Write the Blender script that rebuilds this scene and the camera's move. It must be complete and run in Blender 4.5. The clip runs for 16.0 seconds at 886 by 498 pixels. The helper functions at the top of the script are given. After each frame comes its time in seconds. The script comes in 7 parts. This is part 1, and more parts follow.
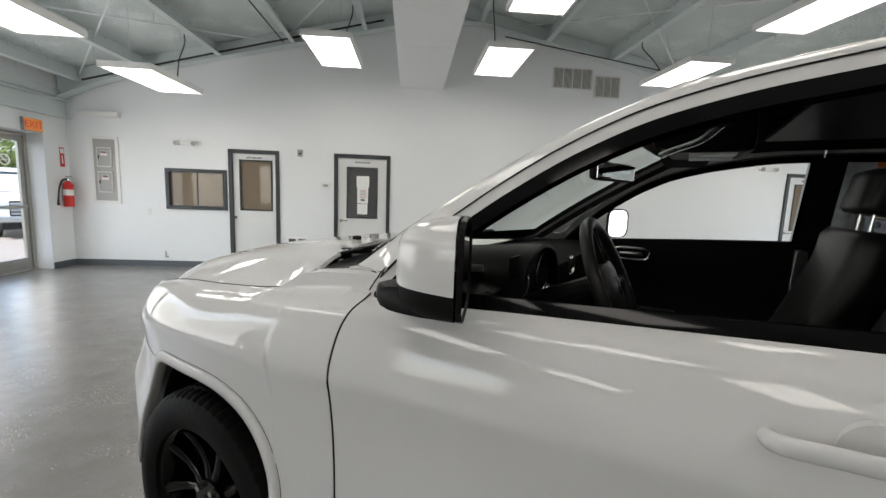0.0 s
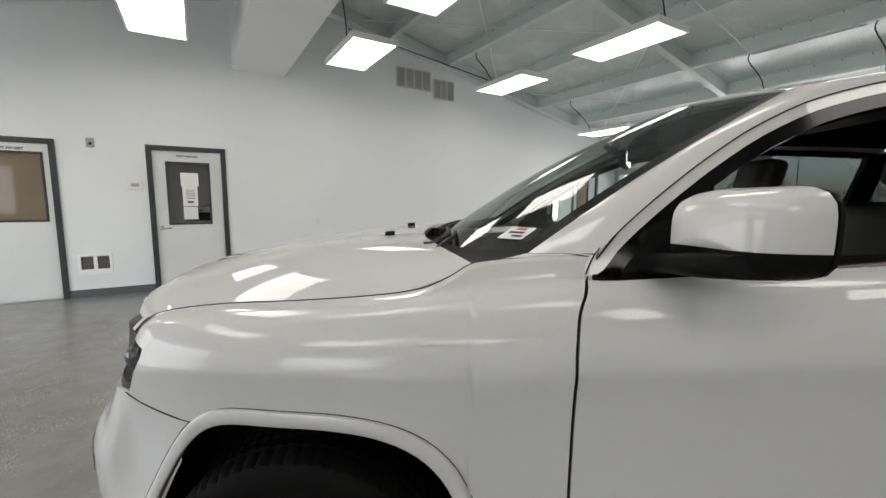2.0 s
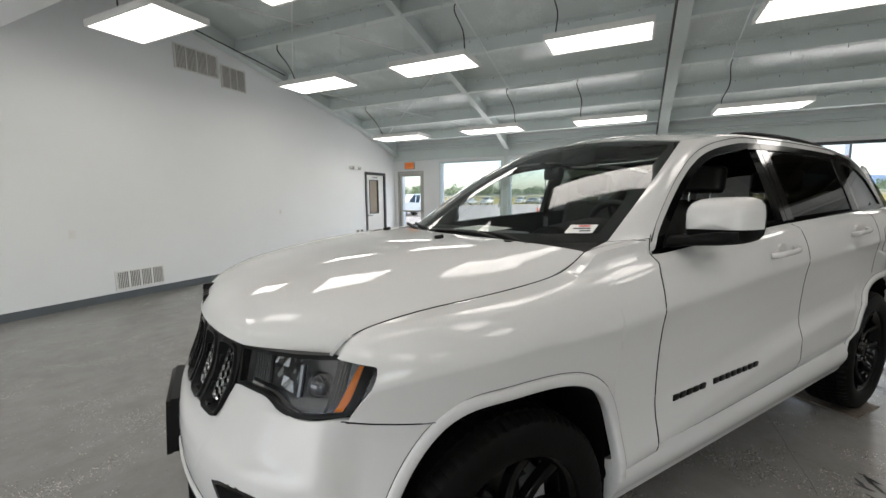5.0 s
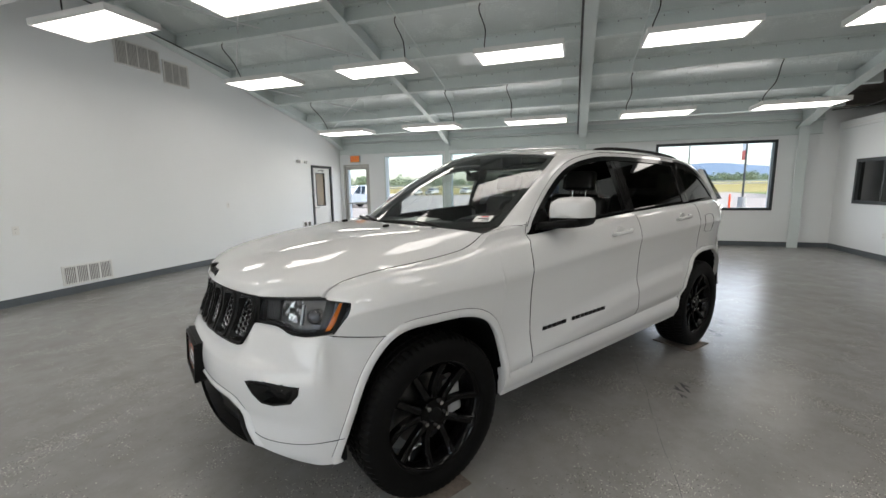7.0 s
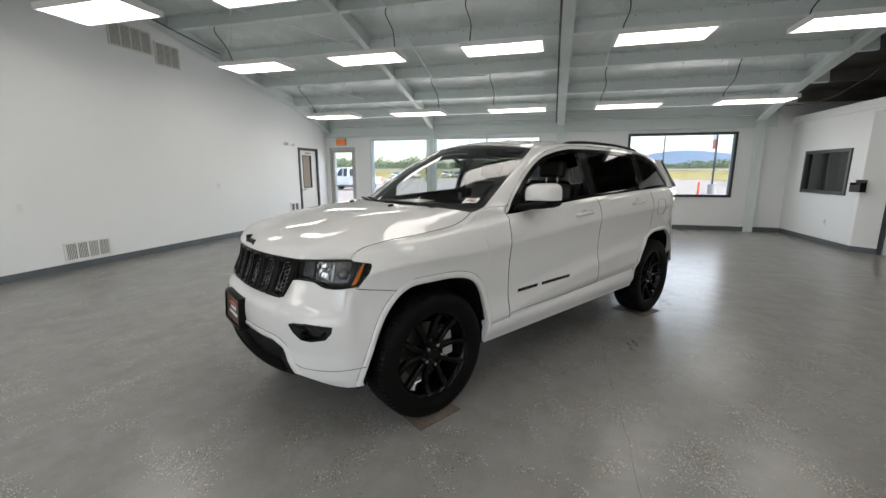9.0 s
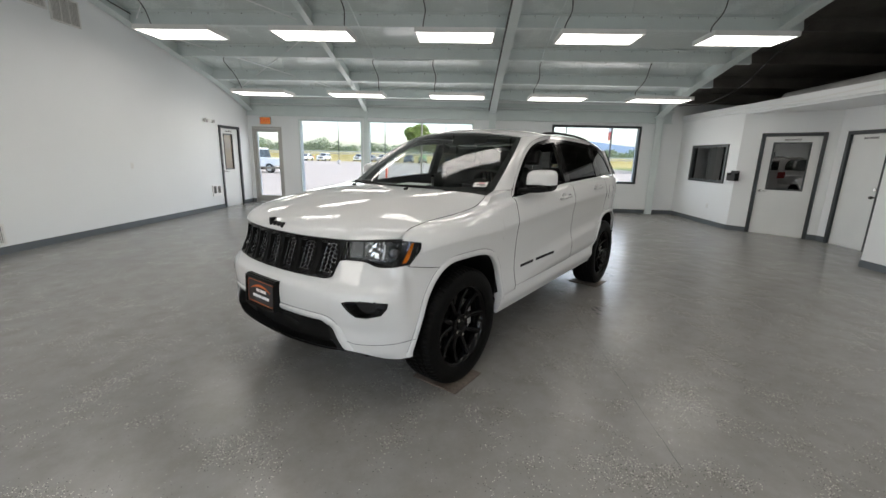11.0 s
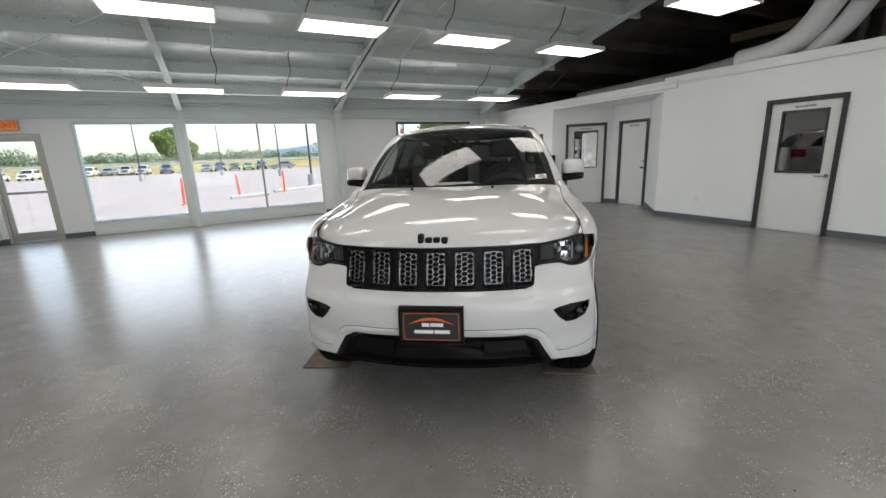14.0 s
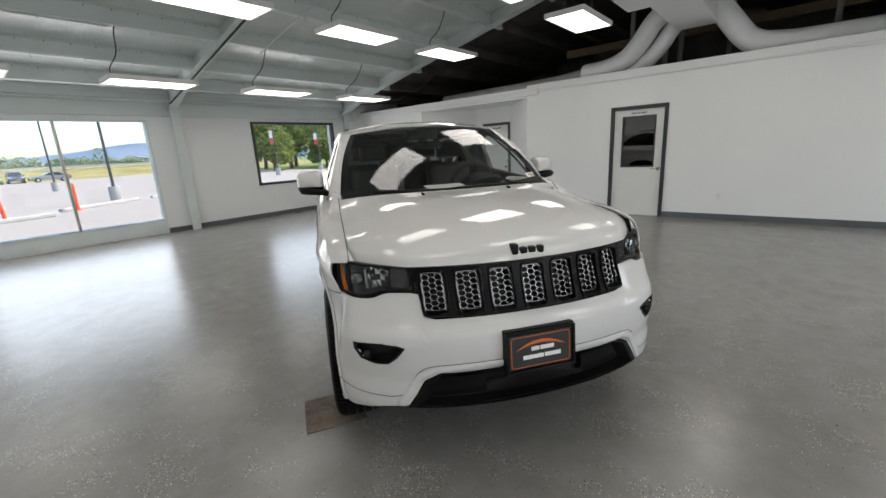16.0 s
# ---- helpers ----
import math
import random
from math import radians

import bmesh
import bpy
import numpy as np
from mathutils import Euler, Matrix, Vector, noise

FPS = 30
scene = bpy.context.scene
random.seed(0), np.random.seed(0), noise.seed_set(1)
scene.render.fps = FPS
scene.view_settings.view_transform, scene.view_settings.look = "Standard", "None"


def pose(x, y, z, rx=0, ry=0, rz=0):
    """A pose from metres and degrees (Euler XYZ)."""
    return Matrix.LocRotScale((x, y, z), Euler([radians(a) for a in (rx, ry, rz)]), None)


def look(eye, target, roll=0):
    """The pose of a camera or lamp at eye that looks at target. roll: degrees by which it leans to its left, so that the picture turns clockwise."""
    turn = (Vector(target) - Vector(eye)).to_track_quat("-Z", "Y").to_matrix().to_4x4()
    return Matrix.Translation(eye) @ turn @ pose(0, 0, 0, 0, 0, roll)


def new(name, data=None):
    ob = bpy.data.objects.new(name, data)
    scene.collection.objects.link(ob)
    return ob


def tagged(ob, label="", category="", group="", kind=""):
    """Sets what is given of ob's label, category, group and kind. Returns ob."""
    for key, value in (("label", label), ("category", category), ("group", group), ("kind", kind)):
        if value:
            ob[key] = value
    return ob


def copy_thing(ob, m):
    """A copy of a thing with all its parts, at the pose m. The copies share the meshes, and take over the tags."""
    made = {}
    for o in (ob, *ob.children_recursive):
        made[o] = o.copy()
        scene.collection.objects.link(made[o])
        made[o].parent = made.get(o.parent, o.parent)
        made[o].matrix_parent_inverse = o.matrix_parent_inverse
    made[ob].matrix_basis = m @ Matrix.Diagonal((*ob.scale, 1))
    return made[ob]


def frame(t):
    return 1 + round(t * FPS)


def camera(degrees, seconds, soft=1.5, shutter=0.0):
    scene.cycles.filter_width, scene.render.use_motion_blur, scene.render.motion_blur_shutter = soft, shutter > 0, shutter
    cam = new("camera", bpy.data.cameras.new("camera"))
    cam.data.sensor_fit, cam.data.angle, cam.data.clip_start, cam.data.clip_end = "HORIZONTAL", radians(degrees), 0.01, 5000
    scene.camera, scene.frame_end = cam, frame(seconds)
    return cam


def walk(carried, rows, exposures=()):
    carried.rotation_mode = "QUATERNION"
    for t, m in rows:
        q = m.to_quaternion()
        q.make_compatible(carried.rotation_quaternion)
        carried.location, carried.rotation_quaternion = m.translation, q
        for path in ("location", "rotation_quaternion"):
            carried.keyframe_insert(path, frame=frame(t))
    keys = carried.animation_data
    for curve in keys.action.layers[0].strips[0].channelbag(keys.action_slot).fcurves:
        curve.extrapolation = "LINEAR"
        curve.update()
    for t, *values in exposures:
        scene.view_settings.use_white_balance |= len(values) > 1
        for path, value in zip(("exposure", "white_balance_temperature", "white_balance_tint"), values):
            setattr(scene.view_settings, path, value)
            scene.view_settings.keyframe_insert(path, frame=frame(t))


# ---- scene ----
cam = camera(94.9, 16.0)
PATH = [
    (0, (-0.223, 0.858, 1.426), (-0.059, 2.835, 1.172), 2.1),
    (0.5, (-0.457, 0.981, 1.406), (-0.153, 2.945, 1.179), 0.8),
    (1, (-0.617, 1.055, 1.396), (-0.088, 2.97, 1.167), 0.4),
    (1.5, (-0.839, 1.109, 1.378), (-0.03, 2.922, 1.136), 0.6),
    (2, (-1.041, 1.196, 1.367), (-0.015, 2.895, 1.127), 0.3),
    (2.5, (-1.242, 1.391, 1.395), (-0.039, 2.971, 1.156), -0.3),
    (3, (-1.425, 1.471, 1.386), (-0.077, 2.927, 1.138), -1.1),
    (3.5, (-1.625, 1.526, 1.397), (-0.16, 2.864, 1.142), -1.3),
    (4, (-1.745, 1.672, 1.403), (-0.149, 2.851, 1.156), -1.2),
    (4.5, (-1.821, 1.803, 1.416), (-0.119, 2.824, 1.171), -0.9),
    (5, (-1.93, 1.838, 1.401), (-0.138, 2.69, 1.153), -0.6),
    (5.2, (-2.014, 1.842, 1.406), (-0.194, 2.634, 1.161), -0.5),
    (7.3, (-2.624, 1.522, 1.457), (-0.738, 2.11, 1.148), -0.9),
    (7.5, (-2.681, 1.524, 1.459), (-0.791, 2.098, 1.141), -0.9),
    (8, (-2.857, 1.525, 1.471), (-0.972, 2.1, 1.132), -0.8),
    (8.5, (-2.945, 1.524, 1.482), (-1.059, 2.092, 1.136), -0.6),
    (9, (-3.053, 1.48, 1.476), (-1.157, 1.995, 1.1), -0.0),
    (9.5, (-3.193, 1.485, 1.476), (-1.278, 1.909, 1.084), 0.7),
    (10, (-3.314, 1.595, 1.456), (-1.377, 1.89, 1.052), 1.3),
    (10.2, (-3.38, 1.688, 1.474), (-1.438, 1.935, 1.064), 1.5),
    (12.3, (-3.23, 3.044, 1.478), (-1.294, 2.845, 1.015), -1.0),
    (12.5, (-3.176, 3.181, 1.46), (-1.246, 2.92, 1.005), -1.5),
    (13, (-3.067, 3.547, 1.484), (-1.169, 3.105, 1.036), -2.1),
    (13.5, (-3.008, 3.886, 1.49), (-1.177, 3.222, 1.035), -2.4),
    (14, (-2.788, 4.148, 1.477), (-1.05, 3.269, 1.021), -2.3),
    (14.5, (-2.546, 4.375, 1.47), (-0.92, 3.306, 1.008), -2.4),
    (15, (-2.347, 4.619, 1.49), (-0.84, 3.389, 1.026), -2.6),
    (15.5, (-2.063, 4.748, 1.484), (-0.677, 3.384, 1.016), -2.9),
    (16, (-1.803, 4.839, 1.499), (-0.544, 3.36, 1.023), -3.1),
]
EXPOSURE = ((0, 1.86), (2, 1.84), (4.5, 1.82), (10, 1.80), (12.5, 1.74), (14, 1.72), (16, 1.68))
walk(cam, [(t, look(eye, target, roll)) for t, eye, target, roll in PATH], EXPOSURE)

# ---- world, sun and exposure ----
WINDOW_SKY = 0.7
world = bpy.data.worlds.new("sky")
world.use_nodes = True
scene.world = world
sky = world.node_tree.nodes.new("ShaderNodeTexSky")
sky.sky_type = 'NISHITA'
sky.sun_disc = False
sky.sun_elevation = radians(58)
sky.sun_rotation = radians(200)
sky.air_density, sky.dust_density = 1.0, 2.0
bg = world.node_tree.nodes["Background"]
world.node_tree.links.new(sky.outputs[0], bg.inputs[0])
bg.inputs[1].default_value = 0.15
sun_data = bpy.data.lights.new("sun", 'SUN')
sun_data.energy, sun_data.angle, sun_data.color = 2.0, radians(0.6), (1.0, 0.95, 0.88)
sun = new("sun", sun_data)
sun.matrix_world = look((-10, -40, 60), (0, 0, 0))
# added lamps boost the sky's light in the window openings, east and west
for side, glass_x in ((1, 8.706), (-1, -6.12)):
    for y0, y1, z0, z1 in ((5.16, 6.94, .30, 2.38), (1.95, 4.90, .30, 2.38), (-2.71, -.36, .89, 2.36), (7.60, 8.30, .20, 2.05) if side > 0 else (7.20, 7.92, .20, 2.05)):
        lamp_data = bpy.data.lights.new("window_sky", 'AREA')
        lamp_data.shape, lamp_data.size, lamp_data.size_y = 'RECTANGLE', y1 - y0, z1 - z0
        lamp_data.energy = WINDOW_SKY * (.5 if y0 > 7 else 1) * math.pi * (y1 - y0) * (z1 - z0)
        lamp_data.color = (1.0, 0.98, 0.965)
        new("window_sky", lamp_data).matrix_world = look((glass_x - .045 * side, (y0 + y1) / 2, (z0 + z1) / 2), (0, (y0 + y1) / 2, (z0 + z1) / 2))


# ---- materials ----
def mat(name, color, rough=0.5, metal=0.0, vary=0.06, scale=6.0, bump=0.0, fine=60.0, coat=0.0, spec=0.5, rvary=0.0, emit=None, ior=1.45, stretch=(1, 1, 1)):
    """A surface with tone and gloss that wander at two scales."""
    m = bpy.data.materials.new(name)
    m.use_nodes = True
    nt = m.node_tree
    b = nt.nodes["Principled BSDF"]
    c = (*color, 1)
    b.inputs["Base Color"].default_value = c
    b.inputs["Roughness"].default_value = rough
    b.inputs["Metallic"].default_value = metal
    b.inputs["Specular IOR Level"].default_value = spec
    b.inputs["IOR"].default_value = ior
    b.inputs["Coat Weight"].default_value = coat
    b.inputs["Coat Roughness"].default_value = 0.02
    b.inputs["Coat IOR"].default_value = 1.5
    if emit:
        b.inputs["Emission Color"].default_value = (*emit[:3], 1)
        b.inputs["Emission Strength"].default_value = emit[3]
    if vary or bump or rvary:
        tc = nt.nodes.new("ShaderNodeTexCoord")
        mp = nt.nodes.new("ShaderNodeMapping")
        mp.inputs["Scale"].default_value = stretch
        nt.links.new(tc.outputs["Object"], mp.inputs[0])
        n1, n2 = nt.nodes.new("ShaderNodeTexNoise"), nt.nodes.new("ShaderNodeTexNoise")
        n1.inputs["Scale"].default_value, n2.inputs["Scale"].default_value = scale, fine
        n1.inputs["Detail"].default_value, n2.inputs["Detail"].default_value = 3, 2
        nt.links.new(mp.outputs[0], n1.inputs["Vector"])
        nt.links.new(mp.outputs[0], n2.inputs["Vector"])
        add = nt.nodes.new("ShaderNodeMath")
        add.operation = 'MULTIPLY_ADD'
        add.inputs[1].default_value, add.inputs[2].default_value = 0.4, 0.0
        nt.links.new(n2.outputs[0], add.inputs[0])
        tot = nt.nodes.new("ShaderNodeMath")
        tot.operation = 'MULTIPLY_ADD'
        tot.inputs[1].default_value = 0.6
        nt.links.new(n1.outputs[0], tot.inputs[0])
        nt.links.new(add.outputs[0], tot.inputs[2])
        if vary:
            mr = nt.nodes.new("ShaderNodeMapRange")
            mr.inputs["From Min"].default_value, mr.inputs["From Max"].default_value = 0.3, 0.7
            mr.inputs["To Min"].default_value, mr.inputs["To Max"].default_value = 1 - vary, 1 + vary
            nt.links.new(tot.outputs[0], mr.inputs["Value"])
            mx = nt.nodes.new("ShaderNodeMix")
            mx.data_type, mx.blend_type = 'RGBA', 'MULTIPLY'
            mx.inputs[0].default_value = 1.0
            mx.inputs[6].default_value = c
            nt.links.new(mr.outputs[0], mx.inputs[7])
            nt.links.new(mx.outputs[2], b.inputs["Base Color"])
        if rvary:
            r2 = nt.nodes.new("ShaderNodeMapRange")
            r2.inputs["From Min"].default_value, r2.inputs["From Max"].default_value = 0.3, 0.7
            r2.inputs["To Min"].default_value, r2.inputs["To Max"].default_value = max(0, rough - rvary), rough + rvary
            nt.links.new(tot.outputs[0], r2.inputs["Value"])
            nt.links.new(r2.outputs[0], b.inputs["Roughness"])
        if bump:
            bp = nt.nodes.new("ShaderNodeBump")
            bp.inputs["Strength"].default_value, bp.inputs["Distance"].default_value = bump, 0.004
            nt.links.new(n2.outputs[0], bp.inputs["Height"])
            nt.links.new(bp.outputs[0], b.inputs["Normal"])
    return m


def glass_mat(name, tint, gloss=1.0, ior=1.5):
    """A thin pane: clear straight through, with a mirror sheen that grows at grazing angles."""
    m = bpy.data.materials.new(name)
    m.use_nodes = True
    nt = m.node_tree
    nt.nodes.remove(nt.nodes["Principled BSDF"])
    out = nt.nodes["Material Output"]
    tr, gl, lw, mx = (nt.nodes.new(k) for k in ("ShaderNodeBsdfTransparent", "ShaderNodeBsdfGlossy", "ShaderNodeLayerWeight", "ShaderNodeMixShader"))
    pw, sc = nt.nodes.new("ShaderNodeMath"), nt.nodes.new("ShaderNodeMath")
    pw.operation, sc.operation = 'POWER', 'MULTIPLY_ADD'
    f0 = ((ior - 1) / (ior + 1)) ** 2 * 1.8
    tr.inputs[0].default_value = (*tint, 1)
    gl.inputs[0].default_value = (gloss, gloss, gloss, 1)
    gl.inputs["Roughness"].default_value = 0.01
    lw.inputs[0].default_value = 0.5
    pw.inputs[1].default_value = 4.5
    sc.inputs[1].default_value, sc.inputs[2].default_value = 1 - f0, f0
    nt.links.new(lw.outputs["Facing"], pw.inputs[0])
    nt.links.new(pw.outputs[0], sc.inputs[0])
    nt.links.new(sc.outputs[0], mx.inputs[0])
    nt.links.new(tr.outputs[0], mx.inputs[1])
    nt.links.new(gl.outputs[0], mx.inputs[2])
    nt.links.new(mx.outputs[0], out.inputs[0])
    return m


def floor_mat():
    """Grey epoxy paint on a slab: cloudy tone, worn specks in patches, lone dark chips."""
    m = mat("grey_epoxy_floor", (0.30, 0.31, 0.315), 0.26, vary=0.0, spec=0.8)
    nt = m.node_tree
    b = nt.nodes["Principled BSDF"]
    N, L = nt.nodes.new, nt.links.new
    tc = N("ShaderNodeTexCoord")

    def noise_tex(scale, detail=4, rough=0.6):
        n = N("ShaderNodeTexNoise")
        n.inputs["Scale"].default_value, n.inputs["Detail"].default_value, n.inputs["Roughness"].default_value = scale, detail, rough
        L(tc.outputs["Object"], n.inputs["Vector"])
        return n.outputs[0]

    def ramp(src, lo, hi, a, c):
        r = N("ShaderNodeMapRange")
        for k, v in zip(("From Min", "From Max", "To Min", "To Max"), (lo, hi, a, c)):
            r.inputs[k].default_value = v
        r.interpolation_type = 'SMOOTHSTEP'
        L(src, r.inputs["Value"])
        return r.outputs[0]

    def math_(op, a, c):
        n = N("ShaderNodeMath")
        n.operation = op
        for i, v in enumerate((a, c)):
            if isinstance(v, float):
                n.inputs[i].default_value = v
            else:
                L(v, n.inputs[i])
        return n.outputs[0]

    def mix(fac, a, c):
        n = N("ShaderNodeMix")
        n.data_type = 'RGBA'
        L(fac, n.inputs[0])
        for i, v in ((6, a), (7, c)):
            if isinstance(v, tuple):
                n.inputs[i].default_value = (*v, 1)
            else:
                L(v, n.inputs[i])
        return n.outputs[2]

    cloud = noise_tex(0.9, 4)
    base = mix(ramp(cloud, 0.0, 1.0, 0, 1), (0.210, 0.207, 0.196), (0.276, 0.273, 0.262))
    base = mix(ramp(noise_tex(5.0, 6, 0.7), 0.20, 0.85, 0, 0.75), base, (0.168, 0.158, 0.136))
    island = ramp(noise_tex(2.6, 7, 0.68), 0.48, 0.61, 0.014, 1.0)
    patch = math_('MULTIPLY', island, ramp(noise_tex(0.55, 5), 0.36, 0.54, 0.12, 1.0))

    def specks(scale, lo, hi, tone, seen):
        """Round chips: one chance for each cell, more likely inside worn patches."""
        v = N("ShaderNodeTexVoronoi")
        v.inputs["Scale"].default_value = scale
        L(tc.outputs["Object"], v.inputs["Vector"])
        pick = N("ShaderNodeSeparateColor")
        L(v.outputs["Color"], pick.inputs[0])
        on = ramp(math_('SUBTRACT', math_('MULTIPLY', patch, seen), pick.outputs[0]), -0.02, 0.02, 0.0, 1.0)
        return math_('MULTIPLY', ramp(v.outputs["Distance"], lo, hi, 1.0, 0.0), on), tone

    col = base
    for mask, tone in (specks(100, 0.17, 0.36, (0.60, 0.58, 0.52), 0.75), specks(115, 0.20, 0.37, (0.025, 0.023, 0.02), 0.55)):
        col = mix(mask, col, tone)
    vor2 = N("ShaderNodeTexVoronoi")
    vor2.inputs["Scale"].default_value = 5
    L(tc.outputs["Object"], vor2.inputs["Vector"])
    lone = N("ShaderNodeSeparateColor")
    L(vor2.outputs["Color"], lone.inputs[0])
    dark = math_('MULTIPLY', ramp(vor2.outputs["Distance"], 0.022, 0.032, 1.0, 0.0), ramp(lone.outputs[1], 0.80, 0.82, 0.0, 1.0))
    col = mix(dark, col, (0.04, 0.04, 0.04))
    L(col, b.inputs["Base Color"])
    return m


M_WALL = mat("white_wall_paint", (0.81, 0.83, 0.835), 0.55, vary=0.025, scale=0.8, bump=0.12, fine=90)
M_TRIM = mat("dark_grey_trim_paint", (0.034, 0.040, 0.044), 0.42, vary=0.12, scale=5)
M_BASE = mat("grey_vinyl_base", (0.10, 0.115, 0.125), 0.45, vary=0.12, scale=3)
M_DOOR = mat("white_door_paint", (0.74, 0.75, 0.74), 0.38, vary=0.03, scale=3)
M_CEIL = mat("grey_green_ceiling_paint", (0.69, 0.745, 0.735), 0.26, vary=0.05, scale=1.5, spec=0.8, rvary=0.05)
M_STEEL = mat("painted_steel_frame", (0.66, 0.72, 0.71), 0.45, vary=0.06, scale=2, bump=0.05)
# the shade of the unlit loft is put into this colour
M_DARK = mat("unlit_toned_loft", (0.105, 0.098, 0.088), 0.7, vary=0.4, scale=2)
M_WOOD = mat("old_roof_timber", (0.14, 0.10, 0.06), 0.8, vary=0.35, scale=3, stretch=(8, 1, 8))
M_FLOOR = floor_mat()
M_METAL = mat("galvanised_metal", (0.50, 0.51, 0.51), 0.35, 0.9, vary=0.1, scale=8)
M_CHROME = mat("satin_metal", (0.6, 0.6, 0.58), 0.22, 1.0, vary=0.04)
M_DARKMETAL = mat("aged_bronze_knob", (0.10, 0.095, 0.09), 0.35, 0.8, vary=0.2, scale=20)
M_GLOSSW = mat("bright_white_enamel", (0.90, 0.90, 0.90), 0.3, vary=0.02)
M_ALU = mat("brushed_aluminium", (0.46, 0.45, 0.42), 0.35, 0.8, vary=0.06, scale=10)
M_BLACK = mat("black_plastic", (0.007, 0.007, 0.007), 0.42, vary=0.15, scale=12, spec=0.15)
M_WIRE = mat("black_cable", (0.02, 0.02, 0.02), 0.6, vary=0.1)
M_WHITEP = mat("white_plastic", (0.78, 0.78, 0.76), 0.35, vary=0.02)
M_PAPER = mat("white_paper", (0.82, 0.82, 0.80), 0.7, vary=0.03, scale=4)
M_PRINT = mat("printed_ink", (0.06, 0.06, 0.06), 0.6, vary=0.1)
M_GREYBOX = mat("grey_enamel", (0.36, 0.36, 0.35), 0.4, vary=0.06, scale=4)
M_RED = mat("red_paint", (0.62, 0.03, 0.025), 0.3, vary=0.08)
M_ORANGE = mat("safety_orange_plastic", (0.85, 0.10, 0.03), 0.5, vary=0.1)
M_VENT = mat("cream_grille_paint", (0.70, 0.69, 0.66), 0.5, vary=0.05, scale=9)
# brown-grey mesh colour with the shade inside the vents painted in
M_VENTDARK = mat("vent_shadow_mesh", (0.10, 0.095, 0.085), 0.7, vary=0.2, scale=20)
M_PANEL = mat("light_diffuser", (0.9, 0.9, 0.88), 0.4, vary=0.0, emit=(1.0, 0.94, 0.88, 1.6))
M_EXIT = mat("exit_sign_face", (0.62, 0.20, 0.05), 0.4, vary=0.05, emit=(1.0, 0.30, 0.05, 0.07))
M_GLASS = glass_mat("window_glass", (0.93, 0.95, 0.95), 0.45, 1.4)
M_TINT = glass_mat("dark_film_glass", (0.20, 0.20, 0.20), 0.9, 1.8)
M_BRONZE = mat("bronze_film_glass", (0.21, 0.165, 0.115), 0.05, vary=0.05, scale=2, coat=0.15, spec=0.5, ior=1.5)
# dark colours stand in for the gloom of unlit offices behind glass
M_DUSK = mat("dusk_toned_brown", (0.20, 0.17, 0.14), 0.7, vary=0.1, scale=1)
M_DUSK2 = mat("dusk_toned_grey", (0.11, 0.12, 0.12), 0.6, vary=0.12, scale=1)


def leaf_mat(name, color, vary, scale):
    """Foliage: matt, with light that comes through from behind."""
    m = mat(name, color, 0.6, vary=vary, scale=scale, fine=4)
    nt = m.node_tree
    b = nt.nodes["Principled BSDF"]
    tr, mx = nt.nodes.new("ShaderNodeBsdfTranslucent"), nt.nodes.new("ShaderNodeMixShader")
    mx.inputs[0].default_value = 0.45
    nt.links.new(b.inputs["Base Color"].links[0].from_socket, tr.inputs[0])
    nt.links.new(b.outputs[0], mx.inputs[1])
    nt.links.new(tr.outputs[0], mx.inputs[2])
    nt.links.new(mx.outputs[0], nt.nodes["Material Output"].inputs[0])
    return m


# ---- building helpers ----
def block(bm, x0, y0, z0, x1, y1, z1, bevel=0.0):
    """A box between two corners, added to bm."""
    ret = bmesh.ops.create_cube(bm, size=1.0)
    vs = ret["verts"]
    bmesh.ops.scale(bm, vec=(abs(x1 - x0), abs(y1 - y0), abs(z1 - z0)), verts=vs)
    bmesh.ops.translate(bm, vec=((x0 + x1) / 2, (y0 + y1) / 2, (z0 + z1) / 2), verts=vs)
    if bevel:
        es = list({e for v in vs for e in v.link_edges})
        bmesh.ops.bevel(bm, geom=es, offset=bevel, segments=2, affect='EDGES', profile=0.6)
    return bm


def box(x0, y0, z0, x1, y1, z1, bevel=0.0):
    return block(bmesh.new(), x0, y0, z0, x1, y1, z1, bevel)


def rod(bm, a, b, r, n=12, r2=None):
    """A round bar from a to b."""
    a, b = Vector(a), Vector(b)
    d = b - a
    m = Matrix.Translation((a + b) / 2) @ d.to_track_quat("Z", "Y").to_matrix().to_4x4()
    bmesh.ops.create_cone(bm, cap_ends=True, segments=n, radius1=r, radius2=r if r2 is None else r2, depth=d.length, matrix=m)
    return bm


def tube(pts, r, n=8):
    """A round pipe along points, with rounded joints."""
    bm = bmesh.new()
    pts = [Vector(p) for p in pts]
    rings = []
    for i, p in enumerate(pts):
        d = (pts[min(i + 1, len(pts) - 1)] - pts[max(i - 1, 0)]).normalized()
        q = d.to_track_quat("Z", "Y")
        rr = r[i] if isinstance(r, (list, tuple)) else r
        rings.append([bm.verts.new(p + q @ Vector((rr * math.cos(2 * math.pi * k / n), rr * math.sin(2 * math.pi * k / n), 0))) for k in range(n)])
    for a, b in zip(rings, rings[1:]):
        for k in range(n):
            bm.faces.new((a[k], a[(k + 1) % n], b[(k + 1) % n], b[k]))
    bm.faces.new(rings[0][::-1])
    bm.faces.new(rings[-1])
    return bm


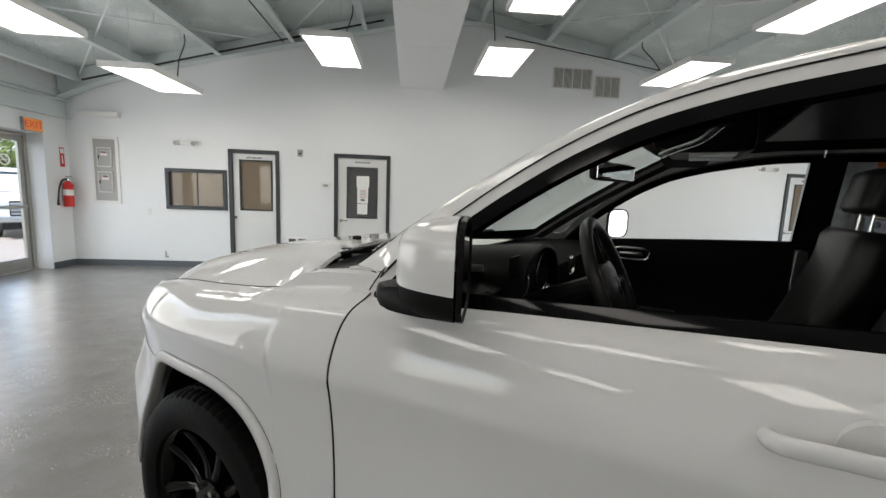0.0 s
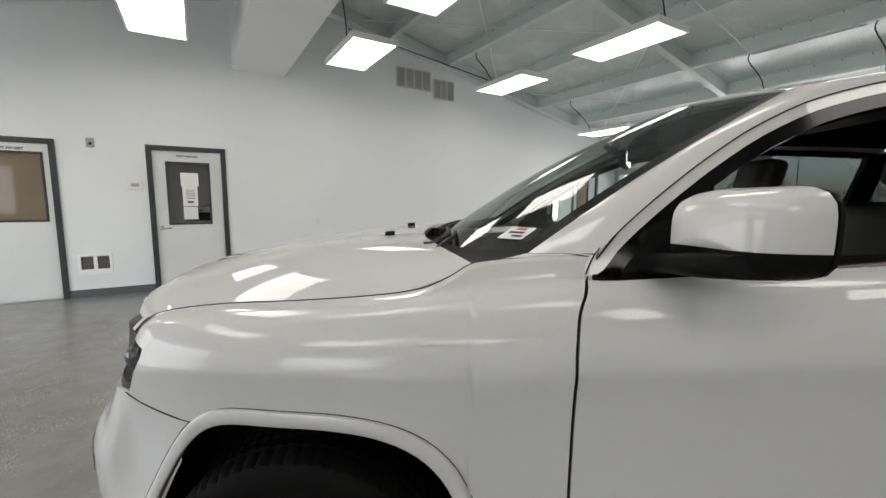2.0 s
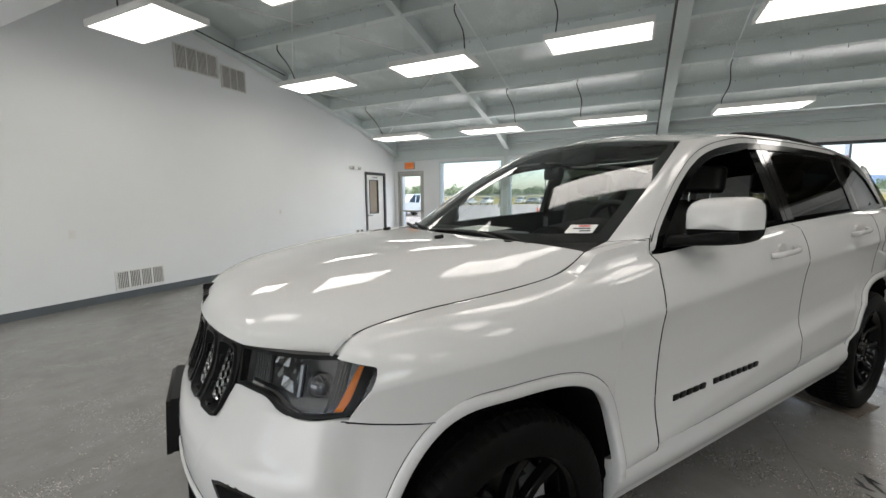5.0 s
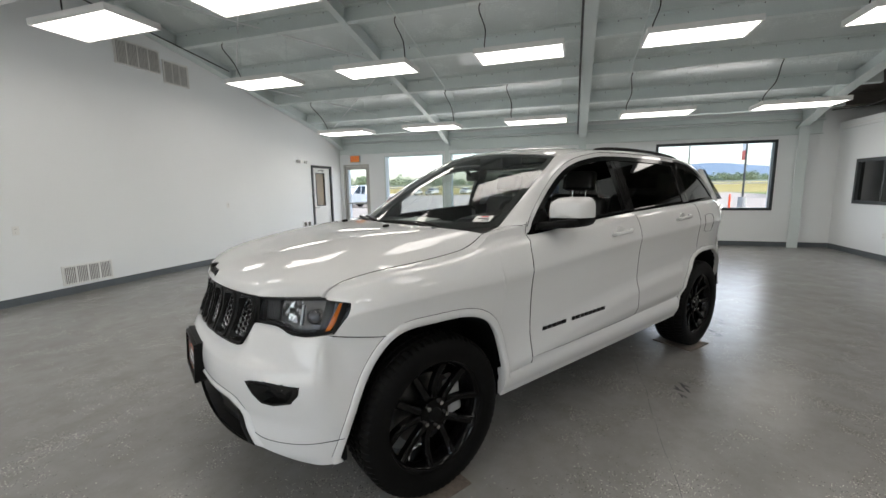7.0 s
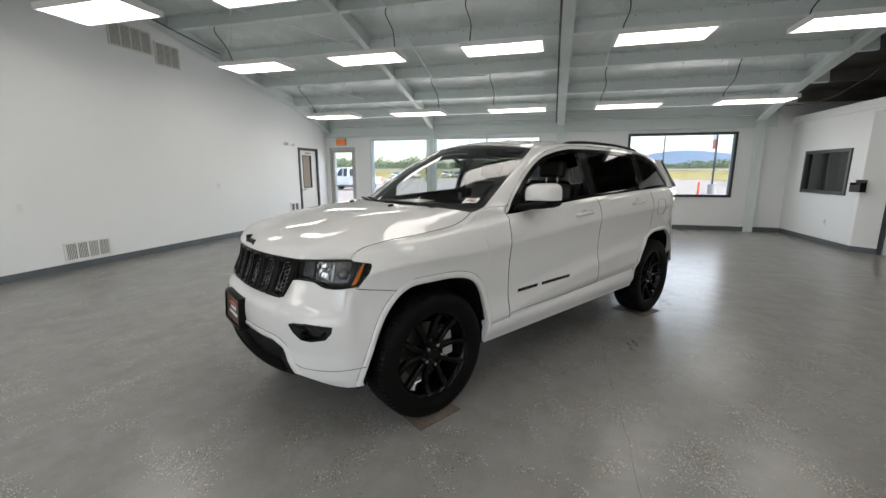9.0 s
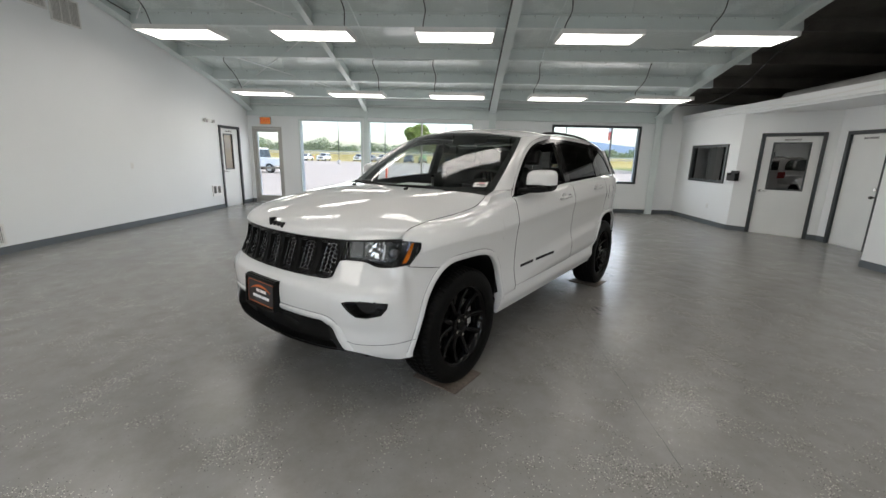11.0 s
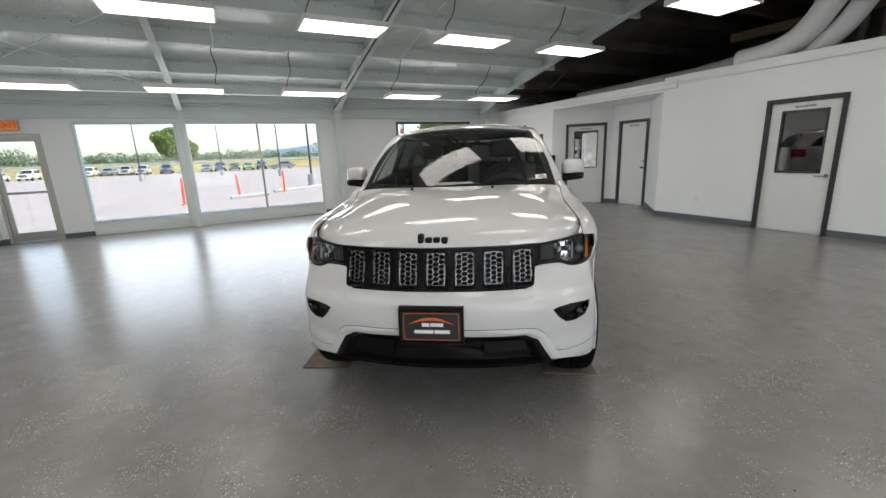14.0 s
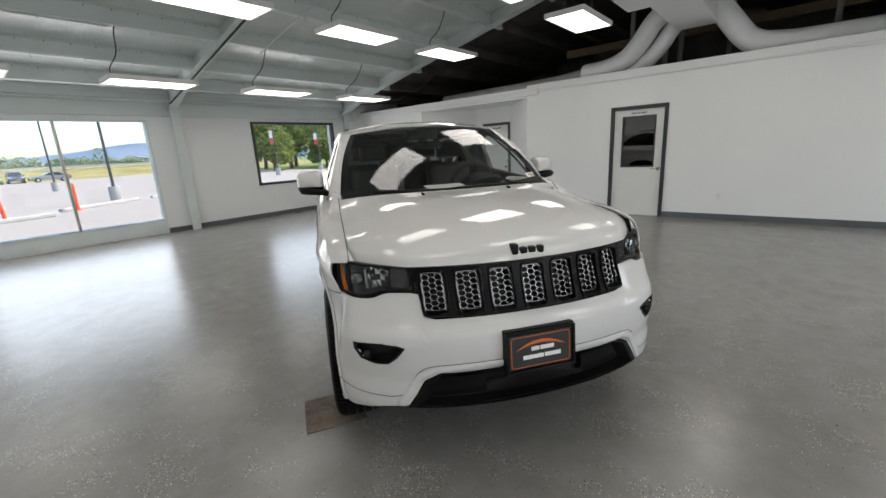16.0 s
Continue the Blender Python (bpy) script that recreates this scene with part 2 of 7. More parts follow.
def finish(ob, smooth):
    me = ob.data
    if smooth:
        me.polygons.foreach_set("use_smooth", [True] * len(me.polygons))
        if smooth != 'all':
            bm = bmesh.new()
            bm.from_mesh(me)
            for e in bm.edges:
                if len(e.link_faces) == 2 and e.calc_face_angle(0) > radians(smooth if smooth is not True else 35):
                    e.smooth = False
            bm.to_mesh(me)
            bm.free()


def part(name, bm, material, parent=None, label="", smooth=False, recalc=True):
    """Links a bmesh as one mesh object, under a thing or a part where one is given."""
    if recalc:
        bmesh.ops.recalc_face_normals(bm, faces=bm.faces)
    me = bpy.data.meshes.new(name)
    bm.to_mesh(me)
    bm.free()
    me.materials.append(material)
    ob = new(name, me)
    finish(ob, smooth)
    if parent:
        ob.parent = parent
    if label:
        ob["label"] = label
    return ob


def thing(name, m, label, category, group=""):
    e = new(name)
    e.empty_display_size = 0.1
    e.matrix_world = m
    return tagged(e, label, category, group)


def struct(name, bm, material, label, category="", smooth=False):
    return tagged(part(name, bm, material, None, "", smooth), label, category or name.split("_")[0], "", "structure")


def text_part(name, body, size, m, material, parent=None, extrude=0.001, bold=0.0):
    """Letters in the built-in font, turned into a mesh, centred."""
    cu = bpy.data.curves.new(name, 'FONT')
    cu.body, cu.size, cu.extrude, cu.align_x, cu.align_y = body, size, extrude, 'CENTER', 'CENTER'
    cu.offset = bold
    tmp = new(name, cu)
    bpy.context.view_layer.update()
    me = bpy.data.meshes.new_from_object(tmp.evaluated_get(bpy.context.evaluated_depsgraph_get()))
    bpy.data.objects.remove(tmp)
    me.name = name
    me.materials.clear()
    me.materials.append(material)
    ob = new(name, me)
    if parent:
        ob.parent = parent
    ob.matrix_basis = m
    return ob

# ---- the building ----
XE, XW, YN, YS = 8.706, -6.12, 8.49, -3.90
RIDGE, ZR, SE, SW = 0.5, 4.80, 0.213, 0.235
T = 0.22


def roof_z(x):
    return ZR - (x - RIDGE) * SE if x > RIDGE else ZR - (RIDGE - x) * SW


def wall_blocks(bm, along, face, out, a0, a1, z0, z1, openings):
    """A wall in rectangles round its openings (a0, a1, z0, z1). along: 'x' or 'y'; face: the inner plane; out: thickness, signed."""
    cuts = sorted({a0, a1, *(v for o in openings for v in o[:2] if a0 < v < a1)})
    for p, q in zip(cuts, cuts[1:]):
        holes = sorted((o[2], o[3]) for o in openings if o[0] <= p + 1e-6 and o[1] >= q - 1e-6)
        z = z0
        for lo, hi in holes + [(z1, z1)]:
            if lo > z + 1e-4:
                if along == 'x':
                    block(bm, p, face, z, q, face + out, lo)
                else:
                    block(bm, face, p, z, face + out, q, lo)
            z = max(z, hi)
    return bm


# openings of the walls
DOORS_N = [(-3.463, -2.587), (-1.623, -0.612), (7.20, 8.175)]
IW = (-4.54, -3.50, 1.04, 1.755)
XD = (7.50, 8.385, 0.0, 2.20)
WIN1, WIN2, EW = (5.12, 6.98, 0.30, 2.42), (1.91, 4.94, 0.30, 2.42), (-2.77, -0.30, 0.83, 2.42)

bm = bmesh.new()
wall_blocks(bm, 'x', YN, T, XW - 0.6, XE + 0.6, 0, 2.75, [(a + 0.05, b - 0.05, 0, 2.09) for a, b in DOORS_N] + [(IW[0] + .04, IW[1] - .04, IW[2] + .04, IW[3] - .04)])
# gable
vs = [(XW - .6, 2.75), (XE + .6, 2.75), (XE + .6, roof_z(XE + .6)), (RIDGE, ZR), (XW - .6, roof_z(XW - .6))]
front = [bm.verts.new((x, YN, z)) for x, z in vs]
back = [bm.verts.new((x, YN + T, z)) for x, z in vs]
bm.faces.new(front)
bm.faces.new(back[::-1])
for i in range(5):
    bm.faces.new((front[i], back[i], back[(i + 1) % 5], front[(i + 1) % 5]))
struct("wall_north", bm, M_WALL, "white painted gable wall with grey door frames", "wall")

bm = wall_blocks(bmesh.new(), 'y', XE, 0.30, YS - 1.6, YN, 0, roof_z(XE) - 0.01, [XD, WIN1, WIN2, EW])
struct("wall_east", bm, M_WALL, "white storefront wall with large windows", "wall")
bm = wall_blocks(bmesh.new(), 'y', XW, -0.36, YS - 1.6, YN, 0, roof_z(XW) - 0.01, [(7.08, 8.03, 0.0, 2.20), WIN1, WIN2, EW])
struct("wall_west", bm, M_WALL, "white storefront wall with glass exit door", "wall")

# office front on the south side, with its recess
ZS = 2.66
D6 = (0.0, 1.03)
JW = (6.535, 8.03, 1.015, 1.91)
P0, P1, P2, P3 = (6.16, YS), (5.06, -5.0), (3.98, -5.0), (2.91, YS)
bm = bmesh.new()
wall_blocks(bm, 'x', YS, -0.12, XW, P3[0], 0, ZS + .12, [(D6[0] + .05, D6[1] - .05, 0, 2.06)])
wall_blocks(bm, 'x', YS, -0.12, P0[0], XE, 0, ZS, [(JW[0] + .04, JW[1] - .04, JW[2] + .04, JW[3] - .04)])
struct("wall_south", bm, M_WALL, "white painted office partition with grey base", "wall")


def slant_wall(bm, p, q, z0, z1, thick, openings):
    """A wall between two floor points; openings are measured along it from p."""
    p, q = Vector((*p, 0)), Vector((*q, 0))
    d = q - p
    n0 = len(bm.verts)
    wall_blocks(bm, 'x', 0, thick, 0, d.length, z0, z1, openings)
    bm.verts.ensure_lookup_table()
    m = Matrix.Translation(p) @ Matrix.Rotation(math.atan2(d.y, d.x), 4, 'Z')
    bmesh.ops.transform(bm, matrix=m, verts=bm.verts[n0:])
    return bm


LEN4 = (Vector(P1) - Vector(P0)).length
D4 = (0.36, 1.40)
D5 = (0.20, 1.06)
bm = bmesh.new()
slant_wall(bm, P0, P1, 0, 2.52, 0.12, [(D4[0] + .05, D4[1] - .05, 0, 2.06)])
slant_wall(bm, P1, P2, 0, 2.52, 0.12, [(D5[0] + .05, D5[1] - .05, 0, 2.06)])
slant_wall(bm, P2, P3, 0, 2.52, 0.12, [])
struct("wall_recess", bm, M_WALL, "white walls of a splayed door recess", "wall")
bm = box(P3[0] - .02, YS - 1.3, 2.52, P0[0] + .05, YS, 2.56)
struct("ceiling_recess", bm, M_WALL, "white soffit over the door recess", "ceiling")
bm = bmesh.new()
block(bm, 2.62, YS - 0.10, 2.56, XE, YS + 0.05, ZS + 0.06, 0.01)
struct("trim_header", bm, M_WALL, "white boxed header trim over the recess", "trim", )
bm = bmesh.new()
block(bm, XW, YS + 0.002, 2.62, 2.62, YS + 0.035, ZS + 0.12, 0.008)
struct("trim_top", bm, M_WALL, "white boxed trim along the partition top", "trim")
# deck over the offices, and added walls that close the loft, shade in their colour
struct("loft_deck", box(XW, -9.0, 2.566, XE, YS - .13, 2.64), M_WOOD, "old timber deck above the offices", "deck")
struct("wall_loft", box(XW - .5, -9.2, 0, XE + .5, -9.0, 5.0), M_DARK, "loft back wall toned dark as unlit", "wall")
struct("wall_back_east", box(XE, -9.0, 0, XE + .3, YS - 1.6, 3.2), M_DARK, "loft end wall toned dark as unlit", "wall")
struct("wall_back_west", box(XW - .36, -9.0, 0, XW, YS - 1.6, 3.3), M_DARK, "loft end wall toned dark as unlit", "wall")

# floor
struct("floor", box(XW - .36, -9.0, -0.2, XE + .3, YN + T, 0), M_FLOOR, "glossy grey epoxy floor with worn specks", "floor")
bm = bmesh.new()
rng = random.Random(5)


def crack(bm, x, y, ang, n, step, w, wob):
    """A thin wandering line on the slab."""
    a, x0, y0 = None, x, y
    for i in range(n):
        s = i * step
        off = wob * (math.sin(s * 5.1) + .6 * math.sin(s * 13.7 + 1)) + rng.uniform(-.4, .4) * wob
        px, py = -math.sin(ang), math.cos(ang)
        x, y = x0 + s * math.cos(ang) + px * off, y0 + s * math.sin(ang) + py * off
        k = w * rng.uniform(.5, 1.5)
        b = [bm.verts.new((x + px * k, y + py * k, 0.0012)), bm.verts.new((x - px * k, y - py * k, 0.0012))]
        if a:
            bm.faces.new((a[0], b[0], b[1], a[1]))
        a = b


crack(bm, -1.6, 1.02, 0, 90, 0.06, 0.0014, .006)
crack(bm, -1.9, 4.9, radians(-20), 26, 0.06, 0.0008, .02)
part("hairline_crack", bm, M_PRINT, bpy.data.objects["floor"], "dark hairline crack")

# roof sheets, light over the showroom; bare, with gloom painted in, over the offices
YD = -3.55
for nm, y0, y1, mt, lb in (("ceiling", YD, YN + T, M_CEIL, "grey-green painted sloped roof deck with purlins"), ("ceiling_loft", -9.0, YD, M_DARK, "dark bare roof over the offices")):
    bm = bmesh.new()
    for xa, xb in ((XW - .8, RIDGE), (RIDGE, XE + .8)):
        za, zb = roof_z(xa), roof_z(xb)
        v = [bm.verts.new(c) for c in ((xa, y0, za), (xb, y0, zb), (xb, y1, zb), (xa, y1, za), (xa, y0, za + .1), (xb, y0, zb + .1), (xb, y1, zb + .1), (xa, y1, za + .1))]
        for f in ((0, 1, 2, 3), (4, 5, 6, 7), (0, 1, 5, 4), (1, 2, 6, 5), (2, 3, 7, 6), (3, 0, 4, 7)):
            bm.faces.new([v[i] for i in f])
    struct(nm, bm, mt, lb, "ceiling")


def purlin(x, y0, y1, name, mt, label):
    """A cold-formed Z purlin under the sheets."""
    s = SE if x > RIDGE else -SW
    z = roof_z(x)
    bm = bmesh.new()
    block(bm, x - .004, y0, z - .235, x + .004, y1, z - .002)
    block(bm, x, y0, z - .235, x + .070, y1, z - .228)
    block(bm, x - .065, y0, z - .012, x, y1, z - .004)
    ang = math.atan(s)
    bmesh.ops.rotate(bm, cent=(x, 0, z), matrix=Matrix.Rotation(ang, 3, 'Y'), verts=bm.verts)
    ob = struct(name, bm, mt, label, "purlin")
    if mt is M_STEEL:
        bm = bmesh.new()
        k = y0 + .2
        while k < y1:
            block(bm, x - .012, k, z - .055, x + .012, k + .010, z - .018)
            k += .31
        part("roof_clips", bm, M_WIRE, ob, "small dark fixing clips")
        strap = box(-.0025, 0, -.30, .0025, .008, -.19)
        first_strap = part("purlin_strap", strap, M_STEEL, ob)
        first_strap.location = (x - .0725, y0 + .4, z)
        k = y0 + 1.02
        while k < y1:
            o = new("purlin_strap", first_strap.data)
            o.parent, o.location = ob, (x - .0725, k, z)
            k += .62
    return ob


PURL = [.95, 2.14, 3.35, 4.56, 5.78, 7.00, 8.02, .05, -1.15, -2.35, -3.55, -4.75, -5.8]
for x in PURL:
    purlin(x, YD, YN, "roof_purlin", M_STEEL, "painted steel roof purlin")
    purlin(x, -9.0, YD, "loft_purlin", M_DARK, "bare roof purlin toned dark as unlit")


def rafter(y, name, mt, label, knee=True, wide=.09):
    """A tapered steel portal frame: rafters that deepen to the knees, with columns."""
    bm = bmesh.new()
    for xa, xb in ((XE - .02, RIDGE), (XW + .02, RIDGE)):
        n = 10
        sgn = 1 if xa > xb else -1
        for web in (True, False):
            prev = None
            for i in range(n + 1):
                f = i / n
                x = xa + (xb - xa) * f
                top = roof_z(x) - .004
                dep = .25 + .17 * max(0, 1 - f * 5) ** 1.5
                if web:
                    cs = [(y - .006, top), (y + .006, top), (y + .006, top - dep), (y - .006, top - dep)]
                else:
                    cs = [(y - wide, top - dep), (y + wide, top - dep), (y + wide, top - dep + .014), (y - wide, top - dep + .014)]
                ring = [bm.verts.new((x, a, b)) for a, b in cs]
                if prev:
                    for k in range(4):
                        bm.faces.new((prev[k], prev[(k + 1) % 4], ring[(k + 1) % 4], ring[k]))
                prev = ring
        block(bm, min(xb, xb + sgn * .4), y - wide, ZR - .36, max(xb, xb + sgn * .4), y + wide, ZR - .35)
        # column with flanges
        if knee:
            xw = xa - sgn * .16
            block(bm, min(xa, xw), y - .006, 0, max(xa, xw), y + .006, roof_z(xa) - .5)
            block(bm, xw - .007, y - wide, 0, xw + .007, y + wide, roof_z(xa) - .40)
    return struct(name, bm, mt, label, "rafter")


for y, wide in ((8.36, .09), (4.97, .055), (1.40, .09), (-3.16, .10)):
    rafter(y, "steel_frame", M_STEEL, "painted tapered steel roof frame", y < 8, wide)

# eave channels over the east and west windows
for xw, s in ((XE, -1), (XW, 1)):
    bm = bmesh.new()
    for z0, z1, d in ((2.50, 2.515, .10), (2.78, 2.80, .12), (2.84, 2.96, .05)):
        block(bm, min(xw, xw + s * d), YD, z0, max(xw, xw + s * d), YN - .005, z1)
    block(bm, min(xw + s * .002, xw + s * .014), YD, 2.515, max(xw + s * .002, xw + s * .014), YN - .005, 2.78)
    struct("eave_channel", bm, M_STEEL, "painted steel eave channel over the windows", "trim")

# diagonal tie rods under the roof
ROOF_AT = lambda x, y, drop: (x, y, roof_z(x) - drop)
for xa, ya, xb, yb in ((7.95, 8.30, 4.85, 5.03), (8.25, 5.03, 5.0, 8.30), (4.75, 5.03, 1.6, 8.30), (4.6, 8.30, 1.4, 5.03), (-5.7, 8.30, -2.6, 5.03), (-5.8, 5.03, -2.7, 8.30), (-2.4, 8.30, .3, 5.03)):
    a, b = ROOF_AT(xa, ya, .13), ROOF_AT(xb, yb, .13)
    tagged(part("tie_rod", rod(bmesh.new(), a, b, .012, 8), M_WALL), "thin painted steel tie rod", "rod", "roof tie rods", "structure")

# baseboards
bm = bmesh.new()
H, TH = .105, .012


def base_run(bm, x0, y0, x1, y1, side):
    """One straight run of base; side: +1 left of the direction."""
    p, q = Vector((x0, y0, 0)), Vector((x1, y1, 0))
    d = q - p
    n0 = len(bm.verts)
    block(bm, 0, 0, 0, d.length, side * TH, H)
    bm.verts.ensure_lookup_table()
    bmesh.ops.transform(bm, matrix=Matrix.Translation(p) @ Matrix.Rotation(math.atan2(d.y, d.x), 4, 'Z'), verts=bm.verts[n0:])


def along(p, q, t):
    v = Vector(p) + (Vector(q) - Vector(p)).normalized() * t
    return v.x, v.y


for a, b in ((XW, DOORS_N[0][0]), (DOORS_N[0][1], DOORS_N[1][0]), (DOORS_N[1][1], DOORS_N[2][0]), (DOORS_N[2][1], XE)):
    base_run(bm, a, YN, b, YN, -1)
for a, b in ((XW, D6[0]), (D6[1], P3[0]), (P0[0], XE)):
    base_run(bm, a, YS, b, YS, 1)
base_run(bm, *P0, *along(P0, P1, D4[0]), -1)
base_run(bm, *along(P0, P1, D4[1]), *P1, -1)
base_run(bm, *P1, *along(P1, P2, D5[0]), -1)
base_run(bm, *P2, *P3, -1)
for a, b in ((YS, 1.91), (6.98, 7.5), (8.385, YN)):
    base_run(bm, XE, a, XE, b, 1)
for a, b in ((YS, 1.91), (6.98, 7.08), (8.03, YN)):
    base_run(bm, XW, a, XW, b, -1)
struct("baseboard", bm, M_BASE, "dark grey vinyl baseboard", "baseboard")


# ---- storefront windows ----
def storefront(name, x, s, y0, y1, z0, z1, mullions, frame_mat, w, label, sill=None):
    """A window in a wall along y, seen from inside; s: +1 where outdoors lies at +x."""
    e = thing(name, Matrix.Translation((x, 0, 0)), label, "window")
    e["kind"] = "structure"
    d0, d1 = (-.03, .10) if s > 0 else (-.10, .03)
    bars = [("window_frame", (y0 - w, z0 - w, y0, z1 + w)), ("window_frame", (y1, z0 - w, y1 + w, z1 + w)), ("window_frame", (y0, z1, y1, z1 + w)), ("window_frame", (y0, z0 - w, y1, z0))]
    for n, (a, b, c, d) in bars:
        part(n, box(d0, a, b, d1, c, d, .006), frame_mat, e)
    if sill:
        part("window_sill", box(-.02 if s > 0 else -.06, y0 - w, sill, .06 if s > 0 else .02, y1 + w, z0 - w - .003, .006), frame_mat, e)
    ys = [y0, *mullions, y1]
    for m in mullions:
        part("mullion", box(d0 + .01, m - .022, z0, d1 - .01, m + .022, z1, .005), M_ALU, e)
    for a, b in zip(ys, ys[1:]):
        p = part("pane", box(.02 * s, a, z0, .026 * s, b, z1), M_GLASS, e)
        p.visible_shadow = False
    return e


# the west windows are unseen and mirror the east ones
for xw, s, tag in ((XE, 1, "east"), (XW, -1, "west")):
    storefront("window_1" if s > 0 else "window_4", xw, s, 5.16, 6.94, .30, 2.38, [], M_STEEL, .04, "large clear storefront window in a painted frame", .03)
    storefront("window_2" if s > 0 else "window_5", xw, s, 1.95, 4.90, .30, 2.38, [3.39], M_STEEL, .04, "large clear storefront window with a slim mullion", .03)
    storefront("window_3" if s > 0 else "window_6", xw, s, -2.71, -.36, .89, 2.36, [], M_TRIM, .06, "clear window in a dark grey frame")


def glass_door(name, x, s, y0, y1, h, label):
    """A storefront exit door: metal frame, glazed leaf with a push bar."""
    e = thing(name, Matrix.Translation((x, 0, 0)), label, "door")
    e["kind"] = "structure"
    for a, b in ((y0, y0 + .05), (y1 - .05, y1)):
        part("door_frame", box(-.05, a, 0, .05, b, h, .004), M_ALU, e)
    part("door_frame", box(-.05, y0 + .05, h - .05, .05, y1 - .05, h, .004), M_ALU, e)
    leaf = part("leaf", box(-.022, y0 + .055, .02, .022, y0 + .13, h - .055, .004), M_ALU, e)
    for a, b, c, d in ((y1 - .13, .02, y1 - .055, h - .055), (y0 + .13, .02, y1 - .13, .20), (y0 + .13, h - .15, y1 - .13, h - .055)):
        part("rail", box(-.022, a, b, .022, c, d, .004), M_ALU, leaf)
    part("push_bar", box(-.03 - s * .05, y0 + .1, 1.0, .03 - s * .05, y1 - .1, 1.05, .01), M_ALU, leaf)
    p = part("pane", box(-.004, y0 + .13, .20, .004, y1 - .13, h - .15), M_GLASS, leaf)
    p.visible_shadow = False
    part("threshold", box(-.09, y0, 0, .09, y1, .015), M_ALU, e)
    return e


glass_door("door_1", XE + .06, 1, 7.50, 8.385, 2.20, "glazed aluminium exit door with push bar")
glass_door("door_2", XW - .30, -1, 7.08, 8.03, 2.20, "glazed aluminium exit door with push bar")


# ---- interior doors and windows ----
def office_door(name, m, w, h, label, glass, pane_mat, handle, back, words=True, knob=False, sheet=False, hinge_side=1):
    """A white door in a dark grey frame, at the pose m: x along the wall, y out of the room, z up. glass: (x0, x1, z0, z1)."""
    e = thing(name, m, label, "door")
    e["kind"] = "structure"
    f = .065
    for a, b in ((0, f), (w - f, w)):
        part("door_frame", box(a, -.028, 0, b, .10, h, .006), M_TRIM, e)
    part("door_frame", box(f, -.028, h - f, w - f, .10, h, .006), M_TRIM, e)
    leaf = thing_leaf(e, f + .003, w - f - .003, h - f - .004, glass)
    if glass:
        x0, x1, z0, z1 = glass
        g = .028
        for a, b, c, d in ((x0 - g, z0 - g, x0, z1 + g), (x1, z0 - g, x1 + g, z1 + g), (x0, z1, x1, z1 + g), (x0, z0 - g, x1, z0)):
            part("glazing_bead", box(a, .008, b, c, .064, d, .004), M_TRIM, leaf)
        part("pane", box(x0, .036, z0, x1, .042, z1), pane_mat, leaf)
    hx = handle[0]
    if knob:
        part("door_knob", rod(rod(bmesh.new(), (hx, .02, handle[1]), (hx, -.045, handle[1]), .012), (hx, -.03, handle[1]), (hx, -.065, handle[1]), .028, 16, .022), M_CHROME if sheet else M_DARKMETAL, leaf, smooth=True)
    else:
        lv = rod(rod(bmesh.new(), (hx, .02, handle[1]), (hx, -.05, handle[1]), .011), (hx, .019, handle[1]), (hx, .008, handle[1]), .03, 18)
        rod(lv, (hx, -.045, handle[1]), (hx + hinge_side * .12, -.045, handle[1]), .010)
        part("lever_handle", lv, M_CHROME, leaf, smooth=True)
    if words:
        text_part("lettering", "NOT AN EXIT", .043, Matrix.Translation((w / 2, .017, h - f - .075)) @ Matrix.Rotation(radians(90), 4, 'X'), M_PRINT, leaf, bold=.0020)
    part("threshold", box(f, .0, 0, w - f, .10, .008), M_ALU, e)
    # added panels box in the doorway, room shade in their colour
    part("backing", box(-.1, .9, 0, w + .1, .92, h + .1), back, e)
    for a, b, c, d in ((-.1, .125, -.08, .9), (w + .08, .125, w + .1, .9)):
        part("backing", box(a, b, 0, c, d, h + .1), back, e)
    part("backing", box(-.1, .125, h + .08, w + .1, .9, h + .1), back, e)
    return e, leaf


def thing_leaf(e, a, b, top, glass):
    bm = bmesh.new()
    if glass:
        wall_blocks(bm, 'x', .018, .044, a, b, .012, top, [glass])
    else:
        block(bm, a, .018, .012, b, .062, top, .003)
    return part("leaf", bm, M_DOOR, e)


NORTH = lambda x: Matrix.Translation((x, YN, 0))
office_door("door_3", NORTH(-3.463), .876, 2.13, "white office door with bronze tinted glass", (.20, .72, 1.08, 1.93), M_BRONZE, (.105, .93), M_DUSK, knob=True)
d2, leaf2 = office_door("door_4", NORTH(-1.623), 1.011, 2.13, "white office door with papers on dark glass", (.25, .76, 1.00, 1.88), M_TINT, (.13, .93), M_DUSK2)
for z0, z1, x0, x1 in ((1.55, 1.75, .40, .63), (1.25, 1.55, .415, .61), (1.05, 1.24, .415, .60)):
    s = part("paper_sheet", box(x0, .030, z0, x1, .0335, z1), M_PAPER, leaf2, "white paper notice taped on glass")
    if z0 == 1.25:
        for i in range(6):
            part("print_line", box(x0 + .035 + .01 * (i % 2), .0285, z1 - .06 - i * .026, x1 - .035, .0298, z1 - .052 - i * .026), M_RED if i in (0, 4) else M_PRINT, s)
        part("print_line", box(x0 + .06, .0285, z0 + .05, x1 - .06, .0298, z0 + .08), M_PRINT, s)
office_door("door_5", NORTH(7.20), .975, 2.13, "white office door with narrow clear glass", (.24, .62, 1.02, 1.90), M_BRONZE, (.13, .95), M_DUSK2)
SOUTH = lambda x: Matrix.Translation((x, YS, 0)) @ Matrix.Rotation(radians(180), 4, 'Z')
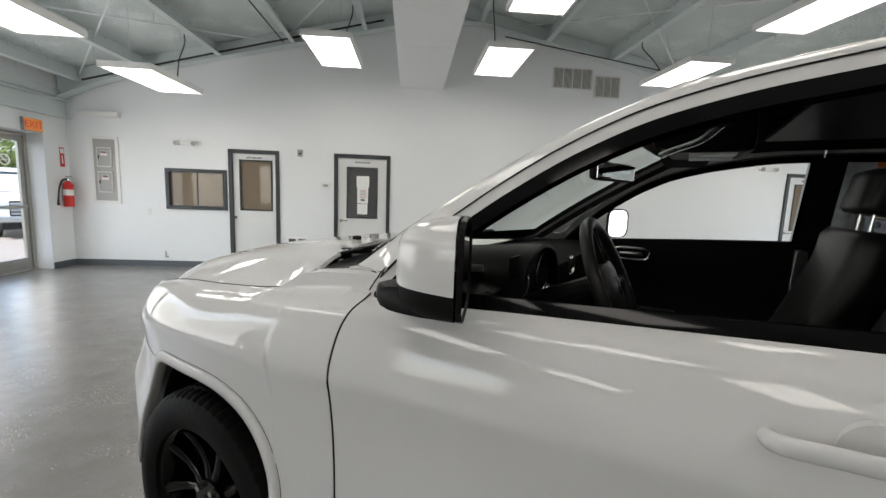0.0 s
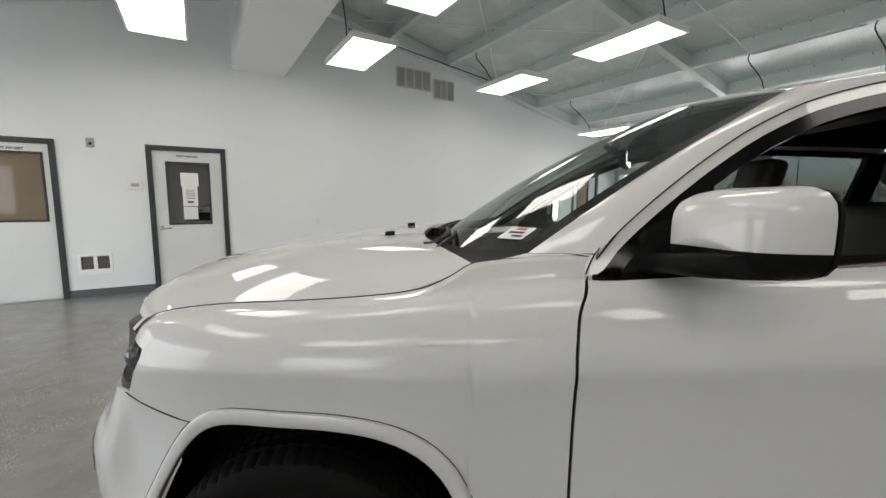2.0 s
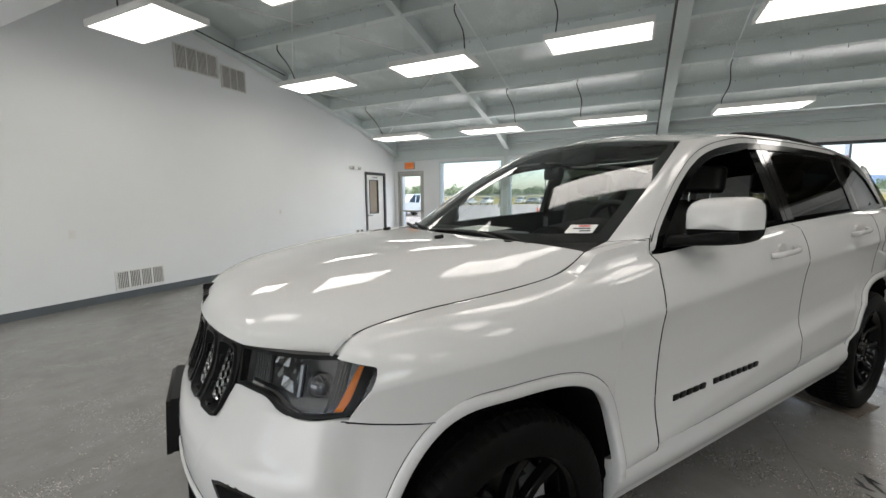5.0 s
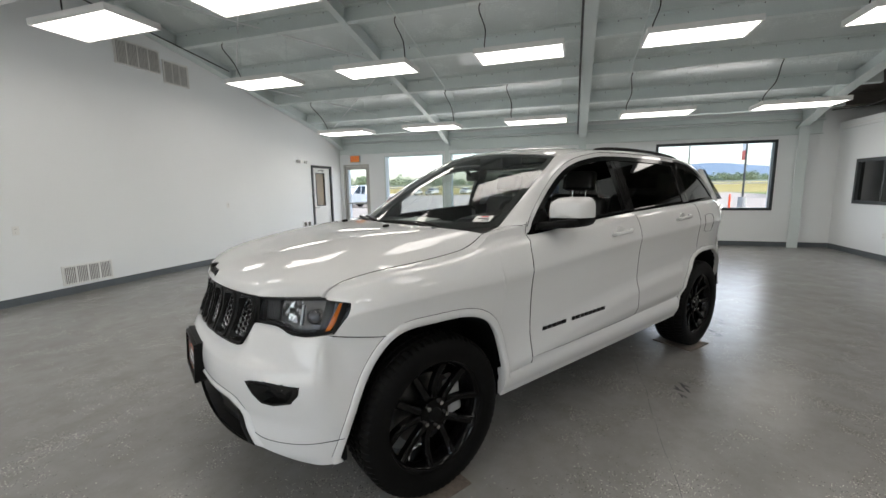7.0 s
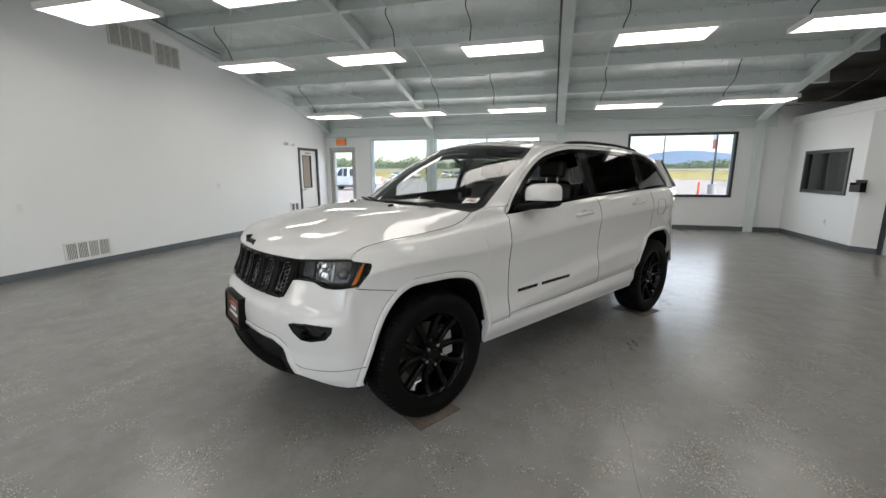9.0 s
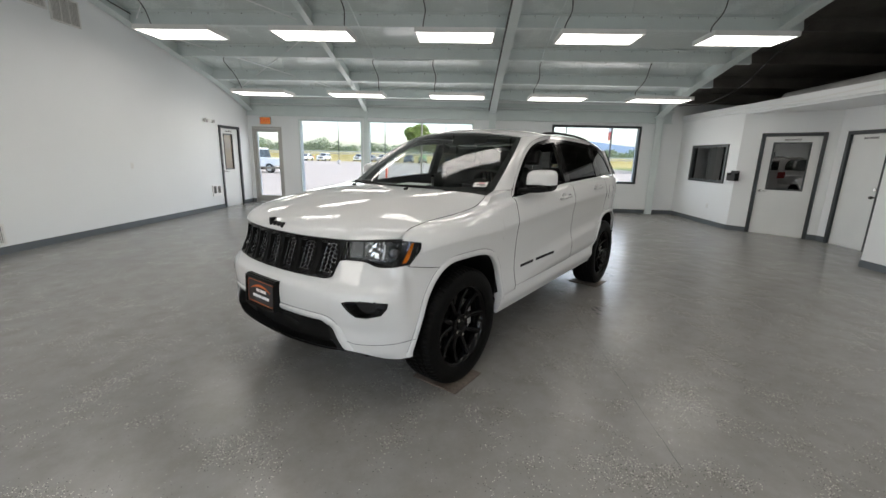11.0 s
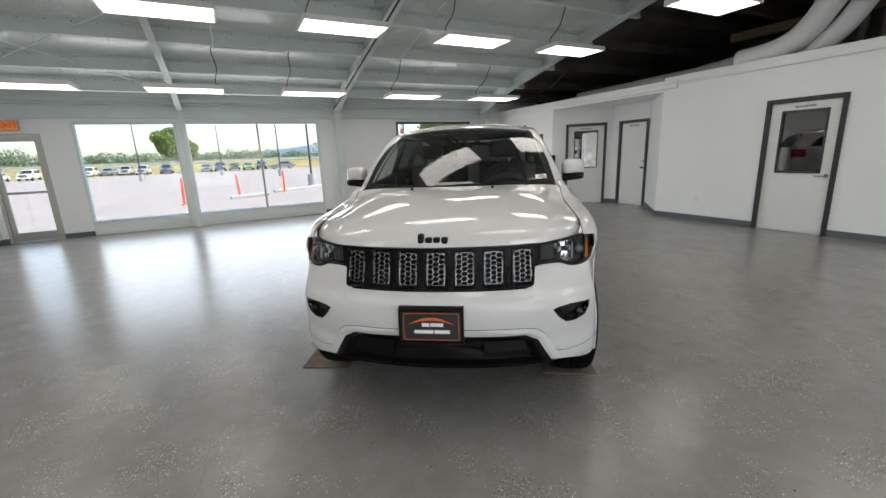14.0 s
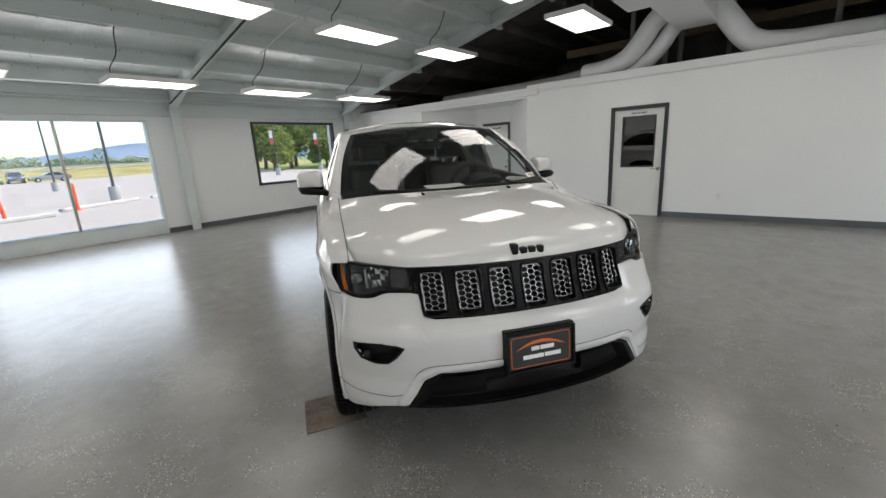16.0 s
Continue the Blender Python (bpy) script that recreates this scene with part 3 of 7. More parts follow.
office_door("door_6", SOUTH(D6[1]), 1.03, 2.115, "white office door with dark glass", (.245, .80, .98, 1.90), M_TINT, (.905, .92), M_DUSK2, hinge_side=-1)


def slant_pose(p, q, t):
    d = Vector(q) - Vector(p)
    x, y = along(p, q, t)
    return Matrix.Translation((x, y, 0)) @ Matrix.Rotation(math.atan2(d.y, d.x), 4, 'Z')


office_door("door_7", slant_pose(P0, P1, D4[0]), D4[1] - D4[0], 2.115, "white office door with dark glass in the recess", (.24, .80, .98, 1.90), M_TINT, (.13, .92), M_DUSK2)
d8, leaf8 = office_door("door_8", slant_pose(P1, P2, D5[0]), D5[1] - D5[0], 2.115, "plain white metal door in the recess", None, M_TINT, (.74, .95), M_DUSK2, knob=True)
part("deadbolt", rod(bmesh.new(), (.74, .02, 1.09), (.74, -.012, 1.09), .028, 18), M_CHROME, leaf8)


def office_window(name, m, w, z0, z1, pane, back, label):
    e = thing(name, m, label, "window")
    e["kind"] = "structure"
    f = .065
    for a, b, c, d in ((0, z0, f, z1), (w - f, z0, w, z1), (f, z1 - f, w - f, z1), (f, z0, w - f, z0 + f)):
        part("window_frame", box(a, -.028, b, c, .09, d, .006), M_TRIM, e)
    part("pane", box(f, .03, z0 + f, w - f, .036, z1 - f), pane, e)
    part("mullion", box(w * .5 - .012, .028, z0 + f, w * .5 + .012, .05, z1 - f), M_TRIM, e)
    # added panels behind the pane, coloured as dark as an unlit room
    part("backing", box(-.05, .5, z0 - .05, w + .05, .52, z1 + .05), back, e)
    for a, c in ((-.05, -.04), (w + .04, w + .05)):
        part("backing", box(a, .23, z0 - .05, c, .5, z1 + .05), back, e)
    return e


office_window("window_7", NORTH(IW[0]), IW[1] - IW[0], IW[2], IW[3], M_BRONZE, M_DUSK, "bronze tinted office window in a dark frame")
office_window("window_8", SOUTH(JW[1]), JW[1] - JW[0], JW[2], JW[3], M_TINT, M_DUSK2, "dark tinted office window in a grey frame")


# ---- ceiling lamps ----
def bend(pts, n=6):
    """A smooth run through points."""
    P = [Vector(p) for p in pts]
    P = [P[0] * 2 - P[1]] + P + [P[-1] * 2 - P[-2]]
    out = []
    for i in range(1, len(P) - 2):
        for k in range(n):
            t = k / n
            a, b, c, d = P[i - 1:i + 3]
            out.append(.5 * ((2 * b) + (c - a) * t + (2 * a - 5 * b + 4 * c - d) * t * t + (3 * b - a - 3 * c + d) * t ** 3))
    return out + [P[-2]]


def ceiling_light(x, y, z):
    """A hung flat troffer: housing with a bevelled rim, glowing diffuser, wires to the roof."""
    e = thing("ceiling_light", Matrix.Translation((x, y, z)), "white flat LED panel hung on thin wires", "lamp", "ceiling panel lights")
    bm = bmesh.new()
    for a, b, c, d in ((-.31, -.62, -.285, .62), (.285, -.62, .31, .62), (-.285, -.62, .285, -.595), (-.285, .595, .285, .62)):
        block(bm, a, b, 0, c, d, .065)
    block(bm, -.31, -.62, .0655, .31, .62, .072)
    part("housing", bm, M_WHITEP, e)
    part("diffuser", box(-.2845, -.5945, .006, .2845, .5945, .010), M_PANEL, e)
    up = roof_z(x) - z + .01
    for k in (-.5, .5):
        part("hanger", rod(bmesh.new(), (0, k, .06), (0, k, up), .0035, 6), M_STEEL, e)
    k = -.52 if abs(y - 4.65) < .1 else .50
    px = min(PURL, key=lambda q: abs(q - (x - .35 if x > 0 else x + .35))) - x
    top = roof_z(x + px) - .23 - z
    part("cable", tube(bend([(0, k, .062), (.04 * px, k + .02, .2 * top + .06), (.5 * px, k - .03, .55 * top), (.95 * px, k + .02, .85 * top), (px, k, top)], 4), .0085, 6), M_WIRE, e)
    return e


ROWS_L = [(6.42, 2.785), (3.73, 3.33), (1.01, 3.34), (-1.32, 3.33), (-3.68, 2.82)]
YL = [6.86, 4.65, 2.36, .12, -2.12]
for x, z in ROWS_L:
    for y in YL:
        ceiling_light(x, y, z)

# ---- the main air duct and its branches ----
duct = thing("air_duct", Matrix.Translation((0, 0, 0)), "white sheet metal air duct under the ridge", "duct")
for y0, y1 in ((8.486, 6.4), (6.396, 4.2), (4.196, 2.0), (1.996, -.2), (-.204, -2.2)):
    bm = box(-.457, y1, 3.34, .303, y0, 3.86, .004)
    part("duct_section", bm, M_WALL, duct)
part("duct_end", box(-.62, -4.1, 3.34, .0, -2.204, 3.95, .01), M_WALL, duct)


for pts, r_ in (([(-.1, -3.70, 3.72), (.20, -3.95, 3.66), (.42, -4.1, 3.54), (.66, -4.2, 3.26), (.90, -4.25, 3.05), (1.25, -4.25, 2.92), (1.75, -4.3, 2.89)], .18), ([(-.1, -4.0, 3.55), (.12, -4.25, 3.42), (.33, -4.35, 3.17), (.60, -4.4, 2.93), (.85, -4.5, 2.84)], .15), ([(-.45, -3.9, 3.72), (-.68, -4.1, 3.50), (-.99, -4.2, 3.09), (-1.20, -4.25, 2.95), (-1.44, -4.3, 2.91), (-2.07, -4.4, 2.89), (-5.0, -4.6, 2.93)], .185)):
    part("round_duct", tube(bend(pts), r_, 18), M_WALL, duct, "white wrapped round duct", smooth=True)
M_WRAP = mat("grey_duct_wrap", (0.33, 0.33, 0.32), 0.6, vary=0.2, scale=4, bump=0.4, fine=25)
part("wrapped_run", tube(bend([(1.70, -4.3, 2.88), (2.4, -4.25, 2.80), (3.6, -4.25, 2.78), (5.6, -4.3, 2.76)]), .13, 16), M_WRAP, duct, "grey wrapped duct lying over the header", smooth=True)

# ---- fittings on the walls ----
def wall_thing(name, m, label, category, group=""):
    return thing(name, m, label, category, group)


def vent(name, m, w, h, cols, frame_mat, label):
    """A register: frame, core coloured dark for shade, upright slats in bays. Local x along the wall, y out of the
    room.
    """
    e = wall_thing(name, m, label, "vent")
    part("core", box(.02, -.006, .02, w - .02, -.002, h - .02), M_VENTDARK, e)
    f = .025
    for a, b, c, d in ((0, 0, f, h), (w - f, 0, w, h), (f, h - f, w - f, h), (f, 0, w - f, f)):
        part("vent_frame", box(a, -.018, b, c, 0, d, .003), frame_mat, e)
    bw = (w - 2 * f) / cols
    for k in range(1, cols):
        part("vent_bar", box(f + k * bw - .008, -.016, f, f + k * bw + .008, -.002, h - f, .002), frame_mat, e)
    n = max(4, int((w - 2 * f) / .022))
    for k in range(n):
        x = f + (k + .5) * (w - 2 * f) / n
        part("slat", box(x - .004, -.014, f, x + .004, -.006, h - f), frame_mat, e)
    return e


vent("wall_vent", NORTH(2.31) @ Matrix.Translation((0, 0, 3.48)), .755, .385, 4, M_VENT, "cream louvred air grille high on the wall")
vent("wall_vent", NORTH(3.11) @ Matrix.Translation((0, 0, 3.36)), .50, .395, 3, M_VENT, "small cream louvred air grille high on the wall")
vent("floor_vent", NORTH(1.20) @ Matrix.Translation((0, 0, .135)), .67, .285, 4, M_WHITEP, "white louvred return grille above the baseboard")


def square_vent(m, label):
    """A white plate with two openings, flat sheets coloured dark for their shade."""
    e = wall_thing("floor_vent", m, label, "vent")
    bm = wall_blocks(bmesh.new(), 'x', 0, -.026, 0, .37, 0, .28, [(.03, .165, .07, .25), (.205, .34, .07, .25)])
    part("cover", bm, M_GLOSSW, e)
    for a in (.03, .205):
        part("opening", box(a, -.004, .07, a + .135, -.002, .25), M_VENTDARK, e)
        for k in range(5):
            part("slat", box(a, -.010, .09 + k * .034, a + .135, -.005, .093 + k * .034), M_VENTDARK, e)
    return e


square_vent(NORTH(-2.47) @ Matrix.Translation((0, 0, .315)), "white wall vent with two dark openings")
square_vent(NORTH(6.70) @ Matrix.Translation((0, 0, .34)), "white wall vent with two dark openings")

# breaker panel
e = wall_thing("breaker_panel", NORTH(-5.71) @ Matrix.Translation((0, 0, 1.13)), "grey electric breaker panel in a white frame", "panel")
part("frame", wall_blocks(bmesh.new(), 'x', 0, -.02, -.03, .42, -.03, 1.12, [(.01, .37, .02, 1.07)]), M_WHITEP, e)
part("cabinet", box(.01, -.012, .02, .37, -.001, 1.07), M_GREYBOX, e)
for z0, z1 in ((.16, .52), (.60, .93)):
    d = part("panel_door", box(.07, -.034, z0, .31, -.0125, z1, .006), M_VENT, e)
    part("door_face", box(.085, -.037, z0 + .015, .295, -.0342, z1 - .015, .001), M_GREYBOX, d)
    part("latch", box(.095, -.043, (z0 + z1) / 2 - .03, .115, -.0372, (z0 + z1) / 2 + .03, .002), M_BLACK, d)
    lb = part("warning_label", box(.14, -.0388, z1 - .14, .25, -.0372, z1 - .06), M_PAPER, d)
    part("label_band", box(.145, -.0400, z1 - .095, .245, -.0389, z1 - .068), M_PRINT, lb)
    part("label_band", box(.145, -.0400, z1 - .115, .245, -.0389, z1 - .108), M_RED, lb)

tagged(part("wall_cover", box(-5.86, YN - .10, 2.56, -5.22, YN, 2.65, .012), M_WHITEP), "long white plastic cover high on the wall", "cover")


def emergency_light(x):
    e = wall_thing("emergency_light", NORTH(x) @ Matrix.Translation((0, 0, 2.20)), "white twin-head emergency light", "lamp")
    part("body", box(-.11, -.06, -.04, .11, 0, .04, .012), M_WHITEP, e)
    for s in (-1, 1):
        h = part("lamp_head", rod(bmesh.new(), (s * .13, -.02, .0), (s * .15, -.10, -.015), .036, 18, .046), M_WHITEP, e, smooth=40)
        part("lens", rod(bmesh.new(), (s * .1502, -.1008, -.0152), (s * .151, -.104, -.0158), .040, 18), M_GREYBOX, h)
    return e


emergency_light(-4.15)
emergency_light(6.74)

e = wall_thing("thermostat", NORTH(-1.77) @ Matrix.Translation((0, 0, 1.545)), "white wall thermostat with small screen", "thermostat")
part("body", box(-.085, -.03, -.06, .085, 0, .06, .008), M_WHITEP, e)
part("screen", box(-.045, -.0325, -.015, .045, -.0305, .03), M_GREYBOX, e)
e = wall_thing("alarm_strobe", NORTH(-2.224) @ Matrix.Translation((0, 0, 2.11)), "small grey wall sensor plate", "sensor")
part("plate", box(-.045, -.012, -.06, .045, 0, .06, .004), M_GREYBOX, e)
part("eye", rod(bmesh.new(), (0, -.012, -.01), (0, -.03, -.01), .018, 14, .012), M_BLACK, e)


def outlet(m):
    e = wall_thing("wall_outlet", m, "white electric outlet plate", "outlet", "wall outlets")
    part("plate", box(-.036, -.006, -.058, .036, 0, .058, .003), M_WHITEP, e)
    for z in (-.022, .022):
        s = part("socket", box(-.017, -.008, z - .014, .017, -.0062, z + .014, .003), M_WHITEP, e)
        for x in (-.006, .006):
            part("slot", box(x - .001, -.0086, z - .004, x + .001, -.0081, z + .006), M_BLACK, s)
    return e


for x, z in ((-4.84, .975), (.78, .98), (4.26, 1.158)):
    outlet(NORTH(x) @ Matrix.Translation((0, 0, z)))
for x, z in ((2.04, .41), (-.90, .41), (7.02, .45)):
    outlet(SOUTH(x) @ Matrix.Translation((0, 0, z)))
tagged(part("loose_cord", tube(bend([(-4.60, YN - .01, .27), (-4.57, YN - .03, .24), (-4.59, YN - .03, .20), (-4.56, YN - .02, .17), (-4.545, YN - .01, .19)], 4), .006, 6), M_WIRE), "short dark loose cord end on the wall", "cord")


def exit_sign(m, label):
    """A lit exit box with letters cut in its face; local x along the wall, y out of the room."""
    e = wall_thing("exit_sign", m, label, "sign")
    part("housing", box(-.16, -.055, -.10, .16, 0, .10, .008), M_GREYBOX, e)
    part("face", box(-.15, -.0585, -.09, .15, -.0555, .09), M_EXIT, e)
    text_part("lettering", "EXIT", .15, Matrix.Translation((0, -.060, 0)) @ Matrix.Rotation(radians(90), 4, 'X'), M_RED, e)
    return e


exit_sign(Matrix.Translation((XE, 7.94, 2.36)) @ Matrix.Rotation(radians(-90), 4, 'Z'), "orange lit exit sign over a glass door")
exit_sign(Matrix.Translation((XW, 7.815, 2.30)) @ Matrix.Rotation(radians(90), 4, 'Z'), "orange lit exit sign over a glass door")

# fire extinguisher beside the west door, local x out into the room
e = wall_thing("fire_extinguisher", Matrix.Translation((XW, 8.33, 1.03)), "red fire extinguisher hung on the wall", "extinguisher")
cyl = rod(bmesh.new(), (.085, 0, 0), (.085, 0, .38), .07, 28)
rod(cyl, (.085, 0, .38), (.085, 0, .43), .07, 28, .03)
part("cylinder", cyl, M_RED, e, smooth=40)
part("collar", rod(bmesh.new(), (.085, 0, .43), (.085, 0, .47), .025, 16), M_CHROME, e)
part("lever", box(.05, -.015, .475, .16, .015, .49, .004), M_CHROME, e)
part("lever", box(.05, -.015, .505, .15, .015, .515, .004), M_BLACK, e)
part("hose", tube(bend([(.085, -.03, .46), (.10, -.13, .44), (.12, -.22, .32), (.12, -.25, .18), (.12, -.26, .10)], 5), .013, 10), M_WIRE, e, smooth=True)
part("label_band", rod(bmesh.new(), (.085, 0, .19), (.085, 0, .29), .0708, 28), M_PAPER, e, smooth=40)
part("nozzle", rod(bmesh.new(), (.12, -.26, .11), (.12, -.265, .03), .014, 12, .022), M_WIRE, e, smooth=40)
part("bracket", box(0, -.03, .10, .02, .03, .40), M_METAL, e)
e = wall_thing("extinguisher_sign", Matrix.Translation((XW, 8.36, 1.70)), "red and white extinguisher sign", "sign")
part("plate", box(.001, -.045, 0, .004, .045, .32), M_RED, e)
part("sign_band", box(.0042, -.036, .22, .0052, .036, .30), M_PAPER, e)
part("sign_band", box(.0042, -.012, .05, .0052, .012, .19), M_PAPER, e)

# document pocket by the south window
e = wall_thing("wall_pocket", SOUTH(6.30) @ Matrix.Translation((0, 0, 1.10)), "black plastic document pocket on the wall", "holder")
bm = bmesh.new()
block(bm, 0, -.012, 0, .28, 0, .22)
block(bm, .01, -.095, 0, .27, -.085, .13)
block(bm, .01, -.085, 0, .27, -.012, .008)
block(bm, .0, -.095, 0, .01, -.012, .17)
block(bm, .27, -.095, 0, .28, -.012, .17)
part("pocket", bm, M_BLACK, e)

# conduits and hanging wires below the roof
for pts in ([(4.55, 8.30, roof_z(4.5) - .23), (4.55, 5.10, roof_z(4.5) - .23)], [(6.9, 5.0, roof_z(6.9) - .235), (6.9, .2, roof_z(6.9) - .235)], [(-2.4, 8.2, roof_z(-2.4) - .235), (-2.4, 1.5, roof_z(-2.4) - .235)], [(1.35, 8.30, 4.25), (4.1, 8.0, 3.75)], [(5.79, 4.10, roof_z(5.79) - .25), (5.79, 2.95, roof_z(5.79) - .25)], [(5.75, 4.10, roof_z(5.75) - .26), (1.0, 4.10, roof_z(1.0) - .26)], [(5.9, .66, roof_z(5.9) - .26), (3.0, .66, roof_z(3.0) - .26)]):
    tagged(part("conduit", tube(pts, .010, 8), M_WIRE if pts[0][0] < 4 else M_STEEL), "thin cable run under the roof", "cable", "roof cables", "structure")
tagged(part("gable_cable", tube([(-5.6, 8.2, 3.10), (-3.42, 8.2, 3.666), (-2.07, 8.2, 4.01), (-.75, 8.2, min(4.34, roof_z(-.75) - .02))], .016, 8), M_WIRE), "black cable run below the roof near the gable", "cable", "roof cables", "structure")
tagged(part("rafter_cable", tube([(RIDGE + .3, 1.50, roof_z(RIDGE) - .40), (4.6, 1.52, roof_z(4.6) - .41), (8.3, 1.52, roof_z(8.3) - .41)], .016, 8), M_WIRE), "black cable tied along a roof frame", "cable", "roof cables", "structure")
tagged(part("loose_cable", tube(bend([(8.2, -3.45, 2.92), (7.2, -3.6, 2.86), (6.0, -3.6, 3.05), (5.2, -3.5, 3.35), (4.2, -3.4, 3.7)], 6), .009, 6), M_WIRE), "loose black cable under the dark roof", "cable", "roof cables", "structure")
tagged(part("header_cable", tube(bend([(8.4, YS + .058, 2.61), (6.5, YS + .062, 2.63), (4.6, YS + .058, 2.60), (2.7, YS + .062, 2.66), (.5, YS + .045, 2.63), (-3.0, YS + .045, 2.66)], 6), .008, 6), M_WHITEP), "white cable stapled along the header trim", "cable", "roof cables", "structure")
# framing timbers above the offices
M_STUD = mat("grey_weathered_timber", (0.24, 0.225, 0.20), 0.8, vary=0.3, scale=3, stretch=(8, 8, 1))
for x in (.98, .33, .06, -.75, -2.2):
    tagged(part("loft_stud", box(x, -5.05, ZS - .02, x + .08, -4.96, roof_z(x) - .22), M_STUD), "old timber stud in the loft", "stud", "loft studs", "structure")
tagged(part("loft_beam", box(-5.5, -5.93, 3.55, 2.8, -5.79, 3.72), M_WOOD), "old timber beam in the loft", "beam", "", "structure")
tagged(part("loft_beam", box(2.2, -8.5, 3.95, 2.34, -4.0, 4.12), M_WOOD), "old timber beam in the loft", "beam", "", "structure")
r = random.Random(3)
for cx, cy, n in ((.56, .75, 7), (1.9, .15, 6), (2.35, .05, 5)):
    for k in range(n):
        a = r.uniform(.0, 1.0)
        x, y = cx + r.uniform(-.10, .10), cy + r.uniform(-.06, .06)
        L_, w_ = r.uniform(.02, .06), r.uniform(.005, .012)
        bm = bmesh.new()
        bm.faces.new([bm.verts.new((x + u * L_ * math.cos(a) - v * w_ * math.sin(a), y + u * L_ * math.sin(a) + v * w_ * math.cos(a), .0011)) for u, v in ((-1, -.5), (0, -1), (1, -.3), (.7, .8), (-.6, 1))])
        part("scuff_mark", bm, M_WIRE, bpy.data.objects["floor"])
# stickers on the glass of the west door
e = wall_thing("door_sticker", Matrix.Translation((XW - .288, 7.68, 1.75)), "white round sticker with a slanted bar on door glass", "sticker")
part("ring", tube([(0, .078 * math.cos(a * math.pi / 16), .078 * math.sin(a * math.pi / 16)) for a in range(33)], .010, 6), M_PAPER, e, smooth=True)
part("bar", tube([(0, -.055, .055), (0, .055, -.055)], .008, 6), M_PAPER, e)
part("symbol", box(-.003, -.045, -.012, .003, .045, .010, .002), M_PAPER, e)
e = wall_thing("door_notice", Matrix.Translation((XW - .288, 7.52, 1.86)), "white paper notice taped to door glass", "paper")
part("sheet", box(-.002, -.075, -.12, .002, .075, .12), M_PAPER, e)
for k in range(4):
    part("print_line", box(.0022, -.05, .06 - k * .04, .003, .05, .072 - k * .04), M_GREYBOX, e)

# ---- outdoors ----
M_LOT = mat("sunlit_concrete_lot", (0.29, 0.255, 0.23), 0.9, vary=0.12, scale=0.25, bump=0.2, fine=8)
M_GRASS = mat("dry_summer_grass", (0.24, 0.20, 0.07), 0.95, vary=0.35, scale=0.12, fine=2.5)
M_GRASS2 = mat("green_verge", (0.13, 0.17, 0.035), 0.95, vary=0.3, scale=0.2, fine=3)
# brighter copy of the broad leaves, sun and haze put into the colour
M_LEAF3 = leaf_mat("sun_toned_leaves", (0.26, 0.33, 0.10), 0.30, 0.5)
M_LEAF = leaf_mat("broad_leaves", (0.13, 0.18, 0.045), 0.40, 0.7)
M_LEAF2 = leaf_mat("spring_leaves", (0.20, 0.25, 0.065), 0.35, 0.5)
# pale green: the haze of distance is mixed into the leaf colour
M_WOODS = leaf_mat("far_woods", (0.24, 0.29, 0.18), 0.30, 0.06)
# wooded hills made blue: aerial haze painted as base colour
M_HILL = mat("hazy_blue_hill", (0.13, 0.18, 0.25), 1.0, vary=0.08, scale=0.002, fine=0.01)
M_BARK = mat("grey_bark", (0.12, 0.10, 0.08), 0.9, vary=0.3, scale=4)
M_KERB = mat("pale_concrete_kerb", (0.45, 0.44, 0.41), 0.85, vary=0.15, scale=3)
M_POLE = mat("dark_pole_paint", (0.06, 0.06, 0.06), 0.5, vary=0.1)
M_CONC = mat("concrete_footing", (0.38, 0.37, 0.35), 0.9, vary=0.15, scale=3)
M_DGLASS = mat("dark_car_glass", (0.02, 0.025, 0.03), 0.06, vary=0.05, coat=0.5)
GZ = -.15
bm = bmesh.new()
bmesh.ops.create_circle(bm, cap_ends=True, segments=64, radius=4000, matrix=Matrix.Translation((0, 0, GZ - .03)))
struct("ground", bm, M_GRASS2, "green ground that reaches the horizon", "ground")
bm = bmesh.new()
block(bm, -42, -26, GZ - .25, XW - .37, 60, GZ)
block(bm, XE + .31, -26, GZ - .25, 88, 60, GZ)
block(bm, XW - .37, YN + T + .01, GZ - .25, XE + .31, 60, GZ)
block(bm, XW - .37, -26, GZ - .25, XE + .31, -9.25, GZ)
struct("pavement", bm, M_LOT, "sunlit pale concrete parking lot", "pavement")
# bank of dry grass with a road on top
bm = bmesh.new()
prof = [(88, GZ), (97, .05), (104, .7), (108, 1.38), (116, 1.58), (170, 2.2)]
prev = None
for x, z in prof:
    cur = [bm.verts.new((x, y, z)) for y in (-60, -20, 30, 90, 200)]
    if prev:
        for i in range(4):
            bm.faces.new((prev[i], prev[i + 1], cur[i + 1], cur[i]))
    prev = cur
struct("grass_bank", bm, M_GRASS, "dry yellow grass bank beyond the lot", "bank")
struct("road", box(109, -60, 1.38, 115, 200, 1.64), M_KERB, "pale road on the bank", "road")
bm = bmesh.new()
block(bm, 107.4, -60, 1.93, 107.5, 200, 2.23)
for k in range(-14, 50):
    block(bm, 107.4, k * 4, 1.28, 107.5, k * 4 + .12, 1.98)
tagged(part("guard_rail", bm, M_METAL), "pale steel guard rail along the road", "rail", "", "structure")

# blue hills, tinted by painted haze
bm = bmesh.new()
prev = None
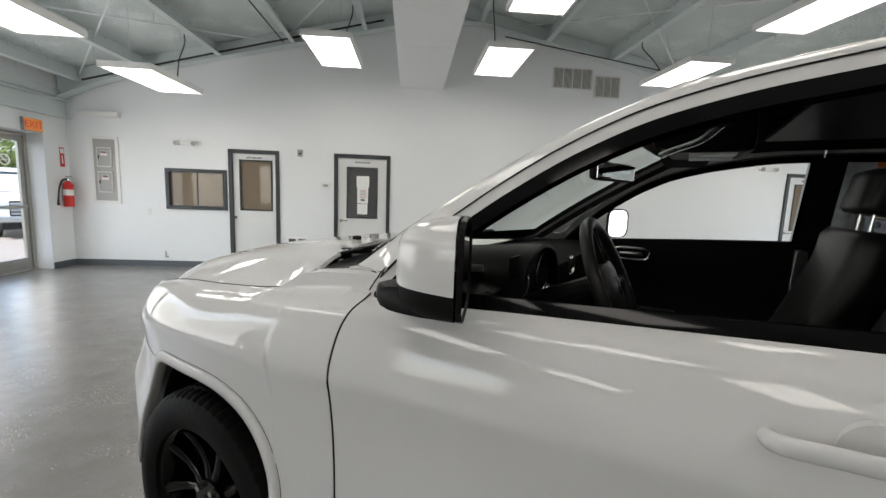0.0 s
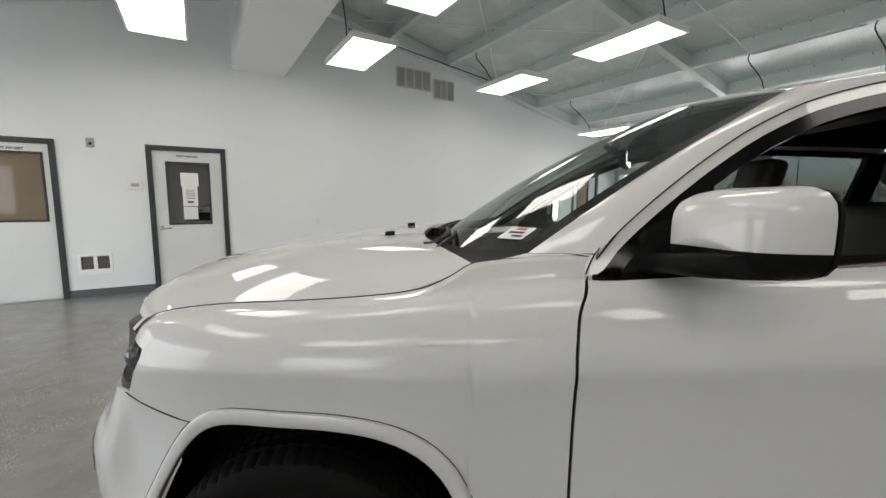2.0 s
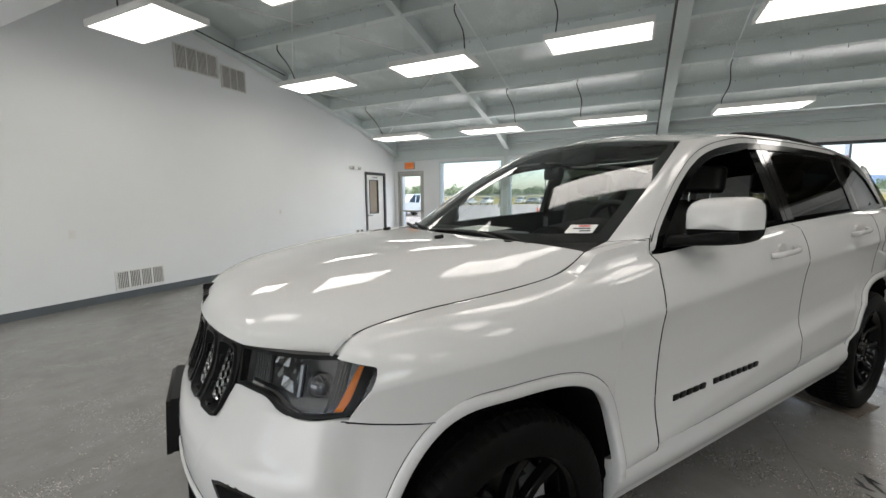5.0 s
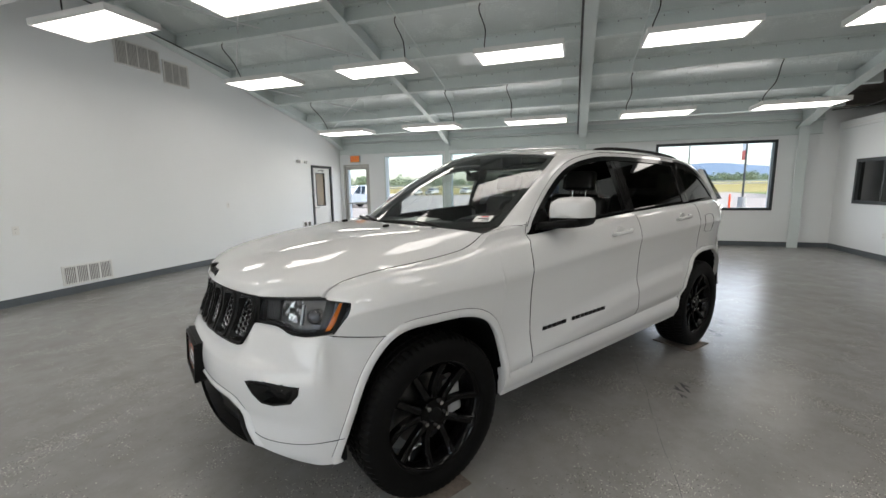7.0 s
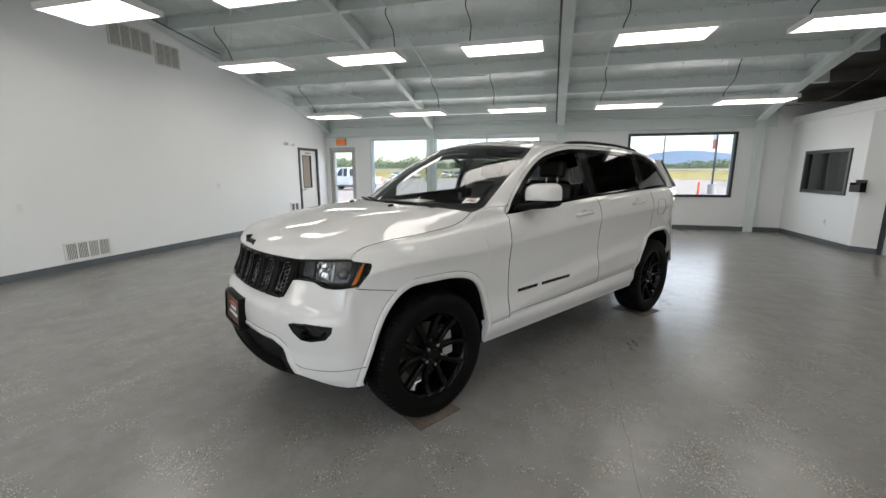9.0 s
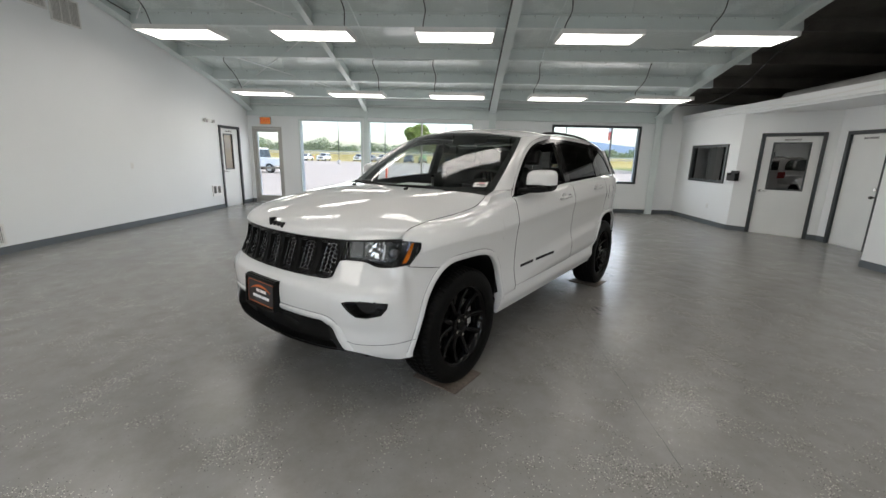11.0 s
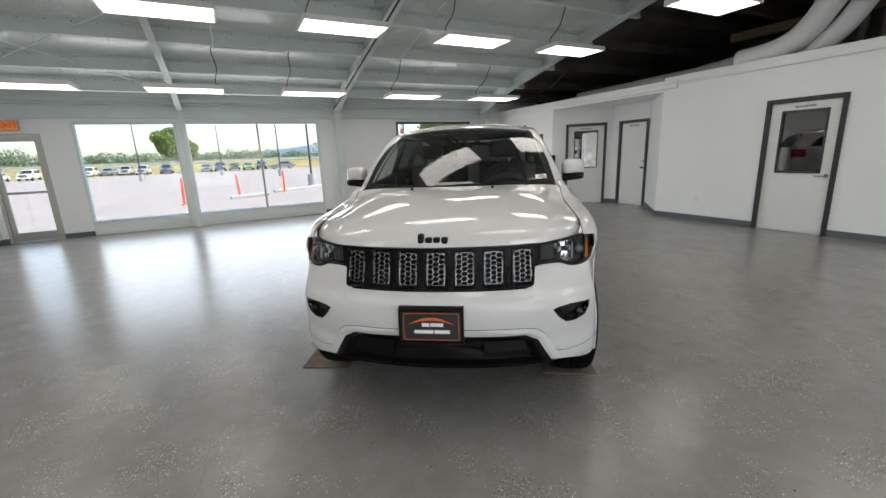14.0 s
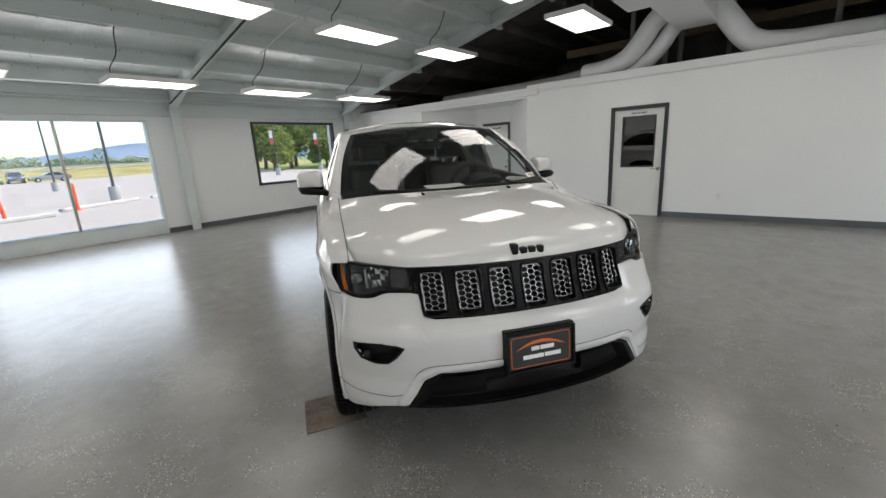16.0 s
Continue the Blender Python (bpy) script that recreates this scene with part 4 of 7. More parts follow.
for i in range(50):
    a = radians(-62 + i * 1.25)
    h = 42 + 75 * math.exp(-((math.degrees(a) + 15) / 9) ** 2) + 30 * math.exp(-((math.degrees(a) + 38) / 12) ** 2) + 5 * math.sin(i * .7)
    d = 2600
    cur = [bm.verts.new((d * math.cos(a), d * math.sin(a), -5)), bm.verts.new((d * 1.1 * math.cos(a), d * 1.1 * math.sin(a), max(4, h)))]
    if prev:
        bm.faces.new((prev[0], prev[1], cur[1], cur[0]))
    prev = cur
struct("backdrop_hills", bm, M_HILL, "hazy blue wooded hills far away", "hills")


def leaf_cloud(name, blobs, count, size, material, parent=None, seed=1, label=""):
    """Many small leaf cards scattered through a cluster of round masses, denser at their skins."""
    r = random.Random(seed)
    verts, faces = [], []
    tot = sum(b[3] ** 2 for b in blobs)
    for cx, cy, cz, br, bz in blobs:
        for _ in range(int(count * br * br / tot)):
            v = Vector((r.gauss(0, 1), r.gauss(0, 1), r.gauss(0, 1))).normalized() * (r.random() ** .35)
            p = Vector((cx + v.x * br, cy + v.y * br, cz + v.z * bz))
            n = Vector((r.gauss(0, 1), r.gauss(0, 1), r.gauss(.6, 1))).normalized()
            t = n.orthogonal().normalized()
            b = n.cross(t)
            s = size * r.uniform(.6, 1.4)
            k = len(verts)
            verts += [p - t * s, p + b * s * .6, p + t * s, p - b * s * .6]
            faces.append((k, k + 1, k + 2, k + 3))
    me = bpy.data.meshes.new(name)
    me.from_pydata(verts, [], faces)
    me.materials.append(material)
    ob = new(name, me)
    if parent:
        ob.parent = parent
    if label:
        ob["label"] = label
    return ob


def tree(x, y, z, h, w, material, seed, n=2600, leaf=.30, low=.36):
    e = thing("tree", Matrix.Translation((x, y, z)), "leafy green tree with a rounded crown", "tree", "trees outdoors")
    r = random.Random(seed)
    bm = tube([(0, 0, -.2), (.05, 0, h * .2), (0, .1, h * .45), (.1, 0, h * .7)], [w * .04, w * .03, w * .02, w * .008], 10)
    part("trunk", bm, M_BARK, e, smooth=60)
    blobs = []
    for k in range(9):
        a = 2 * math.pi * k / 9 + r.uniform(-.3, .3)
        q = w * .28 * r.uniform(.6, 1.2)
        zz = h * r.uniform(low, .8)
        blobs.append((q * math.cos(a), q * math.sin(a), zz, w * r.uniform(.17, .25), h * r.uniform(.13, .19)))
        part("limb", tube([(0, 0, h * .3), (q * .5 * math.cos(a), q * .5 * math.sin(a), (h * .3 + zz) / 2), (q * math.cos(a), q * math.sin(a), zz)], [w * .02, w * .014, w * .006], 6), M_BARK, e)
    blobs.append((0, 0, h * .82, w * .24, h * .17))
    blobs.append((0, 0, h * .52, w * .40, h * .33))
    leaf_cloud("crown", blobs, n, leaf, material, e, seed)
    return e


tree(150, 18.2, 1.1, 11.6, 12.6, M_LEAF3, 3, 20000, .36, .22)
for k, (x, y, h, w, m) in enumerate(((52, -24, 7.5, 6, M_LEAF2), (58, -30, 9.5, 8, M_LEAF), (55, -36, 8, 7, M_LEAF2), (66, -30, 10, 8, M_LEAF), (50, -31, 5.5, 5, M_LEAF2), (62, -42, 11, 9, M_LEAF), (70, -38, 12, 9, M_LEAF), (60, -50, 11, 9, M_LEAF2), (-34, 24, 9, 8, M_LEAF), (-38, 32, 10, 9, M_LEAF), (-33, 40, 9, 8, M_LEAF), (-40, 16, 9, 8, M_LEAF2), (-42, 4, 9, 9, M_LEAF), (-40, -10, 9, 8, M_LEAF2))):
    tree(x, y, GZ - .1, h, w * 1.15, m, 10 + k, 4200, .24, .25)
# the far tree line, with haze in its colour
r = random.Random(8)
blobs = []
for k in range(150):
    y = -70 + k * 1.9 + r.uniform(-1, 1)
    h = r.uniform(2.4, 4.2) + (2.2 if r.random() < .08 else 0) + 1.5 * max(0, (y - 28) / 60)
    blobs.append((176 + r.uniform(-8, 8), y, 1.8 + h * .5, r.uniform(1.8, 3.2), h * .55))
tl = leaf_cloud("far_woods", blobs, 26000, .42, M_WOODS, None, 4)
tagged(tl, "far line of green woods", "trees", "", "stuff")

# channel posts, wheel stops, light poles
def marker(x, y, lean):
    e = thing("delineator_post", Matrix.Translation((x, y, GZ)) @ Matrix.Rotation(radians(lean), 4, 'X'), "orange red channel post on the lot", "post", "channel posts")
    part("base", rod(bmesh.new(), (0, 0, 0), (0, 0, .05), .16, 20, .12), M_ORANGE, e)
    part("tube", rod(bmesh.new(), (0, 0, .05), (0, 0, 1.02), .055, 16, .045), M_ORANGE, e, smooth=40)
    part("grip", rod(bmesh.new(), (0, 0, 1.02), (0, 0, 1.10), .03, 12), M_ORANGE, e)
    return e


for x, y, l in ((16.73, 5.95, 2), (18.8, 3.86, -3), (20.2, 1.71, 1), (21.4, -1.7, 0), (20.6, -5.6, 0), (-11.0, 6.2, 3)):
    marker(x, y, l)
for a, b in (((18.2, 4.28), (18.7, 2.6)), ((20.36, 2.23), (22.74, -1.0)), ((23.0, -1.6), (24.6, -4.4))):
    d = Vector(b) - Vector(a)
    o = part("wheel_stop", box(0, -.09, 0, d.length, .09, .14, .03), M_KERB)
    o.matrix_world = Matrix.Translation((*a, GZ)) @ Matrix.Rotation(math.atan2(d.y, d.x), 4, 'Z')
    tagged(o, "pale concrete wheel stop on the lot", "kerb", "wheel stops")


def light_pole(x, y, h, banner=False):
    e = thing("street_lamp", Matrix.Translation((x, y, GZ)), "dark lot light pole on a concrete footing" if not banner else "dark light pole with red and white banner", "lamp post", "lot light poles")
    part("footing", rod(bmesh.new(), (0, 0, 0), (0, 0, .7), .25, 18), M_CONC, e)
    part("pole", rod(bmesh.new(), (0, 0, .7), (0, 0, h), .07, 10, .05), M_POLE, e)
    part("lamp_head", box(-.6, -.15, h - .05, .6, .15, h + .08, .02), M_POLE, e)
    if banner:
        b = part("banner", box(.1, -.012, h * .40, .75, .012, h * .58), M_RED, e)
        part("banner_panel", box(.1, -.014, h * .48, .75, .014, h * .58 - .05), M_PAPER, b)
    return e


light_pole(52.6, 12.8, 8.5)
light_pole(24.36, -.44, 8.5)
light_pole(43.5, -.6, 9)
light_pole(62, 22, 8.5)
light_pole(60, 5, 8.5)
light_pole(37.3, -16.4, 7.5, True)
light_pole(42, -24.5, 7.5, True)
light_pole(30.5, -9.4, 8, True)
light_pole(48, -10, 9)


# ---- parked vehicles ----
def vehicle(name, m, paint, length, height, kind, label):
    """A parked vehicle, 0 at its middle, nose to +x: body, cabin, panes, lamps, wheels."""
    e = thing(name, m, label, "car" if kind != "pickup" else "truck", "parked vehicles")
    L, H, w = length / 2, height, .90
    bm = bmesh.new()
    if kind == "sedan":
        low = [(-L, .35), (-L, .85), (-L * .72, .95), (L * .38, .95), (L * .93, .78), (L, .55), (L * .97, .32)]
        cab = [(-L * .78, .93), (-L * .45, H), (L * .02, H), (L * .42, .93)]
    elif kind == "suv":
        low = [(-L, .40), (-L, 1.02), (-L * .9, 1.08), (L * .42, 1.06), (L * .92, .96), (L, .70), (L * .97, .38)]
        cab = [(-L * .97, 1.05), (-L * .80, H), (L * .05, H), (L * .44, 1.05)]
    else:
        low = [(-L, .55), (-L, 1.14), (L * .40, 1.25), (L * .95, 1.21), (L, 1.05), (L * .98, .45), (L * .2, .45)]
        cab = [(-L * .22, 1.14), (-L * .18, H), (L * .14, H), (L * .40, 1.22)]

    def extrude(poly, half, top_half):
        bm = bmesh.new()
        zs = [p[1] for p in poly]
        lo, hi = min(zs), max(zs)
        hw = lambda z: half + (top_half - half) * (z - lo) / (hi - lo)
        a = [bm.verts.new((x, hw(z), z)) for x, z in poly]
        b = [bm.verts.new((x, -hw(z), z)) for x, z in poly]
        bm.faces.new(a)
        bm.faces.new(b[::-1])
        for i in range(len(poly)):
            j = (i + 1) % len(poly)
            bm.faces.new((a[i], b[i], b[j], a[j]))
        bmesh.ops.bevel(bm, geom=list(bm.edges), offset=.07, segments=2, affect='EDGES', clamp_overlap=True)
        return bm
    part("body", extrude(low, w, w * .97), paint, e, smooth=50)
    part("cabin", extrude(cab, w * .93, w * .76), paint, e, smooth=50)
    zb, zt = cab[0][1] + .04, H - .10
    (xa, _), (xb, _), (xc, _), (xd, _) = cab
    for s in (1, -1):
        q = [(xa + .22, zb), (xb + .10, zt), (xc - .04, zt), (xd - .26, zb)]
        mid = (xb + xc) / 2 + .1
        for p0, p1, p2, p3 in ((q[0], q[1], (mid - .05, zt), (mid - .05, zb)), ((mid + .05, zb), (mid + .05, zt), q[2], q[3])):
            bm = bmesh.new()
            yy = lambda z: s * (w * .93 + (w * .76 - w * .93) * (z - cab[0][1]) / (H - cab[0][1]) + .012)
            bm.faces.new([bm.verts.new((x, yy(z), z)) for x, z in (p0, p1, p2, p3)])
            part("side_window", bm, M_DGLASS, e)
    for (x0, x1, o) in ((xd, xc, .02), (xa, xb, -.02)):
        bm = bmesh.new()
        f = lambda t: x0 + (x1 - x0) * t + o
        z0 = cab[0][1]
        bm.faces.new([bm.verts.new(c) for c in ((f(.1), -.72, z0 + (H - z0) * .1), (f(.1), .72, z0 + (H - z0) * .1), (f(.86), .62, z0 + (H - z0) * .86), (f(.86), -.62, z0 + (H - z0) * .86))])
        part("windscreen", bm, M_DGLASS, e)
    zl = low[-3][1] - .1
    for s in (1, -1):
        part("headlight", box(L * .95, s * .50, zl - .07, L + .01, s * .84, zl + .09, .02), M_LAMPW, e)
        part("tail_lamp", box(-L - .01, s * .66, .8, -L + .06, s * .86, 1.0, .02), M_RED, e)
        part("side_mirror", box(xd - .28, s * .90, zb - .02, xd - .16, s * 1.08, zb + .14, .03), paint, e)
    gw = .62 if kind == "pickup" else .48
    g = part("grille", box(L * .97, -gw, zl - .30, L + .015, gw, zl + .10, .02), M_BLACK, e)
    for k in range(4):
        part("grille_bar", box(L + .016, -gw + .02, zl - .27 + k * .09, L + .03, gw - .02, zl - (.215 if kind == "pickup" else .23) + k * .09, .004), M_METAL if kind == "pickup" else M_CHROME, g)
    part("bumper", box(L * .96, -.86, .34 if kind != "pickup" else .47, L + .05, .86, .56 if kind != "pickup" else .64, .04), M_METAL if kind == "pickup" else paint, e)
    if kind == "pickup":
        part("valance", box(L * .94, -.80, .28, L + .02, .80, .468, .03), M_BLACK, e)
    rw = .38 if kind == "pickup" else .33
    for x in (-L * .62, L * .62):
        for s in (1, -1):
            wl = part("wheel", rod(bmesh.new(), (x, s * .70, rw), (x, s * .93, rw), rw, 24), M_BLACK, e, smooth=40)
            part("rim", rod(bmesh.new(), (x, s * .931, rw), (x, s * .94, rw), rw * .62, 16), M_METAL, wl)
    if kind == "pickup":
        part("bed", box(-L + .1, -.80, 1.101, -L * .25, .80, 1.12), M_BLACK, e)
    return e


M_LAMPW = mat("headlamp_glass", (0.6, 0.62, 0.63), 0.1, vary=0.02, coat=0.5)
PAINTS = [mat("parked_paint_" + n, c, 0.3, vary=0.02, coat=0.8) for n, c in (("white", (.75, .75, .74)), ("black", (.02, .02, .022)), ("grey", (.22, .23, .24)), ("blue", (.03, .06, .14)), ("silver", (.5, .51, .52)), ("red", (.35, .03, .03)), ("green", (.16, .30, .10)))]
place = lambda x, y, a: Matrix.Translation((x, y, GZ)) @ Matrix.Rotation(radians(a), 4, 'Z')
NAMES = ["white", "black", "dark grey", "dark blue", "silver", "red", "light green"]
for x, y, a, c, k in ((74, 22.0, 180, 0, "suv"), (73.4, 19.6, 175, 2, "sedan"), (73, 17.4, 182, 4, "suv"), (71, 15.0, 178, 4, "suv"), (70, 11.9, 180, 3, "suv"), (69.6, 9.3, 184, 6, "pickup"), (70.5, 6.6, 180, 2, "sedan"), (69.2, 4.6, 178, 3, "suv"), (68.3, 2.6, 180, 1, "sedan"), (68, .6, 182, 6, "sedan"), (68.4, -1.4, 180, 3, "suv"), (64, -4.2, 90, 2, "sedan"), (67, 27, 180, 0, "suv"), (66, 30, 178, 0, "sedan"), (52, 33, 95, 0, "sedan"), (49, 38, 100, 4, "sedan")):
    vehicle("car", place(x + (20 if x > 60 else 0), y * (1.22 if x > 60 else 1), a), PAINTS[c], 4.7, 1.72 if k == "suv" else 1.85 if k == "pickup" else 1.45, k, NAMES[c] + " parked " + {"suv": "sport utility vehicle", "sedan": "sedan car", "pickup": "pickup truck"}[k] + " on the lot")
vehicle("pickup_truck", place(33.5, 22.3, 170), PAINTS[0], 5.9, 1.95, "pickup", "white pickup truck parked on the lot")
vehicle("pickup_truck", place(30, 19.0, 75), PAINTS[0], 5.9, 1.95, "pickup", "white pickup truck parked near the door")
vehicle("pickup_truck", place(-12.7, 15.1, -42), PAINTS[0], 5.9, 1.98, "pickup", "white pickup truck with a broad barred grille")
vehicle("car", place(-17.5, 18.5, -30), PAINTS[0], 4.8, 1.75, "suv", "white parked sport utility vehicle behind a truck")

# ---- the car: x ahead of the front axle, y to its left ----
CAR = Matrix.Translation((-0.366, 2.852, 0)) @ Matrix.Rotation(math.atan2(.5695, -.822), 4, 'Z')
car = thing("car", CAR, "white sport utility vehicle with black wheels on dirty mats", "car")

M_PAINT = mat("white_car_paint", (0.60, 0.598, 0.592), 0.6, vary=0.012, scale=3, coat=1.0, spec=0.0)
M_GRILLE = mat("satin_black_grille", (0.005, 0.005, 0.005), 0.3, vary=0.1, spec=0.15)
M_GLOSSB = mat("gloss_black_trim", (0.012, 0.012, 0.012), 0.12, vary=0.1, coat=0.6)
M_RUBBER = mat("tyre_rubber", (0.0045, 0.0045, 0.0044), 0.55, vary=0.25, scale=14, bump=0.2, spec=0.09)
M_RIM = mat("black_rim_paint", (0.0025, 0.0025, 0.0027), 0.09, vary=0.1, spec=0.22)
M_FOG = mat("black_lamp_recess", (0.006, 0.006, 0.006), 0.16, vary=0.1, spec=0.35)
M_SATINB = mat("black_grained_plastic", (0.006, 0.006, 0.006), 0.45, vary=0.15, scale=30, bump=0.1, fine=300, spec=0.10)
M_LEATHER = mat("black_leather", (0.013, 0.0126, 0.0122), 0.36, vary=0.15, scale=8, bump=0.15, fine=220, spec=0.4)
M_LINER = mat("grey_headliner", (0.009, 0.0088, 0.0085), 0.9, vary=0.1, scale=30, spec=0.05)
M_MESH = mat("bright_grille_mesh", (0.42, 0.43, 0.44), 0.26, 0.95, vary=0.06)
M_LAMPCHROME = mat("lamp_reflector", (0.62, 0.63, 0.64), 0.12, 1.0, vary=0.02)
M_BLADE = mat("satin_lamp_blade", (0.30, 0.31, 0.33), 0.3, 0.5, vary=0.05)
M_PROJ = mat("projector_glass", (0.10, 0.105, 0.115), 0.12, 0.7, vary=0.05)
M_AMBER = mat("amber_lens", (0.48, 0.12, 0.007), 0.25, vary=0.05, spec=0.1)
M_LAMPGREY = mat("grey_lamp_plastic", (0.07, 0.072, 0.075), 0.25, 0.4, vary=0.1)
M_SMOKE = mat("lamp_housing", (0.012, 0.0125, 0.013), 0.2, 0.2, vary=0.1)
M_LENS = glass_mat("clear_lens", (0.90, 0.92, 0.93), 0.30, 1.4)
M_CLEAR = glass_mat("clear_door_glass", (0.985, 0.99, 0.985), 0.5, 1.3)
M_WS = glass_mat("windshield_glass", (0.72, 0.77, 0.75), 0.7, 1.52)
M_SIDEGLASS = glass_mat("tinted_side_glass", (0.09, 0.094, 0.094), 0.8, 1.45)
M_REDLENS = mat("red_lamp_lens", (0.35, 0.01, 0.01), 0.12, vary=0.05, coat=0.8)
M_MIRROR = mat("mirror_glass", (0.85, 0.86, 0.87), 0.02, 1.0, vary=0.0)
M_DISC = mat("brake_disc_steel", (0.12, 0.117, 0.113), 0.3, 1.0, vary=0.15, scale=20)


def table(pairs):
    """A smooth lookup through (x, value) pairs in rising x that never overshoots them."""
    xs, ys = zip(*pairs)
    n = len(xs)
    d = [(ys[i + 1] - ys[i]) / (xs[i + 1] - xs[i]) for i in range(n - 1)]
    m = [d[0]] + [0 if d[i - 1] * d[i] <= 0 else 2 * d[i - 1] * d[i] / (d[i - 1] + d[i]) for i in range(1, n - 1)] + [d[-1]]

    def f(x):
        if x <= xs[0]:
            return ys[0]
        if x >= xs[-1]:
            return ys[-1]
        i = next(k for k in range(n - 1) if x <= xs[k + 1])
        h = xs[i + 1] - xs[i]
        t = (x - xs[i]) / h
        return (ys[i] * (1 + 2 * t) * (1 - t) ** 2 + h * m[i] * t * (1 - t) ** 2
                + ys[i + 1] * t * t * (3 - 2 * t) + h * m[i + 1] * t * t * (t - 1))
    return f


def grid(fn, nu, nv, flange=0.0, side=1):
    """A sheet through fn(u, v), with its rim folded inwards by flange. side=-1 mirrors it to the car's right."""
    bm = bmesh.new()
    rows = []
    for j in range(nv + 1):
        row = []
        for i in range(nu + 1):
            p = Vector(fn(i / nu, j / nv))
            p.y *= side
            row.append(bm.verts.new(p))
        rows.append(row)
    for j in range(nv):
        for i in range(nu):
            q = [rows[j][i], rows[j][i + 1], rows[j + 1][i + 1], rows[j + 1][i]]
            if len({tuple(round(c, 5) for c in v.co) for v in q}) >= 3:
                try:
                    bm.faces.new(q)
                except ValueError:
                    pass
    bmesh.ops.remove_doubles(bm, verts=bm.verts, dist=1e-5)
    bmesh.ops.recalc_face_normals(bm, faces=bm.faces)
    return bm


def outward(bm, centre, flange=0.0):
    """Turns the sheet's faces away from centre and folds its open rim inwards."""
    c = Vector(centre)
    s = sum((f.calc_center_median() - c).dot(f.normal) * f.calc_area() for f in bm.faces)
    if s < 0:
        bmesh.ops.reverse_faces(bm, faces=bm.faces)
    if flange:
        bm.normal_update()
        edges = [e for e in bm.edges if e.is_boundary]
        nrm = {v: v.normal.copy() for e in edges for v in e.verts}
        ret = bmesh.ops.extrude_edge_only(bm, edges=edges)
        new_v = [g for g in ret["geom"] if isinstance(g, bmesh.types.BMVert)]
        for v in new_v:
            near = min(nrm, key=lambda o: (o.co - v.co).length_squared)
            v.co -= nrm[near] * flange
    return bm


def sheet(name, fn, nu, nv, material, parent, flange=0.008, side=1, label="", centre=(-1.5, 0, .8), smooth=40):
    bm = outward(grid(fn, nu, nv, side=side), centre, flange)
    return part(name, bm, material, parent, label, smooth=smooth, recalc=False)


# lines of the body
W_SIDE = table([(-3.82, .69), (-3.6, .79), (-3.45, .845), (-3.2, .91), (-2.9, .940), (-2.0, .944), (-1.0, .942), (-.3, .937), (0, .933), (.15, .922), (.28, .900), (.40, .864), (.48, .822)])
SEAM_Z = table([(-.613, 1.245), (-.40, 1.215), (-.345, 1.182), (-.279, 1.152), (-.173, 1.133), (.036, 1.114), (.216, 1.103), (.369, 1.083), (.434, 1.062), (.48, 1.02)])
BELT = table([(-3.5, 1.315), (-3.08, 1.309), (-1.764, 1.266), (-1.068, 1.224), (-.661, 1.195)])
D_LOW = table([(.18, 0), (.235, .0095), (.32, .018), (.42, .0225), (.50, .0235), (.56, .018), (.62, .006), (.66, .0), (.70, .012), (.74, .03), (.80, .034), (.84, .05), (.90, .08)])


def D_SIDE(h):
    """How far the flank lies inside its widest line, h below the shoulder: an evenly bowed upper face, a crease, a hollow."""
    if h >= .18:
        return D_LOW(h)
    t = .18 - h
    return .085 * t + 1.5 * t * t + 41 * max(0, .03 - h) ** 2


SHOULDER = table([(-3.5, 1.315), (-3.08, 1.309), (-1.764, 1.266), (-1.068, 1.224), (-.661, 1.195), (-.45, 1.170), (-.279, 1.150), (-.173, 1.133), (.036, 1.114), (.216, 1.103), (.369, 1.083), (.434, 1.062), (.48, 1.02)])
K_SIDE = table([(-.62, 1.0), (-.36, .93), (0, .70), (.3, .68)])
LEAN_D = table([(1.05, 0), (1.125, .008), (1.20, .040), (1.25, .064)])


AX, AZ, AA, AB = .05, .385, .468, .515
RX = -2.905


def arch_b(cx):
    """Height of the wheel arch over its springing."""
    return .498 if cx == AX else AB


def arch_w(f, cx, ahead):
    """Half-width of the wheel arch, as a share of AA, at the share f of its height; the front one slants ahead of the axle."""
    if ahead and cx == AX:
        return .94 * (1 - min(1, f) ** 4) ** .25 * (1 - .45 * f)
    n = 2.35 if ahead else 3.5
    return (1 - min(1, f) ** n) ** (1 / n)


def arch_at(cx, a, r=1.0):
    """A point of the wheel arch at the angle a from straight ahead, scaled by r."""
    ca, sa = math.cos(a), math.sin(a)
    slant = ca > 0 and cx == AX
    n = 4 if slant else 2.35 if ca > 0 else 3.5
    g = (abs(ca) ** n + abs(sa) ** n) ** (-1 / n)
    k = .94 * (1 - .45 * max(0, g * sa)) if slant else 1
    return cx + AA * g * ca * r * k, AZ + arch_b(cx) * g * sa * r


def side_y(x, z):
    h = SHOULDER(x) - z
    k = K_SIDE(x)
    if h < 0:
        return W_SIDE(x) - .101 + .40 * h
    h = h / k if h < .18 * k else h + .18 * (1 - k)
    if h > .36:
        rise = min(1, max(0, (-.65 - x) / 1.5))
        h = min(.36 + (h - .36) * (1 + .7 * rise), max(h, .66))
    return W_SIDE(x) - D_SIDE(h)


# front surface: a rounded plan that leans back with height
NPZ = table([(.70, 2.4), (.90, 2.0)])
LEAN_F = table([(.30, -.09), (.36, -.035), (.40, -.004), (.46, 0), (.52, -.008), (.58, .004), (.66, .012), (.73, .006), (.775, -.022), (.86, -.058), (.93, -.082), (1.02, -.098)])


